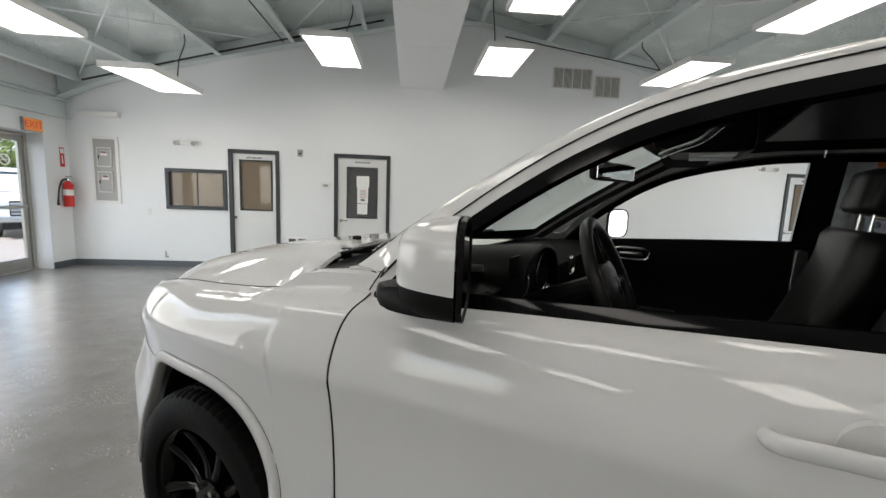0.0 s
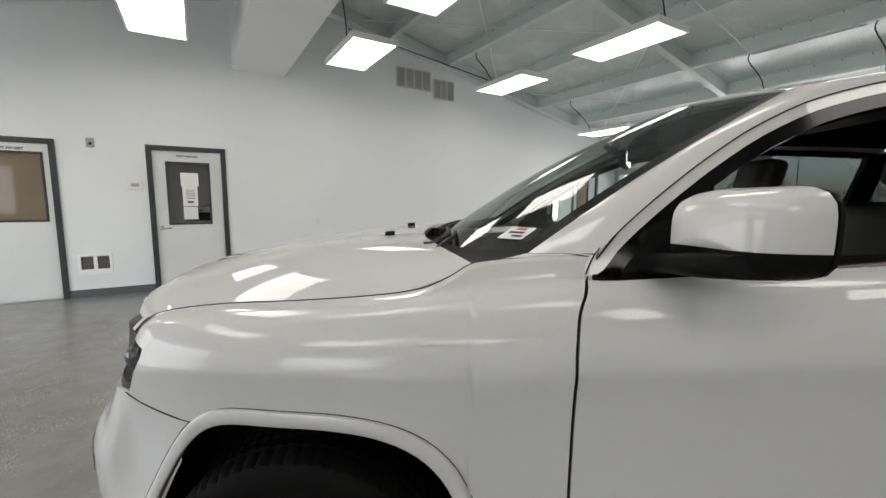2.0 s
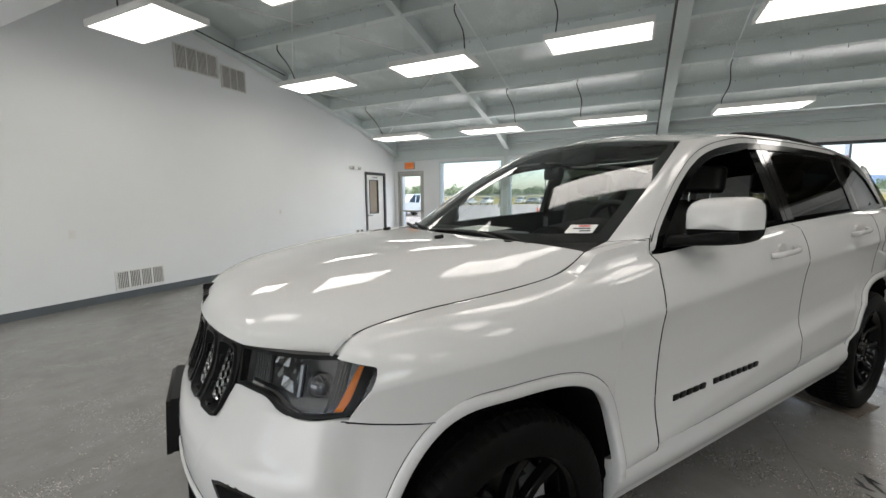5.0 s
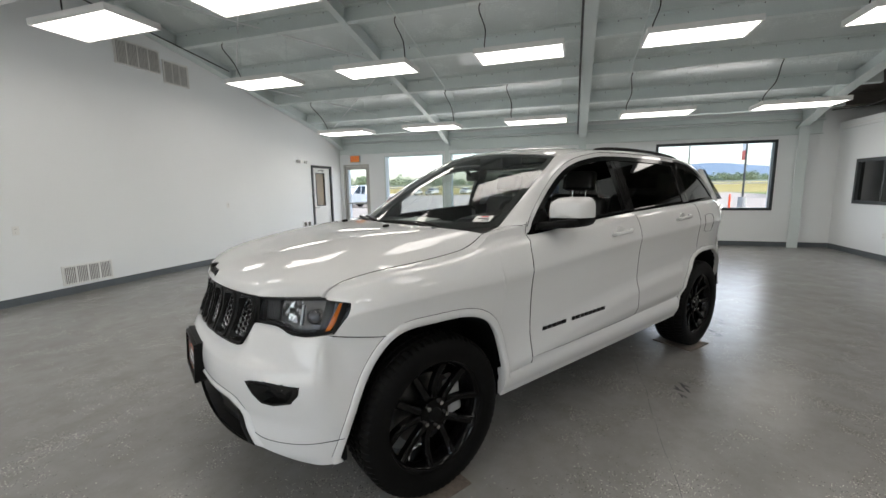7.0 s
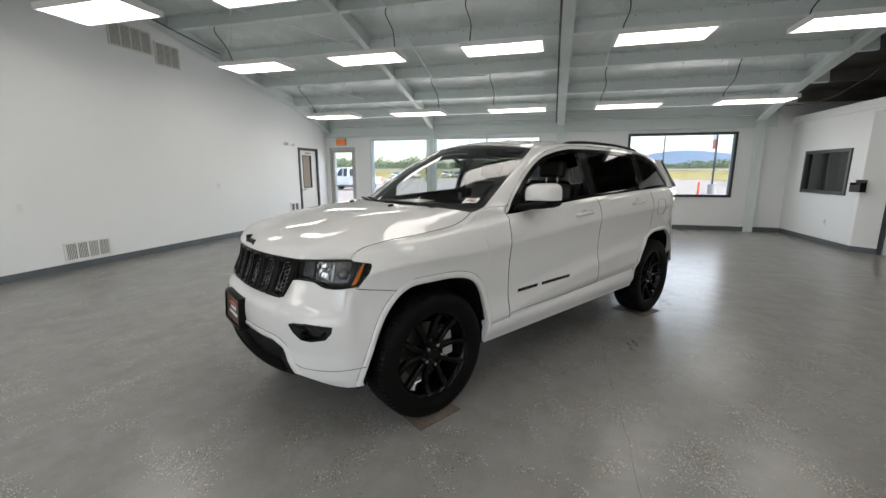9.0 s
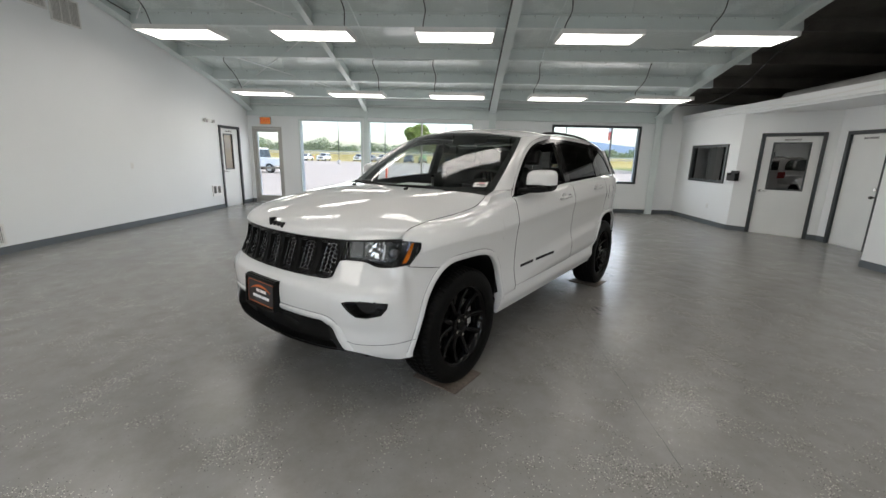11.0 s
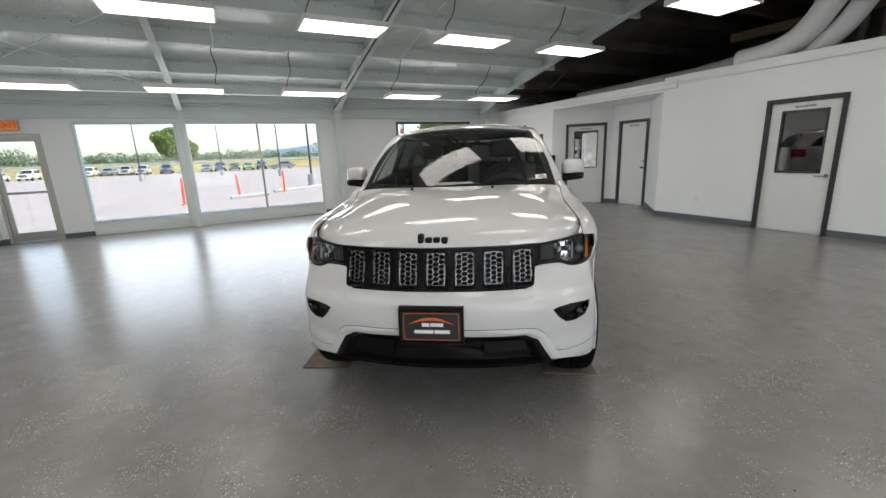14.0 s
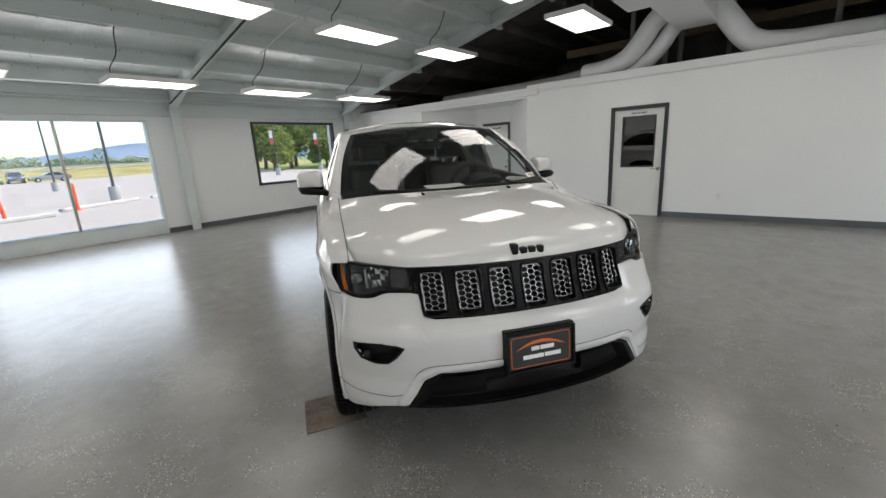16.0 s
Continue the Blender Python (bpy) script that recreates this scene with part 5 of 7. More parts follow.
def front(y, z, out=0.0):
    """A point of the nose at the half-width y and height z."""
    s = min(1, abs(y) / .91)
    np_ = NPZ(z)
    c = (1 - s ** np_) ** (1 / np_)
    x = .25 + .585 * c
    k = .35 + .65 * c
    return Vector((x + LEAN_F(z) * k + out * k, y + math.copysign(out * (1 - k), y), z))


def ease(t):
    t = min(1, max(0, t))
    return t * t * (3 - 2 * t)


def nose_y(x, z):
    """Half-width at the nose's corner: the flank above, the bumper's rounded plan below."""
    c = min(1, max(0, (x - .25 - LEAN_F(z) * .4) / .585))
    y = .91 * (1 - c ** NPZ(z)) ** (1 / NPZ(z))
    y -= .024 * ease((.56 - x) / .22)
    return y + (side_y(x, max(z, .82)) - .003 - y) * ease((z - .52) / .28) * ease((.56 - x) / .16)


def arch_z(x, cx=AX):
    """Height of the wheel arch's edge over x."""
    w, lo, hi = abs(x - cx) / AA, 0.0, 1.0
    for _ in range(24):
        f = (lo + hi) / 2
        lo, hi = (f, hi) if arch_w(f, cx, x > cx) > w else (lo, f)
    return AZ + arch_b(cx) * lo


def arch_x(z):
    """The front wheel arch's leading edge at the height z."""
    return AX + AA * arch_w(max(0, (z - AZ) / arch_b(AX)), AX, True)


def spaced(a, b, u):
    return a + (b - a) * u


for sd in (1, -1):
    # front wing; its front edge runs round the headlight
    EDGE_X = table([(0, .476), (.05, .466), (.12, .424), (.2, .390), (1, .458)])
    EDGE_Z = table([(0, 1.024), (.05, 1.020), (.12, 1.014), (.2, 1.006), (1, .878)])

    def wing(u, v):
        x = spaced(-.609, .474, u)
        top = SEAM_Z(x)
        if x < AX - AA * .97:
            low = .44
        elif x < .285:
            low = max(.44, arch_z(x) - .01)
        else:
            low = .849 + (x - .285) / .19 * .029
        if .16 < x < .285:
            low += (.849 - low) * ease((x - .16) / .125)
        if v == 0:
            return (x, .775 if x > -.40 else .775 + (-.40 - x) * .16, top)
        h = max(0, (v - .038) / .962)
        z = top - .004 - (top - .004 - low) * h ** 1.15
        if x > .15:
            s = ((x - .15) / .324) ** 2
            ze = SEAM_Z(.474) - .004
            z += s * (EDGE_Z(v) - (ze - (ze - .878) * h ** 1.15))
            x += s * (EDGE_X(v) - .474)
        if x < -.35:
            x -= LEAN_D(z) * ((-.35 - x) / .259) ** 2
        return (x, side_y(x, z), z)
    sheet("front_wing", wing, 90, 44, M_PAINT, car, side=sd)

    # wheel arch lips
    for cx, nm in ((AX, "front"), (RX, "rear")):
        def lip(u, v):
            a = spaced(-.055, math.pi - .17, u) if cx == AX else spaced(.15, math.pi + .02, u)
            k = int(round(v * 6))
            o = [-.030, -.002, .007, .0115, .0115, .007, -.004][k]
            x, z = arch_at(cx, a, [.970, .957, .959, .967, 1.011, 1.029, 1.035][k])
            yb = side_y(x, max(.5, z))
            if nm == "front" and x > .08:
                w = ease((x - .08) / .26)
                yb += (nose_y(x, max(z, .40)) - yb) * w
                o *= 1 - .3 * w if o > 0 else 1
            return (x, yb + o, z)
        sheet("wheel_arch_lip", lip, 64, 6, M_PAINT, car, flange=0, side=sd, centre=(cx, 0, .4), smooth=50)
        rim_line = []
        for k in range(49):
            q = Vector(lip(.02 + .96 * k / 48, 1))
            rim_line.append((q.x, sd * (q.y + .0040), q.z))
        part("shut_line", tube(rim_line, .0011, 6), M_BLACK, car, smooth=True)

        def liner(u, v):
            a = spaced(-.05, math.pi + .05, u)
            x, z = arch_at(cx, a, .97)
            return (x, .60 + (.28 if x < cx + .12 else .22) * v, z)
        sheet("wheel_liner", liner, 28, 2, M_SATINB, car, flange=0, side=sd)
        part("wheel_liner", box(cx - .46, sd * .585, .30, cx + .46, sd * .60, .90), M_SATINB, car)

    # doors and rear quarter
    def panel(x0, x1, zlow):
        def f(u, v):
            zt = lambda x: BELT(x) - .002
            x = spaced(x0, x1, u)
            if callable(zlow):
                low = zlow(x)
            else:
                low = zlow
            z = zt(x) + (low - zt(x)) * v
            if x0 > -.7:
                x -= LEAN_D(z) * (1 - u) ** 2
            return (x, side_y(x, z), z)
        return f
    fd = sheet("front_door", panel(-.616, -1.735, .535), 36, 56, M_PAINT, car, side=sd)
    rear_low = lambda x: .535 if x > RX + AA + .09 else max(.535, arch_z(x, RX) - .01)
    rd = sheet("rear_door", panel(-1.740, -2.715, rear_low), 40, 56, M_PAINT, car, side=sd)
    quarter_low = lambda x: max(.42, arch_z(x, RX) - .01) if x > RX - AA else .42
    sheet("rear_quarter", panel(-2.720, -3.74, quarter_low), 44, 56, M_PAINT, car, side=sd)

    def sill(u, v):
        x = spaced(-.405, -2.42, u)
        z = .53 - .165 * v
        return (x, .912 + .024 * math.sin(math.pi * min(1, v * 1.2)) - .05 * max(0, v - .8), z + .02 * u)
    sheet("sill", sill, 20, 8, M_PAINT, car, flange=.05, side=sd)

    # handles
    for hx, dr in ((-1.48, fd), (-2.39, rd)):
        hy, hz = side_y(hx, 1.15 if dr is fd else 1.195), 1.15 if dr is fd else 1.195
        pts = [(hx + .105, hy - .012, hz - .008), (hx + .095, hy + .028, hz - .004), (hx + .05, hy + .038, hz), (hx - .05, hy + .038, hz + .004), (hx - .095, hy + .028, hz + .006), (hx - .105, hy - .012, hz + .008)]
        bm = tube(bend([(a, b * sd, c) for a, b, c in pts], 4), .0115, 12)
        bmesh.ops.scale(bm, vec=(1, .6, 1.15), space=Matrix.Translation((0, -(hy + .03) * sd, -hz)), verts=bm.verts)
        part("door_handle", bm, M_PAINT, dr, smooth=60)
        part("handle_cup", rod(bmesh.new(), (hx, (hy - .012) * sd, hz - .005), (hx, (hy + .0015) * sd, hz - .005), .042, 24), M_PAINT, dr)


for sd in (1, -1):
    seam = []
    for k in range(21):
        x = .462 - .285 * k / 20
        z = .849 + (x - .285) / .19 * .029 if x > .285 else .849 - .012 * ((.285 - x) / .108) ** 1.5
        seam.append((x, sd * (max(nose_y(x, z), side_y(x, z)) + .0006), z))
    part("shut_line", tube(seam, .0012, 6), M_BLACK, car, smooth=True)

# ---- bonnet ----
ZC = table([(0, 1.018), (.02, 1.055), (.06, 1.088), (.14, 1.122), (.3, 1.162), (.55, 1.205), (.8, 1.230), (1, 1.240)])
ZSM = table([(0, 1.018), (.03, 1.05), (.09, 1.074), (.2, 1.097), (.4, 1.110), (.6, 1.121), (.78, 1.140), (.9, 1.172), (1, 1.213)])


def bonnet(u, v):
    y = -.770 + 1.54 * u
    a = abs(y) / .77
    pf = front(y * .995, 1.016)
    xf = pf.x + .018 - .10 * max(0, a - .72) / .28
    xr = -.215 - .185 * a ** 2.6
    t = v ** 1.5
    w = a ** (3.2 + 2.6 * t)
    z = ZC(t) * (1 - w) + ZSM(t) * w
    d = abs(abs(y) - .0)
    dome = 1 / (1 + math.exp((d - .40 - .10 * t) / .040))
    z += .006 * dome * min(1, t * 6) * (1 - .4 * t)
    return (xf + (xr - xf) * t, y, z)


hood = sheet("bonnet", bonnet, 56, 44, M_PAINT, car, flange=.012, centre=(.1, 0, .6))
for s in (-1, 1):
    part("washer_nozzle", rod(rod(bmesh.new(), (-.10, s * .28, 1.225), (-.105, s * .28, 1.248), .013, 12, .008), (-.085, s * .28, 1.243), (-.12, s * .28, 1.246), .008, 8), M_BLACK, hood, "small black washer nozzle")

# ---- front bumper ----
B_TOP = table([(0, .798), (.45, .798), (.482, .812), (.502, .86), (.518, .898), (.55, .903), (.61, .901), (.645, .897), (.68, .882), (.73, .874), (.79, .882), (.82, .883), (.862, .868), (.908, .853)])
B_LOW = table([(0, .402), (.58, .408), (.69, .394), (.765, .360), (.82, .351), (.91, .351)])
FOG = [(.588, .690), (.62, .700), (.70, .704), (.797, .694), (.794, .66), (.77, .622), (.71, .606), (.66, .610), (.62, .645)]
INTAKE = [(-.46, .566), (0, .574), (.46, .566), (.52, .53), (.600, .398), (.0, .388), (-.600, .398), (-.52, .53)]


def inside(poly, x, z):
    c = False
    for (a, b), (d, e) in zip(poly, poly[1:] + poly[:1]):
        if (b > z) != (e > z) and x < (d - a) * (z - b) / (e - b) + a:
            c = not c
    return c


def shrink(poly, k):
    mx, mz = sum(p[0] for p in poly) / len(poly), sum(p[1] for p in poly) / len(poly)
    return [(mx + (x - mx) * k, mz + (z - mz) * k) for x, z in poly]


bm = bmesh.new()
NU, NV = 150, 44
rows = []
for j in range(NV + 1):
    row = []
    for i in range(NU + 1):
        u = i / NU * 2 - 1
        v = j / NV
        yy = .0
        for _ in range(4):
            zt = B_TOP(abs(yy))
            z = B_LOW(abs(yy)) + (zt - B_LOW(abs(yy))) * v
            xe = max(.285, arch_x(z) - .004)
            ce = min(1, max(0, (xe - .25) / .585))
            n_ = NPZ(z)
            th = min(1, abs(u) / .93) * math.acos(min(1, ce ** (n_ / 2)))
            yy = math.copysign(.91 * math.sin(th) ** (2 / n_), u) if u else 0.0
        p = front(yy, z)
        if abs(u) > .93:
            p.x += (max(.17, arch_x(z) - .004) - xe) * (abs(u) - .93) / .07
        if p.x < .60:
            p.y += (math.copysign(nose_y(p.x, z), u) - p.y) * ease((.60 - p.x) / .08)
        row.append(bm.verts.new(p))
    rows.append(row)
for j in range(NV):
    for i in range(NU):
        q = [rows[j][i], rows[j][i + 1], rows[j + 1][i + 1], rows[j + 1][i]]
        c = sum((v.co for v in q), Vector()) / 4
        if any(inside(shrink(p, k), m * c.y, c.z) for p, k, m in ((FOG, .94, 1), (FOG, .94, -1), (INTAKE, .97, 1))):
            continue
        bm.faces.new(q)
outward(bm, (0, 0, .6), .012)
bumper = part("front_bumper", bm, M_PAINT, car, smooth=45, recalc=False)


def pocket(name, poly, depth, rim, material, parent, mirror=1, rim_out=.003):
    """A dark recess let into the nose: a rim that lies on the surface and a funnel behind it."""
    n = 6
    loop = []
    for (a, b), (c, d) in zip(poly, poly[1:] + poly[:1]):
        loop += [(a + (c - a) * k / n, b + (d - b) * k / n) for k in range(n)]
    bm = bmesh.new()
    rings = []
    for k, o in ((1.0, -.004), (.985, rim_out), (rim, rim_out), (rim - .03, -.012), (rim - .12, -depth), (.02, -depth)):
        rings.append([bm.verts.new(front(mirror * y, z, o)) for y, z in shrink(loop, k)])
    m = len(loop)
    for a, b in zip(rings, rings[1:]):
        for i in range(m):
            bm.faces.new((a[i], a[(i + 1) % m], b[(i + 1) % m], b[i]))
    return part(name, bm, material, parent, smooth=40)


for s in (1, -1):
    pocket("fog_pocket", FOG, .06, .84, M_FOG, bumper, s)
    c = front(s * .735, .640, -.035)
    part("fog_lamp", rod(bmesh.new(), c - Vector((.02, 0, 0)), c, .016, 16), M_GLOSSB, bumper, smooth=40)
pocket("lower_intake", INTAKE, .06, .93, M_BLACK, bumper)
bm = bmesh.new()
inner = [(-.596, .412), (-.523, .533), (-.463, .570), (-.22, .576), (0, .578), (.22, .576), (.463, .570), (.523, .533), (.596, .412)]
outer = [(-.64, .412), (-.545, .565), (-.47, .601), (-.22, .606), (0, .607), (.22, .606), (.47, .601), (.545, .565), (.64, .412)]
fine = lambda l: [(p[0] + (q[0] - p[0]) * k / 6, p[1] + (q[1] - p[1]) * k / 6) for p, q in zip(l, l[1:]) for k in range(6)] + [l[-1]]
inner, outer = fine(inner), fine(outer)
rings = [[bm.verts.new(front(p[0] + (q[0] - p[0]) * f, p[1] + (q[1] - p[1]) * f, o)) for p, q in zip(outer, inner)] for f, o in ((-.08, -.006), (0, .004), (.18, .010), (.7, .010), (.94, .006), (1.02, -.004), (1.06, -.03))]
for a, b in zip(rings, rings[1:]):
    for i in range(len(inner) - 1):
        bm.faces.new((a[i], a[i + 1], b[i + 1], b[i]))
part("intake_surround", bm, M_PAINT, bumper, smooth=50)
for s in (1, -1):
    part("intake_panel", grid(lambda u, v: front(s * (.24 + .24 * u), .435 + .085 * v, -.035 - .012 * u), 8, 3), M_GRILLE, bumper)
# thin dark line laid along the bumper's crease as its painted shadow
CREASE_SHADE = bend([(.878, .462, 0), (.80, .450, 0), (.70, .449, 0), (.64, .453, 0), (.592, .476, 0), (.562, .530, 0), (.538, .574, 0), (.47, .604, 0), (.22, .609, 0), (0, .610, 0)], 4)
for s in (1, -1):
    part("bumper_groove", tube([front(s * q.x, q.y, .0005) for q in CREASE_SHADE], .0016, 6), M_TRIM, bumper, smooth=True)
part("chin_spoiler", grid(lambda u, v: front(-.62 + 1.24 * u, .415 - .035 * v, .006 - .035 * v), 30, 3), M_SATINB, bumper)
for s in (1, -1):
    part("air_dam", box(.415, s * .66, .305, .475, s * .80, .38, .01), M_SATINB, bumper)

# ---- grille ----
G_TOP, G_BOT = 1.010, .803
bm = bmesh.new()
SLOT = [(-.4446 + .1482 * i) for i in range(7)]
SZ = .905
rows = []
NU, NV = 112, 16
for j in range(NV + 1):
    rows.append([])
    for i in range(NU + 1):
        u, v = i / NU * 2 - 1, j / NV
        half = .520 - .030 * (1 - v)
        z = G_BOT + (G_TOP - G_BOT) * v
        z += .012 * (1 - v) * abs(u) ** 3
        rows[-1].append(bm.verts.new(front(u * half, z, .008)))


def in_slot(y, z):
    for s in SLOT:
        dy, dz = abs(y - s * .985), abs(z - SZ)
        if dy < .050 and dz < .088:
            return True
    return False


for j in range(NV):
    for i in range(NU):
        q = [rows[j][i], rows[j][i + 1], rows[j + 1][i + 1], rows[j + 1][i]]
        c = sum((v.co for v in q), Vector()) / 4
        if not in_slot(c.y, c.z):
            bm.faces.new(q)
outward(bm, (0, 0, .9), .03)
grille = part("grille", bm, M_GRILLE, car, "gloss black grille with seven slots", smooth=40, recalc=False)
part("grille_back", grid(lambda u, v: front((-.47 + .94 * u), G_BOT + .02 + (G_TOP - G_BOT - .04) * v, -.07), 30, 2), M_BLACK, grille)


def bar(bm, a, b, w, d, nrm):
    """A flat strip between two points, w wide and d deep."""
    a, b = Vector(a), Vector(b)
    t = (b - a).normalized()
    s = t.cross(nrm).normalized() * w / 2
    n = nrm.normalized() * d / 2
    vs = [bm.verts.new(p + i * s + j * n) for p in (a, b) for i, j in ((-1, -1), (1, -1), (1, 1), (-1, 1))]
    for f in ((0, 1, 2, 3), (4, 5, 6, 7), (0, 1, 5, 4), (1, 2, 6, 5), (2, 3, 7, 6), (3, 0, 4, 7)):
        bm.faces.new([vs[i] for i in f])


for s in SLOT:
    # rim of the slot
    rw, rh = .054, .093
    loop = []
    for k in range(32):
        a = 2 * math.pi * k / 32
        g = (abs(math.cos(a)) ** 9 + abs(math.sin(a)) ** 9) ** (-1 / 9)
        loop.append((rw * g * math.cos(a), rh * g * math.sin(a)))
    bm = bmesh.new()
    rings = [[bm.verts.new(front(s * .985 + y * k, SZ + z * (1 + (k - 1) * .55), o)) for y, z in loop] for k, o in ((1.12, .006), (1.06, .016), (.96, .016), (.90, .004), (.88, -.03))]
    for a, b in zip(rings, rings[1:]):
        for i in range(32):
            bm.faces.new((a[i], a[(i + 1) % 32], b[(i + 1) % 32], b[i]))
    part("slot_rim", bm, M_GRILLE, grille, smooth=50)
    # bright mesh ring and honeycomb
    bm = bmesh.new()
    o = front(s * .985, SZ, -.004)
    nrm = (front(s * .985, SZ, .02) - o).normalized()
    ey = (front(s * .985 + .01, .895) - front(s * .985, .895)).normalized()
    ez = (front(s * .985, .905) - front(s * .985, .895)).normalized()
    P = lambda y, z: o + ey * y + ez * z
    hw, hh = .046, .082
    for (a, b), (c, d) in zip(loop, loop[1:] + loop[:1]):
        bar(bm, P(a * .86, b * .88), P(c * .86, d * .88), .0024, .006, nrm)
    ha, hb, hv = .0195, .0095, .0125
    for c in range(-3, 4):
        for r in range(-5, 5):
            cy, cz = c * (ha + hb), r * 2 * hv + (hv if c % 2 else 0)
            hexa = [(cy + hb, cz + hv), (cy - hb, cz + hv), (cy - ha, cz), (cy - hb, cz - hv)]
            for p, q in zip(hexa, hexa[1:]):
                p, q = [(max(-hw, min(hw, t[0])), max(-hh, min(hh, t[1]))) for t in (p, q)]
                if abs(p[0] + q[0]) < 1.98 * hw and abs(p[1] + q[1]) < 1.98 * hh and math.dist(p, q) > .003:
                    bar(bm, P(*p), P(*q), .0021, .006, nrm)
    part("slot_mesh", bm, M_MESH, grille, "bright honeycomb mesh insert")

# maker's mark on the bonnet as plain dark shapes of its size
bm = bmesh.new()
for k, (w, h, dz) in enumerate(((.032, .050, .004), (.037, .032, -.005), (.037, .032, -.005), (.035, .044, -.011))):
    y = -.074 + k * .0405
    block(bm, .705, y - w / 2, 1.056 + dz - h / 2, .747, y + w / 2, 1.056 + dz + h / 2, .010)
part("bonnet_mark", bm, M_BLACK, hood, "dark maker's mark as plain raised shapes", smooth=40)

# ---- headlights ----
HL_TOP = table([(.505, 1.005), (.60, 1.012), (.70, 1.020), (.80, 1.022), (.86, 1.012)])
HL_BOT = table([(.515, .906), (.56, .906), (.62, .905), (.65, .899), (.685, .885), (.73, .877), (.78, .884), (.83, .903), (.86, .94)])
for sd in (1, -1):
    def hl(o, z0=0.0, z1=1.0, y0=.518, y1=.818):
        def f(u, v):
            y = y0 + (y1 - y0) * u
            t = z0 + (z1 - z0) * v
            z = HL_BOT(y) + (HL_TOP(y) - HL_BOT(y)) * t
            p = front(y, z, o)
            k = min(1.3, max(0, (y - .70) / .112)) ** 1.5
            p.x -= k * (.014 + .048 * min(1, max(0, t)))
            p.y += .006 * k
            return p
        return f
    lamp = sheet("headlight", hl(-.035), 26, 8, M_SMOKE, car, flange=0, side=sd, label="smoked headlight with amber side marker")
    sheet("lens_cover", hl(.004), 30, 10, M_LENS, lamp, flange=.0, side=sd).visible_shadow = False
    for z0, z1 in ((-.03, .05), (.95, 1.03)):
        sheet("lamp_rim", hl(.006, z0, z1), 26, 2, M_GRILLE, lamp, flange=.02, side=sd)
    sheet("lamp_rim", hl(.006, 0, 1, .512, .524), 2, 8, M_GRILLE, lamp, flange=.02, side=sd)
    sheet("lamp_rim", hl(.005, 0, 1, .808, .821), 2, 8, M_GRILLE, lamp, flange=.02, side=sd)
    sheet("side_marker", lambda u, v: hl(-.034 + .030 * u, .06, .84, .774 + .015 * v, .801 + .017 * v)(u, v), 8, 8, M_AMBER, lamp, flange=.002, side=sd, label="amber side marker lens")
    # cut-glass reflector: small flat mirrors at uneven depths
    bm = bmesh.new()
    tilt = random.Random(4)
    for i in range(5):
        for j in range(3):
            corners = [(i / 5, j / 3), ((i + 1) / 5, j / 3), ((i + 1) / 5, (j + 1) / 3), (i / 5, (j + 1) / 3)]
            vs = []
            for u, v in corners:
                q = hl(-.036 + tilt.uniform(-.010, .010), .20, .90, .606, .694)(u, v)
                vs.append(bm.verts.new((q.x, q.y * sd, q.z)))
            bm.faces.new(vs)
    part("reflector", bm, M_LAMPCHROME, lamp, "bright faceted headlight reflector")
    c = front(.725, .945, -.060)
    m = Matrix.Translation((c.x, c.y * sd, c.z))
    bm = bmesh.new()
    bmesh.ops.create_uvsphere(bm, u_segments=24, v_segments=14, radius=.034, matrix=m)
    part("projector", bm, M_PROJ, lamp, "dark glass projector lens", smooth='all')
    bm = bmesh.new()
    rings = []
    for rr, dx in ((.0345, .010), (.037, .014), (.039, .004), (.039, -.03)):
        rings.append([bm.verts.new((c.x + dx - .45 * rr * math.cos(2 * math.pi * k / 28), sd * (c.y + rr * math.cos(2 * math.pi * k / 28) * .9), c.z + rr * math.sin(2 * math.pi * k / 28))) for k in range(28)])
    for a, b in zip(rings, rings[1:]):
        for k in range(28):
            bm.faces.new((a[k], a[(k + 1) % 28], b[(k + 1) % 28], b[k]))
    part("projector_ring", bm, M_SMOKE, lamp, smooth=50)
    # pale angled blade beside the reflector
    sheet("chrome_blade", lambda u, v: hl(-.020, .22, .80, .700 + .003 * v, .706 + .003 * v)(u, v), 2, 6, M_BLADE, lamp, flange=.008, side=sd)
    for k in range(4):
        sheet("lamp_divider", hl(-.034 + .010 * k, .05, .92, .772, .779), 1, 8, M_GRILLE, lamp, flange=.004, side=sd)
    sheet("turn_lamp", hl(-.026, .14, .90, .535, .600), 8, 6, M_LAMPGREY, lamp, flange=.02, side=sd, label="grey ribbed turn lamp")
    for k in range(6):
        sheet("lamp_rib", hl(-.022, .18, .86, .541 + .010 * k, .545 + .010 * k), 1, 4, M_LAMPGREY, lamp, flange=.006, side=sd)

# ---- plate on its holder ----
plate = part("plate_holder", outward(grid(lambda u, v: (.862 + .012 * v, -.182 + .326 * u, .740 - .188 * v), 1, 1), (0, 0, .6), .05), M_BLACK, car, "dealer plate in a black holder", recalc=False)
M_PLATE = mat("black_plate_print", (0.02, 0.02, 0.022), 0.35, vary=0.05)
M_PORANGE = mat("orange_plate_print", (0.62, 0.13, 0.02), 0.4, vary=0.03)
M_PWHITE = mat("white_plate_print", (0.78, 0.78, 0.78), 0.4, vary=0.02)
MP = Matrix.Translation((.8685, -.019, .640)) @ Matrix.Rotation(radians(90), 4, 'Z') @ Matrix.Rotation(radians(90 - 3.5), 4, 'X')
pl = part("plate", box(-.150, -.075, 0, .150, .075, .004, .002), M_PLATE, plate)
pl.matrix_basis = MP
bm = bmesh.new()
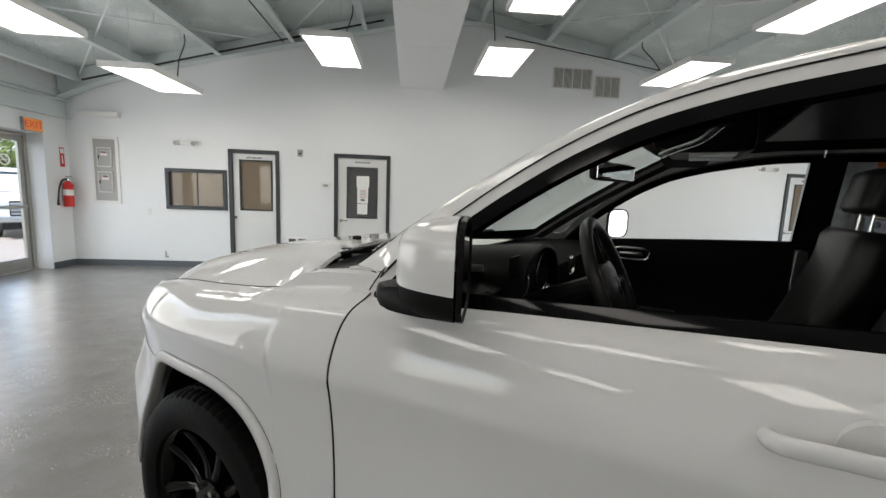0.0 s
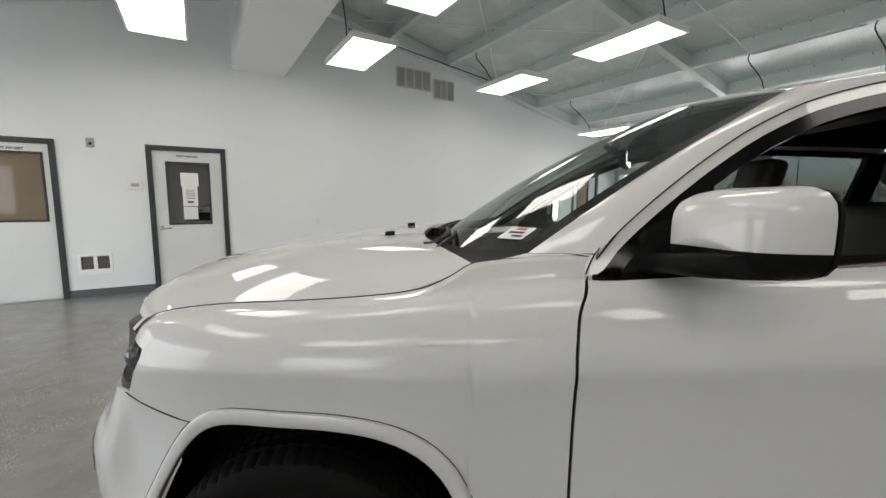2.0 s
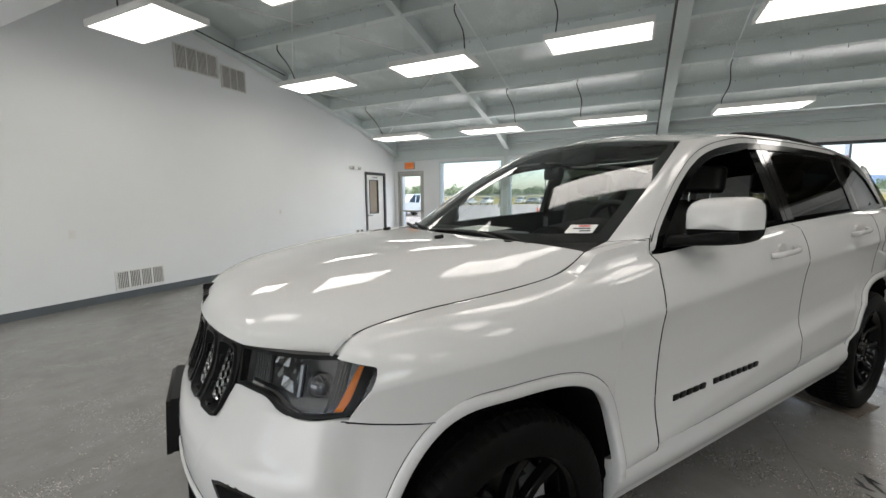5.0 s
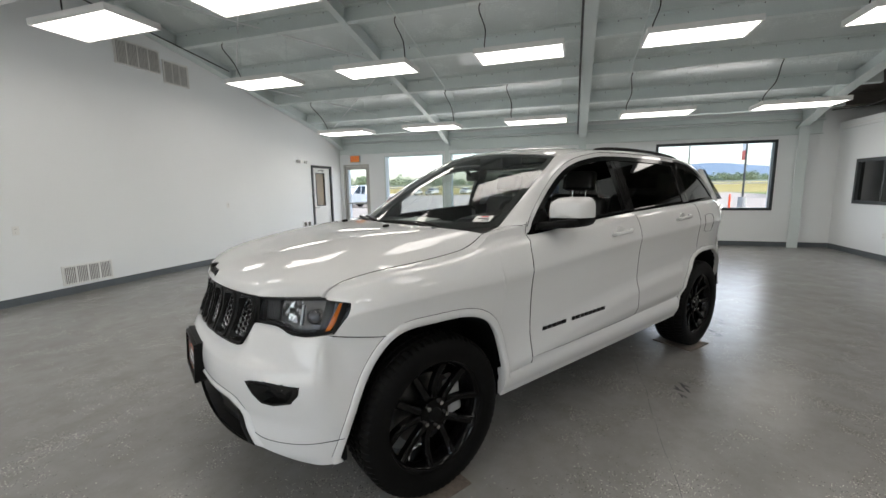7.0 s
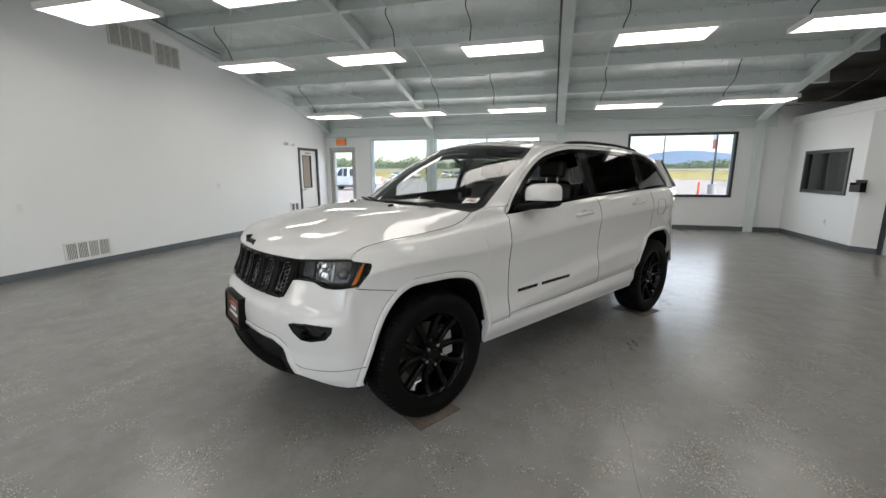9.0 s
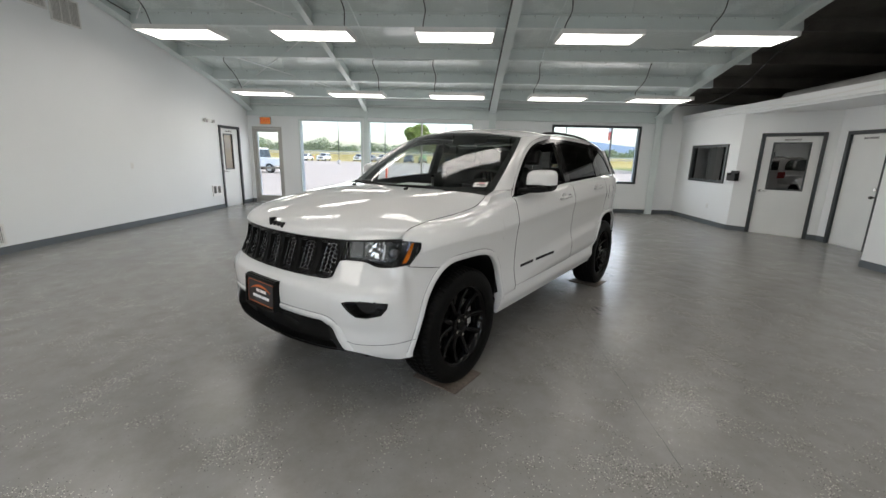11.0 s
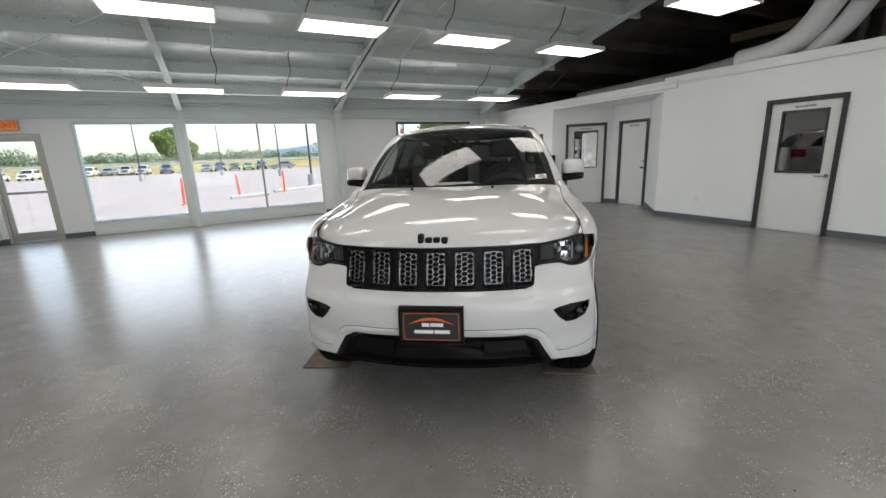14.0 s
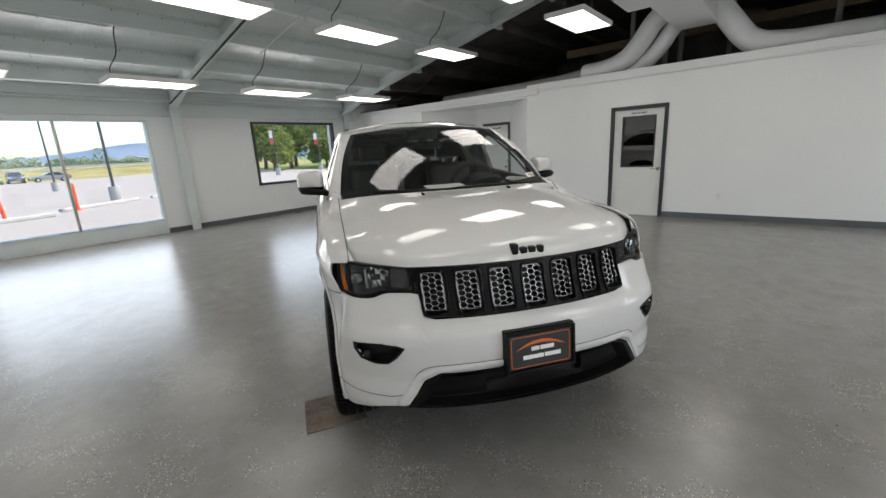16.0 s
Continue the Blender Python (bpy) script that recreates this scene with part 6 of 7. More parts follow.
for a, b, c, d in ((-.163, .080, .163, .094), (-.163, -.094, .163, -.080), (-.163, -.080, -.149, .080), (.149, -.080, .163, .080)):
    block(bm, a, b, -.004, c, d, .014, .003)
part("plate_frame", bm, M_BLACK, plate, smooth=40).matrix_basis = MP
def rounded(hx, hy, r, n=6):
    """A rounded rectangle about the origin as a closed loop."""
    return [(sx * (hx - r) + r * math.cos(a0 + k * math.pi / 2 / n), sy * (hy - r) + r * math.sin(a0 + k * math.pi / 2 / n)) for sx, sy, a0 in ((1, 1, 0), (-1, 1, math.pi / 2), (-1, -1, math.pi), (1, -1, 1.5 * math.pi)) for k in range(n + 1)]


bm = bmesh.new()
o_, i_ = [[bm.verts.new((x, y, .0046)) for x, y in rounded(.140 - k, .070 - k, .014 - k)] for k in (0, .0032)]
for k in range(len(o_)):
    bm.faces.new((o_[k - 1], o_[k], i_[k], i_[k - 1]))
rim = part("plate_border", bm, M_PORANGE, plate)
rim.matrix_basis = MP
bm = bmesh.new()
prev = None
for k in range(25):
    t = k / 24 * 2 - 1
    w = .007 * (1 - t * t) + .0006
    cz = .040 - .030 * t * t
    cur = [bm.verts.new((t * .115, cz + s * w, .0046)) for s in (-1, 1)]
    if prev:
        bm.faces.new((prev[0], prev[1], cur[1], cur[0]))
    prev = cur
arc = part("plate_arc", bm, M_PORANGE, plate)
arc.matrix_basis = MP
for y, words in ((.006, ((-.046, -.008), (-.003, .062))), (-.030, ((-.085, .012), (.017, .094)))):
    for a, b in words:
        bm = box(a, y - .005, .0044, b, y + .013, .0054)
        part("plate_bar", bm, M_PWHITE, plate).matrix_basis = MP

# ---- windscreen, pillars, roof ----
def ws_base(y):
    a = abs(y) / .755
    return Vector((-.265 - .265 * a ** 2.4, y, 1.212 + .026 * a * a))


def ws_top(y):
    a = abs(y) / .755
    return Vector((-1.10 - .10 * a * a, y * .805, 1.694 - .042 * a ** 2.2))


def screen(u, v):
    y = -.755 + 1.51 * u
    p = ws_base(y).lerp(ws_top(y), v)
    bow = .030 * math.sin(math.pi * v) * (1 - .4 * (abs(y) / .755) ** 2)
    wide = .022 * math.copysign(math.sin(math.pi * min(1, v)) * (abs(y) / .755) ** 3, y) if 0 < v < 1 else 0
    return p + Vector((bow * .55, wide, bow * .83))


ws = sheet("windscreen", screen, 30, 20, M_WS, car, flange=0, centre=(-1.5, 0, 1.0), smooth='all')
ws.visible_shadow = False
for v0, v1 in ((-.01, .07), (.95, 1.01)):
    sheet("screen_band", lambda u, v, a=v0, b=v1: Vector(screen(u, a + (b - a) * v)) - Vector((.004, 0, .004)), 30, 3, M_BLACK, ws, flange=0)
for u0, u1 in ((0, .03), (.97, 1)):
    sheet("screen_band", lambda u, v, a=u0, b=u1: Vector(screen(a + (b - a) * u, v)) - Vector((.004, 0, .004)), 3, 20, M_BLACK, ws, flange=0)
st = part("inspection_sticker", grid(lambda u, v: Vector(screen(.962 - .056 * u, .062 + .062 * v)) + Vector((.002, 0, .003)), 3, 3), M_PAPER, ws, "small printed sticker on the glass")
for k in range(3):
    part("sticker_print", grid(lambda u, v, k=k: Vector(screen(.957 - (.022 + .012 * (k % 2)) * u - .004 * k, .070 + .018 * k + .010 * v)) + Vector((.003, 0, .005)), 2, 1), M_RED if k == 2 else M_PRINT, st)


def cowl(u, v):
    y = -.74 + 1.48 * u
    a = abs(y) / .77
    r = Vector((-.22 - .18 * a ** 2.6, y, 1.206 + .004 * a))
    return r.lerp(ws_base(y * 1.0), v) - Vector((0, 0, .012 * math.sin(math.pi * v)))


sheet("cowl", cowl, 40, 6, M_SATINB, car, flange=.01)
# wipers
for pts in ([(-.27, .52, 1.225), (-.31, .30, 1.243), (-.30, .02, 1.243), (-.285, -.12, 1.236)], [(-.24, -.10, 1.222), (-.275, -.30, 1.241), (-.35, -.55, 1.25)]):
    w = part("wiper", tube(bend(pts, 5), .009, 8), M_BLACK, car, "black wiper arm and blade", smooth=50)
    part("blade", tube(bend([(a - .03, b * 1.02 + .06, c + .004) for a, b, c in pts], 5), .007, 6), M_BLACK, w, smooth=50)
    part("pivot", rod(bmesh.new(), (pts[0][0], pts[0][1], 1.205), (pts[0][0], pts[0][1], 1.24), .018, 14), M_BLACK, w)

DOOR_TOP = table([(-3.45, 1.33), (-3.30, 1.45), (-3.15, 1.535), (-2.9, 1.602), (-2.6, 1.632), (-2.3, 1.645), (-1.9, 1.652), (-1.63, 1.648), (-1.40, 1.620), (-1.22, 1.577), (-1.08, 1.515), (-.96, 1.440), (-.86, 1.366), (-.776, 1.297), (-.722, 1.246), (-.690, 1.205), (-.672, 1.196)])


def green_y(x, z):
    """Half-width of the cabin side at a height."""
    base = .842 - .10 * max(0, (-x - 2.6) / .9) ** 1.6
    return base - .36 * max(0, z - BELT(x)) - .10 * max(0, z - BELT(x)) ** 2


def door_line(x, d):
    """A place on the upper door line, moved outwards by d in the side view."""
    s = (DOOR_TOP(x + .01) - DOOR_TOP(x - .01)) / .02
    n = math.hypot(s, 1)
    return x - s / n * d, DOOR_TOP(x) + d / n


ROOF_C = table([(-3.62, 1.60), (-3.45, 1.66), (-3.1, 1.705), (-2.6, 1.745), (-2.0, 1.764), (-1.6, 1.758), (-1.3, 1.735), (-1.10, 1.694)])
ROOF_E = table([(-3.62, 1.53), (-3.4, 1.60), (-3.1, 1.648), (-2.6, 1.688), (-2.0, 1.703), (-1.6, 1.700), (-1.3, 1.672), (-1.20, 1.652)])


def roof(u, v):
    yw = -1 + 2 * u
    a = abs(yw)
    x0 = -1.10 - .10 * a * a
    x = x0 + (-3.62 - x0) * v
    half = .608 + .03 * min(1, v * 6) - .06 * max(0, v - .8) / .2
    z = ROOF_E(x) + (ROOF_C(x) - ROOF_E(x)) * (1 - a ** 2.2)
    return (x, yw * half, z)


rf = sheet("roof", roof, 30, 40, M_PAINT, car, flange=.02, centre=(-2, 0, 1.2))
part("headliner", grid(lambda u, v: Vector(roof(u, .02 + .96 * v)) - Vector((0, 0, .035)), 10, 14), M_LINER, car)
for sd in (1, -1):
    def pillar_outer(t):
        """From the wing's end up to the roof's rail, just outside the door frame."""
        x, z = door_line(-.672 - .66 * t, .037)
        p = Vector((x, green_y(x, z) + .008, z))
        k = max(0, 1 - t / .10)
        return p.lerp(Vector((-.668, .824, 1.248)), k * k)

    def pillar(u, v):
        t = u
        a = Vector(screen(1.0, t)) if t < 1 else Vector(screen(1.0, 1))
        b = pillar_outer(t)
        m = (a + b) / 2 + Vector((.012, .012, .02)) * min(1, .1 + t * 5)
        p = a * (1 - v) ** 2 + m * 2 * v * (1 - v) + b * v * v
        return p
    sheet("windscreen_pillar", pillar, 30, 6, M_PAINT, car, flange=0, side=sd, centre=(-1.3, 0, 1.3))

    def rail(u, v):
        x = -1.20 - 2.38 * u
        a = Vector(roof(1.0, (x + 1.20) / (-3.62 + 1.20)))
        xo, zo = door_line(x - .115 * max(0, 1 - u * 4), .037)
        b = Vector((xo, green_y(xo, zo) + .008, zo))
        m = (a + b) / 2 + Vector((0, .02, .012))
        return a * (1 - v) ** 2 + m * 2 * v * (1 - v) + b * v * v
    sheet("roof_side", rail, 40, 6, M_PAINT, car, flange=.012, side=sd, centre=(-2, 0, 1.2))

    # the wing's end below the pillar
    def wing_end(u, v):
        x = -.40 - .209 * u
        a = Vector((x, .775 + (-.40 - x) * .16, SEAM_Z(x))).lerp(Vector((-.668, .825, 1.248)), u ** 3)
        b = Vector((-.40, .752, 1.206)).lerp(Vector((-.53, .755, 1.238)), u ** .8)
        return a.lerp(b, v) + Vector((0, 0, .001 + .006 * math.sin(math.pi * v) * u * (1 - u)))
    sheet("wing_corner", wing_end, 14, 5, M_PAINT, car, flange=0, side=sd, centre=(-.5, 0, .8), smooth='all')

    # door window frames and glass
    def window(x0, x1, i0=0.0, i1=0.0, out=0.0, low=0.0):
        def f(u, v):
            x = spaced(x0, x1, u)
            zb, zt = BELT(x) + low, max(BELT(x) + low + .002, DOOR_TOP(x) - i1)
            z = zb + (zt - zb) * v
            return (x, green_y(x, z) + out, z)
        return f

    def strip(x0, x1, a, b, out):
        def f(u, v):
            x, z = door_line(spaced(x0, x1, u), a + (b - a) * v)
            return (x, green_y(x, max(z, BELT(x))) + out, z)
        return f
    fdoor = bpy.data.objects["front_door" if sd == 1 else "front_door.001"]
    rdoor = bpy.data.objects["rear_door" if sd == 1 else "rear_door.001"]
    quart = bpy.data.objects["rear_quarter" if sd == 1 else "rear_quarter.001"]
    sheet("upper_frame", strip(-.655, -1.735, .008, .034, .004), 40, 2, M_PAINT, fdoor, flange=.02, side=sd)
    sheet("upper_frame", strip(-1.740, -2.66, .008, .034, .004), 24, 2, M_PAINT, rdoor, flange=.02, side=sd)
    sheet("window_seal", strip(-.672, -1.735, -.022, .009, .006), 40, 2, M_RIM, fdoor, flange=.02, side=sd)
    sheet("window_seal", strip(-1.740, -2.66, -.022, .009, .006), 24, 2, M_RIM, rdoor, flange=.02, side=sd)
    sheet("window_seal", strip(-2.665, -3.43, -.022, .020, .006), 24, 2, M_GLOSSB, quart, flange=.02, side=sd)
    for x0, x1, dr in ((-.692, -1.735, fdoor), (-1.740, -2.66, rdoor), (-2.665, -3.43, quart)):
        def belt(u, v, x0=x0, x1=x1):
            x = spaced(x0, x1, u)
            z = BELT(x) - .012 + .032 * v
            return (x, green_y(x, z) + .010 - .010 * v, z)
        sheet("belt_moulding", belt, 20, 2, M_RIM, dr, flange=.02, side=sd)
    CORNER_TOP = table([(-.733, 1.312), (-.690, 1.262), (-.668, 1.250), (-.64, 1.215)])

    def corner(u, v):
        x = -.616 - .074 * u - .03 * (1 - u)
        top = CORNER_TOP(x)
        z = BELT(x) - .004 + (top - BELT(x) + .004) * v
        return (x, green_y(x, z) + .002, z)
    sheet("door_corner", corner, 8, 6, M_PAINT, fdoor, flange=.01, side=sd)
    # black corner piece that carries the mirror
    sheet("mirror_corner", window(-.692, -.865, out=.003), 12, 8, M_SATINB, fdoor, flange=.02, side=sd)
    if sd == -1:
        g = sheet("door_glass", window(-.845, -1.70, out=-.004), 16, 8, M_CLEAR, fdoor, flange=0, side=sd)
        g.visible_shadow = False
    sheet("rear_door_glass", window(-1.80, -2.60, out=-.002), 16, 8, M_SIDEGLASS, rdoor, flange=0, side=sd)
    sheet("quarter_glass", window(-2.70, -3.42, out=-.002), 16, 8, M_SIDEGLASS, quart, flange=0, side=sd)
    sheet("pillar_cover", window(-1.695, -1.735, out=.003), 3, 8, M_GLOSSB, fdoor, flange=.03, side=sd)
    sheet("pillar_cover", window(-1.740, -1.81, out=.003), 3, 8, M_GLOSSB, rdoor, flange=.03, side=sd)
    sheet("pillar_cover", window(-2.59, -2.66, out=.003), 3, 8, M_GLOSSB, rdoor, flange=.03, side=sd)
    sheet("pillar_cover", window(-2.665, -2.71, out=.003), 3, 8, M_GLOSSB, quart, flange=.03, side=sd)

    # roof rail
    pts = [(-1.62, sd * .60, 1.69), (-1.70, sd * .605, 1.714), (-2.0, sd * .61, 1.728), (-2.5, sd * .61, 1.720), (-2.9, sd * .60, 1.69), (-2.98, sd * .595, 1.655)]
    part("roof_rail", tube(bend(pts, 6), .012, 10), M_SATINB, car, "black roof rail", smooth=60)

    # door mirror
    bm = bmesh.new()
    prev = None
    for y, xf, xb, zl, zh in ((.836, -.755, -.885, 1.205, 1.255), (.855, -.760, -.880, 1.212, 1.258), (.885, -.768, -.880, 1.218, 1.258), (.93, -.770, -.90, 1.222, 1.268), (.985, -.785, -.93, 1.226, 1.276), (1.025, -.82, -.955, 1.232, 1.276)):
        ring = []
        for k in range(20):
            a = 2 * math.pi * k / 20
            g = (abs(math.cos(a)) ** 3.4 + abs(math.sin(a)) ** 3.4) ** (-1 / 3.4)
            ring.append(bm.verts.new(((xf + xb) / 2 + (xf - xb) / 2 * g * math.cos(a), sd * y, (zl + zh) / 2 + (zh - zl) / 2 * g * math.sin(a))))
        if prev:
            for k in range(20):
                bm.faces.new((prev[k], prev[(k + 1) % 20], ring[(k + 1) % 20], ring[k]))
        else:
            bm.faces.new(ring)
        prev = ring
    bm.faces.new(prev)
    mir = part("door_mirror", bm, M_SATINB, car, "white door mirror with black base", smooth=60)

    def shell():
        """The mirror's bowl: rounded box, fuller ahead."""
        nu, nv = 32, 12
        rings = []
        for j in range(nv + 1):
            t = j / nv
            w = (1 - t ** 3.0) ** (1 / 3.0)
            ring = []
            for k in range(nu):
                a = 2 * math.pi * k / nu
                g = (abs(math.cos(a)) ** 4.2 + abs(math.sin(a)) ** 4.2) ** (-1 / 4.2)
                y = .955 + .097 * g * math.cos(a) * (.18 + .82 * w)
                z = 1.312 + .083 * g * math.sin(a) * (.12 + .88 * w) - .008 * t
                xx = -.905 + .122 * t - .42 * (y - .87)
                ring.append((xx, sd * y, z))
            rings.append(ring)
        return rings
    rings = shell()
    for nm, mt in (("mirror_cap", M_PAINT), ("mirror_lower", M_SATINB)):
        bm = bmesh.new()
        vs = [[bm.verts.new((p[0], p[1], (max(1.281, p[2]) if nm == "mirror_cap" else min(1.281, p[2])))) for p in r] for r in rings]
        for a, b in zip(vs, vs[1:]):
            for k in range(32):
                q = (a[k], a[(k + 1) % 32], b[(k + 1) % 32], b[k])
                zc = [v.co.z for v in q]
                if max(zc) - min(zc) > 1e-6 or not all(abs(z - 1.281) < 1e-6 for z in zc):
                    bm.faces.new(q)
        bm.faces.new(vs[-1])
        bmesh.ops.dissolve_degenerate(bm, dist=1e-5, edges=bm.edges)
        part(nm, bm, mt, mir, smooth=50)
    fr = [(x - .004, y, z) for x, y, z in rings[0]]
    bm = bmesh.new()
    c = Vector((sum(p[0] for p in fr) / 32, sum(p[1] for p in fr) / 32, sum(p[2] for p in fr) / 32))
    ra = [bm.verts.new(Vector(p)) for p in fr]
    rm = [bm.verts.new(c + (Vector(p) - c) * .98 + Vector((-.010, 0, 0))) for p in fr]
    rb = [bm.verts.new(c + (Vector(p) - c) * .90 + Vector((-.006, 0, 0))) for p in fr]
    for k in range(32):
        bm.faces.new((ra[k], ra[(k + 1) % 32], rm[(k + 1) % 32], rm[k]))
        bm.faces.new((rm[k], rm[(k + 1) % 32], rb[(k + 1) % 32], rb[k]))
    part("mirror_bezel", bm, M_SATINB, mir)
    bm = bmesh.new()
    bm.faces.new([bm.verts.new(c + (Vector(p) - c) * .905 + Vector((-.007, 0, 0))) for p in fr])
    part("mirror_glass", bm, M_MIRROR, mir)

# lettering on the front doors, as dark plain raised shapes of its size
for sd in (1, -1):
    dr = bpy.data.objects["front_door" if sd == 1 else "front_door.001"]
    x = -.715
    for n in (5, 8):
        for i in range(n):
            z = .667 + .011 * ((-.715 - x) / .60)
            y = side_y(x - .018, z)
            bm = bmesh.new()
            block(bm, x, sd * (y - .005), z - .0105, x - .035, sd * (y + .006), z + .0105, .003)
            for v in bm.verts:
                v.co.x -= .25 * (v.co.z - z)
            part("badge_bar", bm, M_BLACK, dr, "dark plain raised bar of the model badge", smooth=40)
            x -= .0425
        x -= .048

# shut lines: dark gaps between the panels
def gap(pts, parent=None, r=.0018):
    part("shut_line", tube(pts, r, 6), M_BLACK, parent or car, smooth=True)


for sd in (1, -1):
    n = 40
    gap([(-.40 + .876 * k / n, sd * .7722, SEAM_Z(-.40 + .876 * k / n) + .0005) for k in range(n + 1)])
    for x, lo in ((-.6125, .50), (-1.7375, .535), (-2.7175, .93)):
        hi = BELT(x) if x < -1 else 1.205
        lean = (lambda z: LEAN_D(z)) if x > -1 else (lambda z: 0)
        gap([(x - lean(z), sd * (side_y(x - lean(z), z) - .0005), z) for z in (lo + (hi - lo) * k / n for k in range(n + 1))])
    pts = [(x, sd * (green_y(x, z) + .0045), z) for x, z in ((-.648, 1.206), (-.657, 1.226), (-.668, 1.246), (-.680, 1.262))]
    for k in range(n + 1):
        x, z = door_line(-.70 - 1.95 * k / n, .0355)
        pts.append((x, sd * (green_y(x, z) + .0065), z))
    gap(pts)
    gap([Vector((-.668, sd * .8255, 1.2485)).lerp(Vector((-.532, sd * .756, 1.2385)), k / 6) for k in range(7)], None, .0014)
    gap([(.287 + .185 * k / 12, sd * (side_y(.287 + .185 * k / 12, .852 + .029 * k / 12) - .001), .851 + .029 * k / 12) for k in range(13)], None, .0014)
    gap([(-.62 - 1.8 * k / n, sd * (side_y(-.62 - 1.8 * k / n, .54) - .004), .533) for k in range(n + 1)])

# fuel flap on the left rear quarter
flap = []
for k in range(33):
    a = 2 * math.pi * k / 32
    g = (abs(math.cos(a)) ** 5 + abs(math.sin(a)) ** 5) ** (-1 / 5)
    x, z = -2.91 + .095 * g * math.cos(a), 1.125 + .075 * g * math.sin(a)
    flap.append((x, side_y(x, z) + .0002, z))
gap(flap, bpy.data.objects["rear_quarter"], .0018)

# ---- rear ----
def tail(u, v):
    y = -.70 + 1.4 * u
    a = abs(y) / .70
    z = .42 + .88 * v
    x = -3.86 + .12 * a ** 3 + .06 * max(0, z - .9)
    return (x, y * (1 + .10 * (1 - v)) if v < 2 else y, z)


sheet("tailgate", tail, 16, 14, M_PAINT, car, side=1, flange=.01, centre=(-2, 0, .9))
sheet("rear_screen", lambda u, v: (-3.80 + .22 * v, (-.72 + 1.44 * u) * (1 - .14 * v), 1.30 + .30 * v), 10, 8, M_SIDEGLASS, car, flange=0)
part("rear_bumper", grid(lambda u, v: (-3.90 + .16 * abs(2 * u - 1) ** 3, -.74 + 1.48 * u, .42 + .26 * v), 20, 6), M_PAINT, car, smooth=50)
for sd in (1, -1):
    part("tail_lamp", grid(lambda u, v: (-3.52 - .26 * u, sd * (side_y(-3.52 - .26 * u, 1.1) + .006), 1.06 + .19 * v), 8, 4), M_REDLENS, car, smooth=50)
    part("rear_corner", grid(lambda u, v: ((-3.40 + .10 * v) + (-.39 + .12 * v) * u, sd * (green_y(-3.43, 1.30 + .26 * v) + .003 + (.69 * (1 - .13 * v) - green_y(-3.43, 1.30 + .26 * v)) * u ** 2), 1.29 + .31 * v), 8, 8), M_PAINT, car, smooth=50)

# ---- structure that hides the inside ----
part("underbody", box(-3.75, -.58, .27, .55, .58, .40, .03), M_SATINB, car)
part("engine_bay", box(-.42, -.57, .40, .52, .57, .98, .03), M_BLACK, car)
part("bulkhead", box(-.50, -.80, .40, -.44, .80, 1.14, .01), M_BLACK, car)
for sd in (1, -1):
    part("inner_sill", box(-2.40, sd * .58, .37, -.44, sd * .875, .50, .01), M_SATINB, car)

# ---- wheels ----
def lathe(profile, n, wobble=None):
    """Turns a profile of (radius, y) round the axle; wobble(k, j) adds to the radius."""
    bm = bmesh.new()
    rings = []
    for k in range(n):
        a = 2 * math.pi * k / n
        ring = []
        for j, (r, y) in enumerate(profile):
            rr = r + (wobble(k, j) if wobble else 0)
            ring.append(bm.verts.new((rr * math.cos(a), y, rr * math.sin(a))))
        rings.append(ring)
    for k in range(n):
        a, b = rings[k], rings[(k + 1) % n]
        for j in range(len(profile) - 1):
            bm.faces.new((a[j], a[j + 1], b[j + 1], b[j]))
    return bm


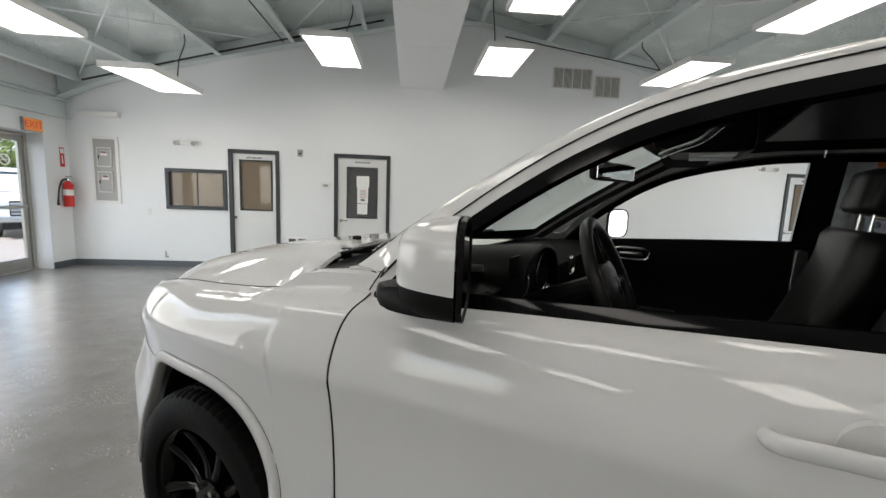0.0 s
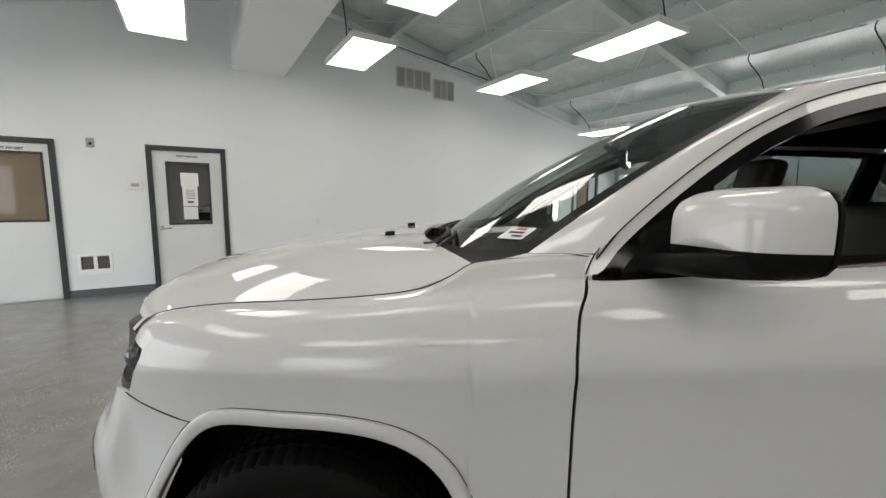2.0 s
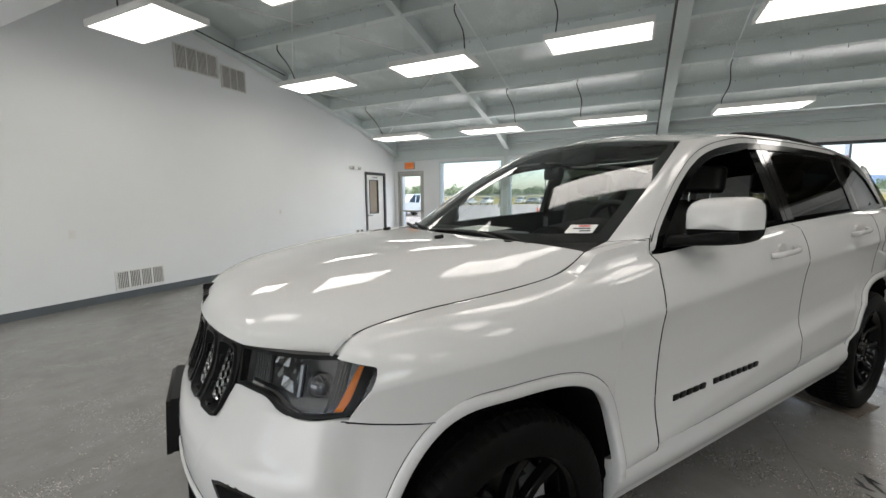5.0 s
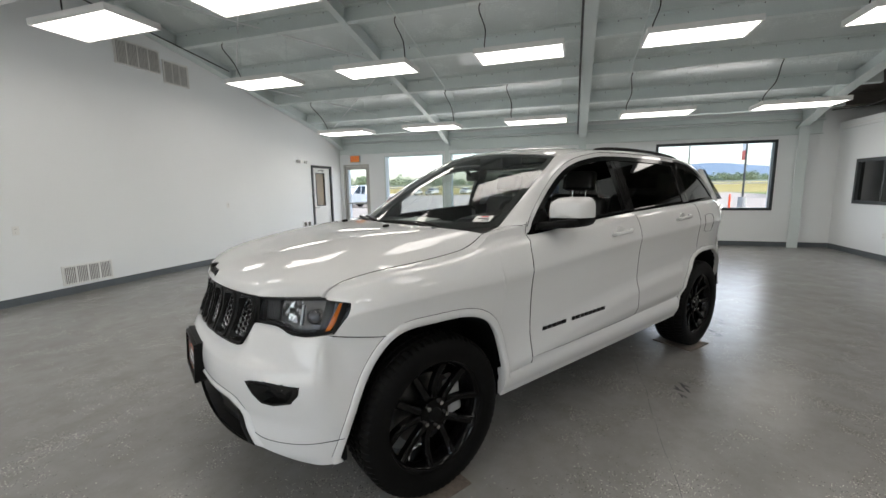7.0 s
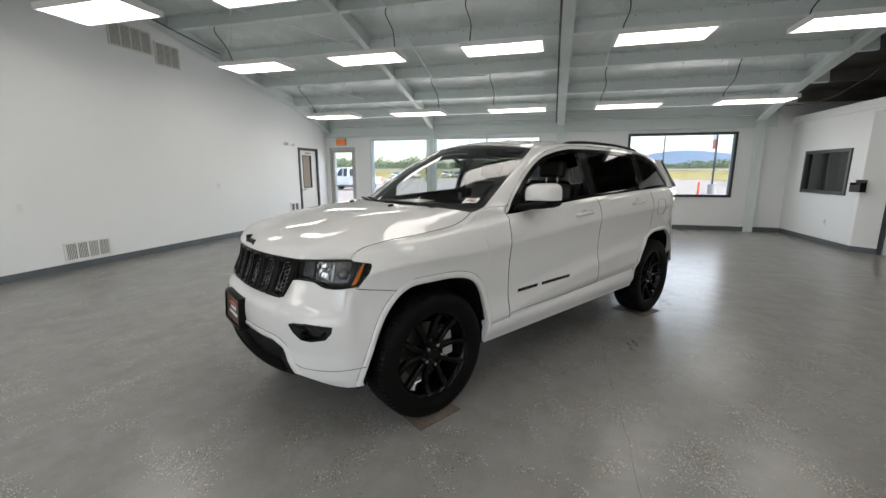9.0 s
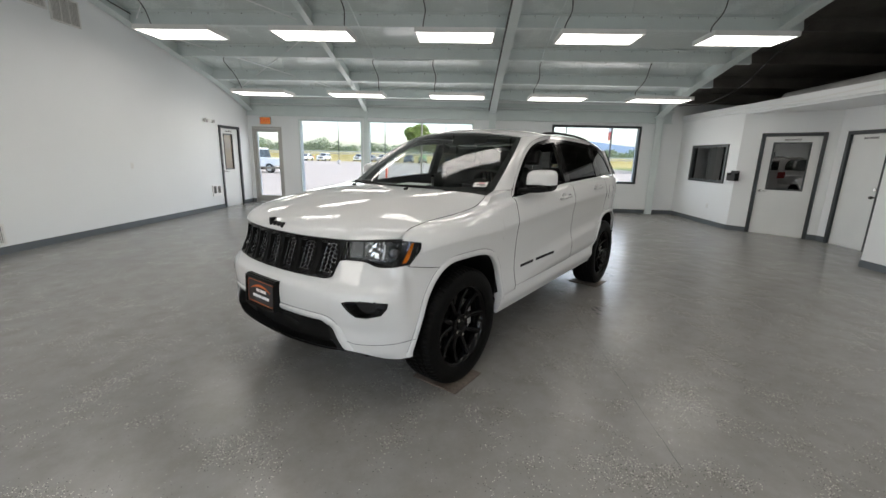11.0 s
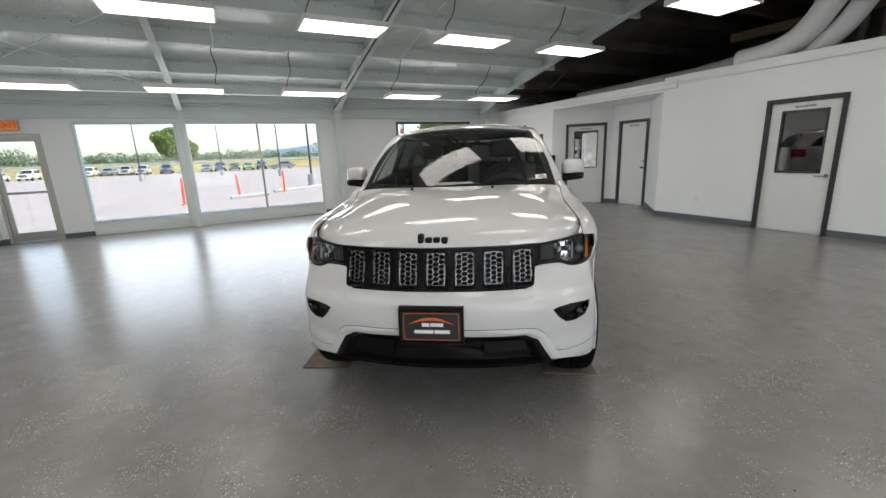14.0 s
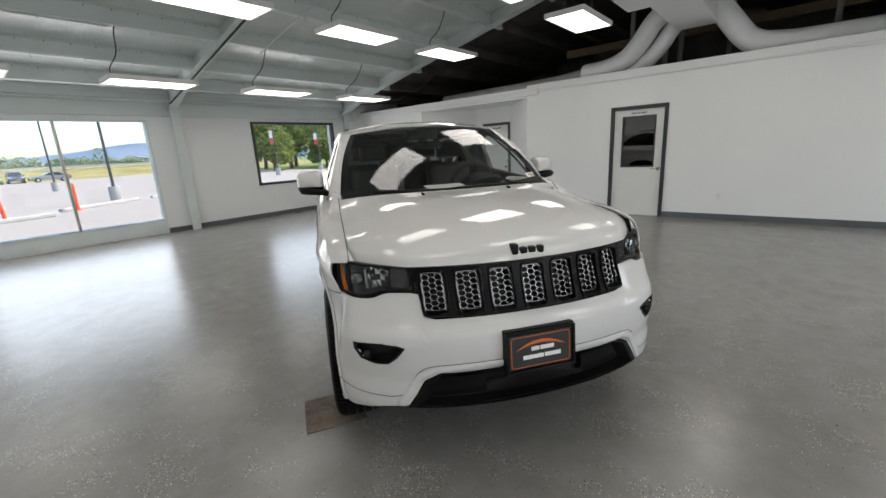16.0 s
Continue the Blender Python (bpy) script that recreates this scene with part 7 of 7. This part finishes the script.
def build_wheel():
    e = new("wheel")
    e["label"] = "black twin-spoke alloy wheel with road tyre"
    prof = [(.262, -.10), (.268, -.118), (.30, -.130), (.345, -.128), (.372, -.115), (.384, -.095), (.3865, -.072), (.378, -.070), (.378, -.062), (.387, -.060), (.388, -.028), (.379, -.026), (.379, -.018), (.388, -.016), (.388, .016), (.379, .018), (.379, .026), (.388, .028), (.387, .060), (.378, .062), (.378, .070), (.3865, .072), (.384, .095), (.372, .115), (.345, .128), (.30, .130), (.268, .118), (.262, .10)]
    N = 204
    shoulder = {4, 5, 6, 9, 10, 13, 14, 17, 18, 21, 22, 23}
    part("tyre", lathe(prof, N, lambda k, j: -.006 if j in shoulder and (k + (j // 3) * 2) % 3 < 1 else 0), M_RUBBER, e, "black road tyre with block tread", smooth=30)
    part("rim", lathe([(.262, -.105), (.248, -.09), (.238, -.05), (.232, .0), (.236, .05), (.246, .085), (.256, .100), (.264, .104), (.268, .098), (.262, .09)], 72), M_RIM, e, "gloss black alloy rim", smooth=40)
    for i in range(5):
        for s in (-1, 1):
            a0 = 2 * math.pi * i / 5 + math.pi / 2
            bm = bmesh.new()
            prev = None
            for t in (0, .15, .35, .6, .85, 1.0):
                r = .055 + .192 * t
                ang = a0 + s * (.20 + .16 * t)
                w = .020 - .005 * t + (.006 if t > .8 else 0)
                y = .078 + .018 * t - .02 * math.sin(math.pi * t)
                d = Vector((math.cos(ang), 0, math.sin(ang)))
                p = Vector((-math.sin(ang), 0, math.cos(ang)))
                c = d * r
                ring = [bm.verts.new(c + p * q + Vector((0, yy, 0))) for q, yy in ((-w, y - .035), (-w * .9, y - .006), (-w * .5, y), (w * .5, y), (w * .9, y - .006), (w, y - .035))]
                if prev:
                    for k in range(6):
                        bm.faces.new((prev[k], prev[(k + 1) % 6], ring[(k + 1) % 6], ring[k]))
                prev = ring
            part("spoke", bm, M_RIM, e, smooth=40)
    part("hub", rod(bmesh.new(), (0, .02, 0), (0, .082, 0), .085, 32, .078), M_RIM, e, smooth=40)
    part("centre_cap", rod(bmesh.new(), (0, .08, 0), (0, .094, 0), .036, 24, .030), M_SATINB, e, smooth=40)
    for i in range(5):
        a = 2 * math.pi * (i + .5) / 5 + math.pi / 2
        part("wheel_nut", rod(bmesh.new(), (.062 * math.cos(a), .075, .062 * math.sin(a)), (.062 * math.cos(a), .098, .062 * math.sin(a)), .011, 6), M_CHROME, e)
    disc = part("brake_disc", rod(bmesh.new(), (0, -.02, 0), (0, .0, 0), .175, 40), M_DISC, e, smooth=30)
    bm = bmesh.new()
    block(bm, -.20, -.05, -.09, -.115, .03, .09, .015)
    part("brake_caliper", bm, M_GREYBOX, e)
    return e


first = build_wheel()
first.parent = car
first.matrix_basis = Matrix.Translation((0, .786, .393)) @ Matrix.Rotation(radians(7), 4, 'Y')
for k, (x, s, a) in enumerate(((RX - .01, 1, 31), (0, -1, 50), (RX - .01, -1, 12))):
    w = copy_thing(first, Matrix.Translation((x, s * .79, .393)) @ Matrix.Rotation(radians(a), 4, 'Y') @ (Matrix.Rotation(math.pi, 4, 'Z') if s < 0 else Matrix.Identity(4)))
    w.parent = car

# ---- the cabin ----
cab = car


def cushion(pts, w, thick, mt, name, parent, y0, seg=5):
    """A padded slab that follows points in the side view, rounded across."""
    P = bend([(x, 0, z) for x, z in pts], seg)
    bm = bmesh.new()
    rings = []
    for i, p in enumerate(P):
        d = (P[min(i + 1, len(P) - 1)] - P[max(i - 1, 0)]).normalized()
        n = Vector((-d.z, 0, d.x))
        ring = []
        for k in range(20):
            a = 2 * math.pi * k / 20
            g = (abs(math.cos(a)) ** 3.2 + abs(math.sin(a)) ** 3.2) ** (-1 / 3.2)
            edge = .75 if i in (0, len(P) - 1) else 1.0
            bol = 1 + .5 * max(0, abs(math.cos(a)) - .6)
            ring.append(bm.verts.new(p + n * thick * g * math.sin(a) * edge * bol + Vector((0, y0 + w * g * math.cos(a) * (.93 if edge < 1 else 1), 0))))
        rings.append(ring)
    for a, b in zip(rings, rings[1:]):
        for k in range(20):
            bm.faces.new((a[k], a[(k + 1) % 20], b[(k + 1) % 20], b[k]))
    bm.faces.new(rings[0][::-1])
    bm.faces.new(rings[-1])
    return part(name, bm, mt, parent, smooth=60)


def car_seat(x, y, w=.25, label="black leather front seat"):
    s = cushion([(x + .02, .62), (x + .25, .66), (x + .52, .70)], w, .085, M_LEATHER, "seat", car, y)
    s["label"] = label
    cushion([(x + .03, .66), (x - .06, .90), (x - .17, 1.20), (x - .20, 1.36)], w * .95, .075, M_LEATHER, "backrest", s, y)
    cushion([(x - .20, 1.42), (x - .215, 1.49), (x - .23, 1.56)], w * .50, .055, M_LEATHER, "headrest", s, y)
    for k in (-.06, .06):
        part("headrest_post", rod(bmesh.new(), (x - .20, y + k, 1.33), (x - .21, y + k, 1.44), .005, 8), M_CHROME, s)
    part("seat_base", box(x - .05, y - w * .9, .42, x + .48, y + w * .9, .60, .02), M_SATINB, s)


car_seat(-1.60, .385)
car_seat(-1.60, -.385)
car_seat(-2.62, .36, .30, "black leather rear seat")
car_seat(-2.62, -.36, .30, "black leather rear seat")

# dashboard
dash = part("dashboard", outward(grid(lambda u, v: Vector((-.40 - .02 * math.sin(math.pi * u) - [0, .20, .36, .46, .44, .40, .36][int(round(v * 6))], -.79 + 1.58 * u, [1.185, 1.205, 1.215, 1.19, 1.02, .84, .66][int(round(v * 6))])), 24, 6), (-.3, 0, .8), 0), M_SATINB, car, "black soft dashboard", smooth=50, recalc=False)
hood_pts = outward(grid(lambda u, v: Vector((-.64 - .28 * v, .385 + (.20 - .02 * v) * math.cos(math.pi * u), 1.15 + (.12 + .03 * v) * math.sin(math.pi * u) ** .7)), 20, 6), (-.7, .385, 1.0), .01)
part("instrument_hood", hood_pts, M_SATINB, dash, smooth=50, recalc=False)
part("instrument_face", box(-.880, .21, 1.10, -.885, .56, 1.275), M_BLACK, dash)
for k in (-.10, .10):
    part("gauge_ring", tube([( -.888, .385 + k + .06 * math.cos(a * math.pi / 12), 1.20 + .06 * math.sin(a * math.pi / 12)) for a in range(25)], .004, 6), M_CHROME, dash, smooth=True)
part("centre_screen", box(-.852, -.13, .98, -.842, .13, 1.13, .008), M_GLOSSB, dash)
for y in (.68, .20, -.20, -.68):
    part("air_vent", box(-.872, y - .06, 1.12, -.84, y + .06, 1.195, .012), M_GLOSSB, dash)
    part("vent_trim", tube([(-.874, y + .058 * math.cos(a * math.pi / 8), 1.157 + .036 * math.sin(a * math.pi / 8)) for a in range(17)], .004, 6), M_CHROME, dash, smooth=True)
part("dash_paper", box(-.70, .12, 1.2005, -.50, -.16, 1.203), M_PAPER, dash, "white sheet of paper on the dash").rotation_euler = (0, radians(4), radians(0))
wp = part("window_sheet", box(-.11, -.055, 0, .11, .055, .0012), M_PAPER, dash, "white printed sheet on the dash top")
wp.matrix_basis = Matrix.Translation((-.705, .60, 1.232)) @ Matrix.Rotation(radians(20), 4, 'Z') @ Matrix.Rotation(radians(24), 4, 'X')
for k in range(5):
    part("print_line", box(-.09, .035 - k * .017, .0013, .06 - .02 * (k % 2), .039 - k * .017, .0018), M_PRINT, dash).matrix_basis = wp.matrix_basis
part("centre_console", box(-1.62, -.13, .45, -.82, .13, .82, .04), M_SATINB, car)
part("armrest", box(-1.70, -.12, .82, -1.38, .12, .88, .025), M_LEATHER, car)
part("gear_lever", rod(bmesh.new(), (-1.08, 0, .82), (-1.10, 0, .95), .022, 12, .03), M_GLOSSB, car)

# steering wheel
SWM = Matrix.Translation((-1.115, .385, 1.20)) @ Matrix.Rotation(radians(-66), 4, 'Y')
bm = tube([(.185 * math.cos(a * math.pi / 20), .185 * math.sin(a * math.pi / 20), 0) for a in range(41)], .0165, 12)
sw = part("steering_wheel", bm, M_LEATHER, car, "black leather steering wheel", smooth=True)
sw.matrix_basis = SWM
part("hub_pad", box(-.075, -.08, -.045, .075, .08, .012, .03), M_LEATHER, sw, smooth=50)
for ang in (0, 180, 262, 278):
    a = radians(ang + 90)
    part("spoke", rod(bmesh.new(), (.05 * math.cos(a), .05 * math.sin(a), -.012), (.178 * math.cos(a), .178 * math.sin(a), -.004), .016, 10, .012), M_SATINB, sw, smooth=50)
part("hub_badge", rod(bmesh.new(), (0, 0, .012), (0, 0, .016), .026, 20), M_CHROME, sw)
part("steering_column", rod(bmesh.new(), (-1.10, .385, 1.19), (-.80, .385, 1.06), .05, 16), M_SATINB, car)
part("column_stalk", rod(bmesh.new(), (-1.0, .43, 1.12), (-1.03, .56, 1.14), .009, 8), M_SATINB, car)

# inner mirror, visors, sunroof edge
im = part("inner_mirror", box(-1.045, -.125, 1.505, -1.015, .125, 1.57, .018), M_SATINB, car, "black rear-view mirror on the screen", smooth=40)
part("mirror_stem", rod(bmesh.new(), (-1.02, 0, 1.55), (-.955, 0, 1.60), .014, 10), M_SATINB, im)
part("mirror_glass", box(-1.048, -.115, 1.512, -1.0455, .115, 1.563), M_MIRROR, im)
im.matrix_basis = Matrix.Translation((-1.03, -.02, 1.535)) @ Matrix.Rotation(radians(-24), 4, 'Z') @ Matrix.Translation((1.03, 0, -1.5375))
part("overhead_console", box(-1.42, -.13, 1.585, -1.20, .13, 1.69, .02), M_SATINB, car)
for y in (-.10, .03):
    part("reading_lamp", box(-1.38, y, 1.579, -1.26, y + .07, 1.588, .002), M_WHITEP, car)
part("visor_clip", tube(bend([(-1.19, .16, 1.575), (-1.22, .26, 1.578), (-1.28, .40, 1.585), (-1.31, .52, 1.60)], 4), .011, 10), M_CHROME, car, smooth=60)
for y in (.36, -.36):
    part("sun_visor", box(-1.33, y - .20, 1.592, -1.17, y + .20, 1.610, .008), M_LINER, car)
part("sunroof_frame", box(-1.95, -.40, 1.675, -1.50, .40, 1.69, .005), M_BLACK, car)

# inner door cards
for sd in (1, -1):
    for x0, x1, nm in ((-.66, -1.71, "front_door"), (-1.76, -2.70, "rear_door")):
        dr = bpy.data.objects[nm if sd == 1 else nm + ".001"]
        part("door_card", grid(lambda u, v: (spaced(x0, x1, u), sd * (.80 - .05 * math.sin(math.pi * min(1, v * 1.6)) * (1 if .2 < v < .8 else .4)), .46 + (BELT(spaced(x0, x1, u)) - .445) * v), 12, 10), M_SATINB, dr, smooth=60)
        part("door_sill_trim", box(x0, sd * .80, BELT((x0 + x1) / 2) - .05, x1, sd * .845, BELT((x0 + x1) / 2) - .025, .008), M_SATINB, dr)
        ax = x0 - .32
        part("armrest", box(ax - .30, sd * .70, .84, ax + .22, sd * .79, .90, .02), M_LEATHER, dr)
        part("inner_handle", tube(bend([(ax - .02, sd * .765, 1.165), (ax - .03, sd * .745, 1.17), (ax - .11, sd * .745, 1.17), (ax - .12, sd * .765, 1.165)], 4), .010, 8), M_CHROME, dr, smooth=True)
        part("handle_trim", tube([(ax - .07 + .085 * g_ * math.cos(q), sd * .758, 1.17 + .030 * g_ * math.sin(q)) for q, g_ in ((2 * math.pi * k / 24, (abs(math.cos(2 * math.pi * k / 24)) ** 4 + abs(math.sin(2 * math.pi * k / 24)) ** 4) ** -.25) for k in range(25))], .006, 6), M_CHROME, dr, smooth=True)
        part("handle_bowl", box(ax - .15, sd * .764, 1.14, ax + .01, sd * .772, 1.20, .003), M_GLOSSB, dr)
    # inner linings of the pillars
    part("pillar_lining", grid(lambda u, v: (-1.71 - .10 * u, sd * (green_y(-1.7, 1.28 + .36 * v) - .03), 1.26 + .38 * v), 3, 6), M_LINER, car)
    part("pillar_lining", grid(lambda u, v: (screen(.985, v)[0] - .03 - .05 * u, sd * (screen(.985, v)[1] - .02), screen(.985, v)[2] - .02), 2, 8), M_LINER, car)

# ---- mats under the wheels ----
M_MAT = mat("worn_brown_board", (0.13, 0.105, 0.085), 0.85, vary=0.45, scale=9, bump=0.4, fine=50)
for x, y, w, l, a in ((.012, .778, .355, .325, 2), (-2.895, .777, .345, .315, -4), (.035, -.940, .34, .33, 5), (-2.915, -.86, .34, .33, 4)):
    bm = box(-l / 2, -w / 2, 0, l / 2, w / 2, .008, .003)
    o = part("wheel_mat", bm, M_MAT)
    o.matrix_world = CAR @ Matrix.Translation((x, y, .0005)) @ Matrix.Rotation(radians(a), 4, 'Z')
    tagged(o, "worn brown stained board under a car tyre", "mat", "boards under the tyres")
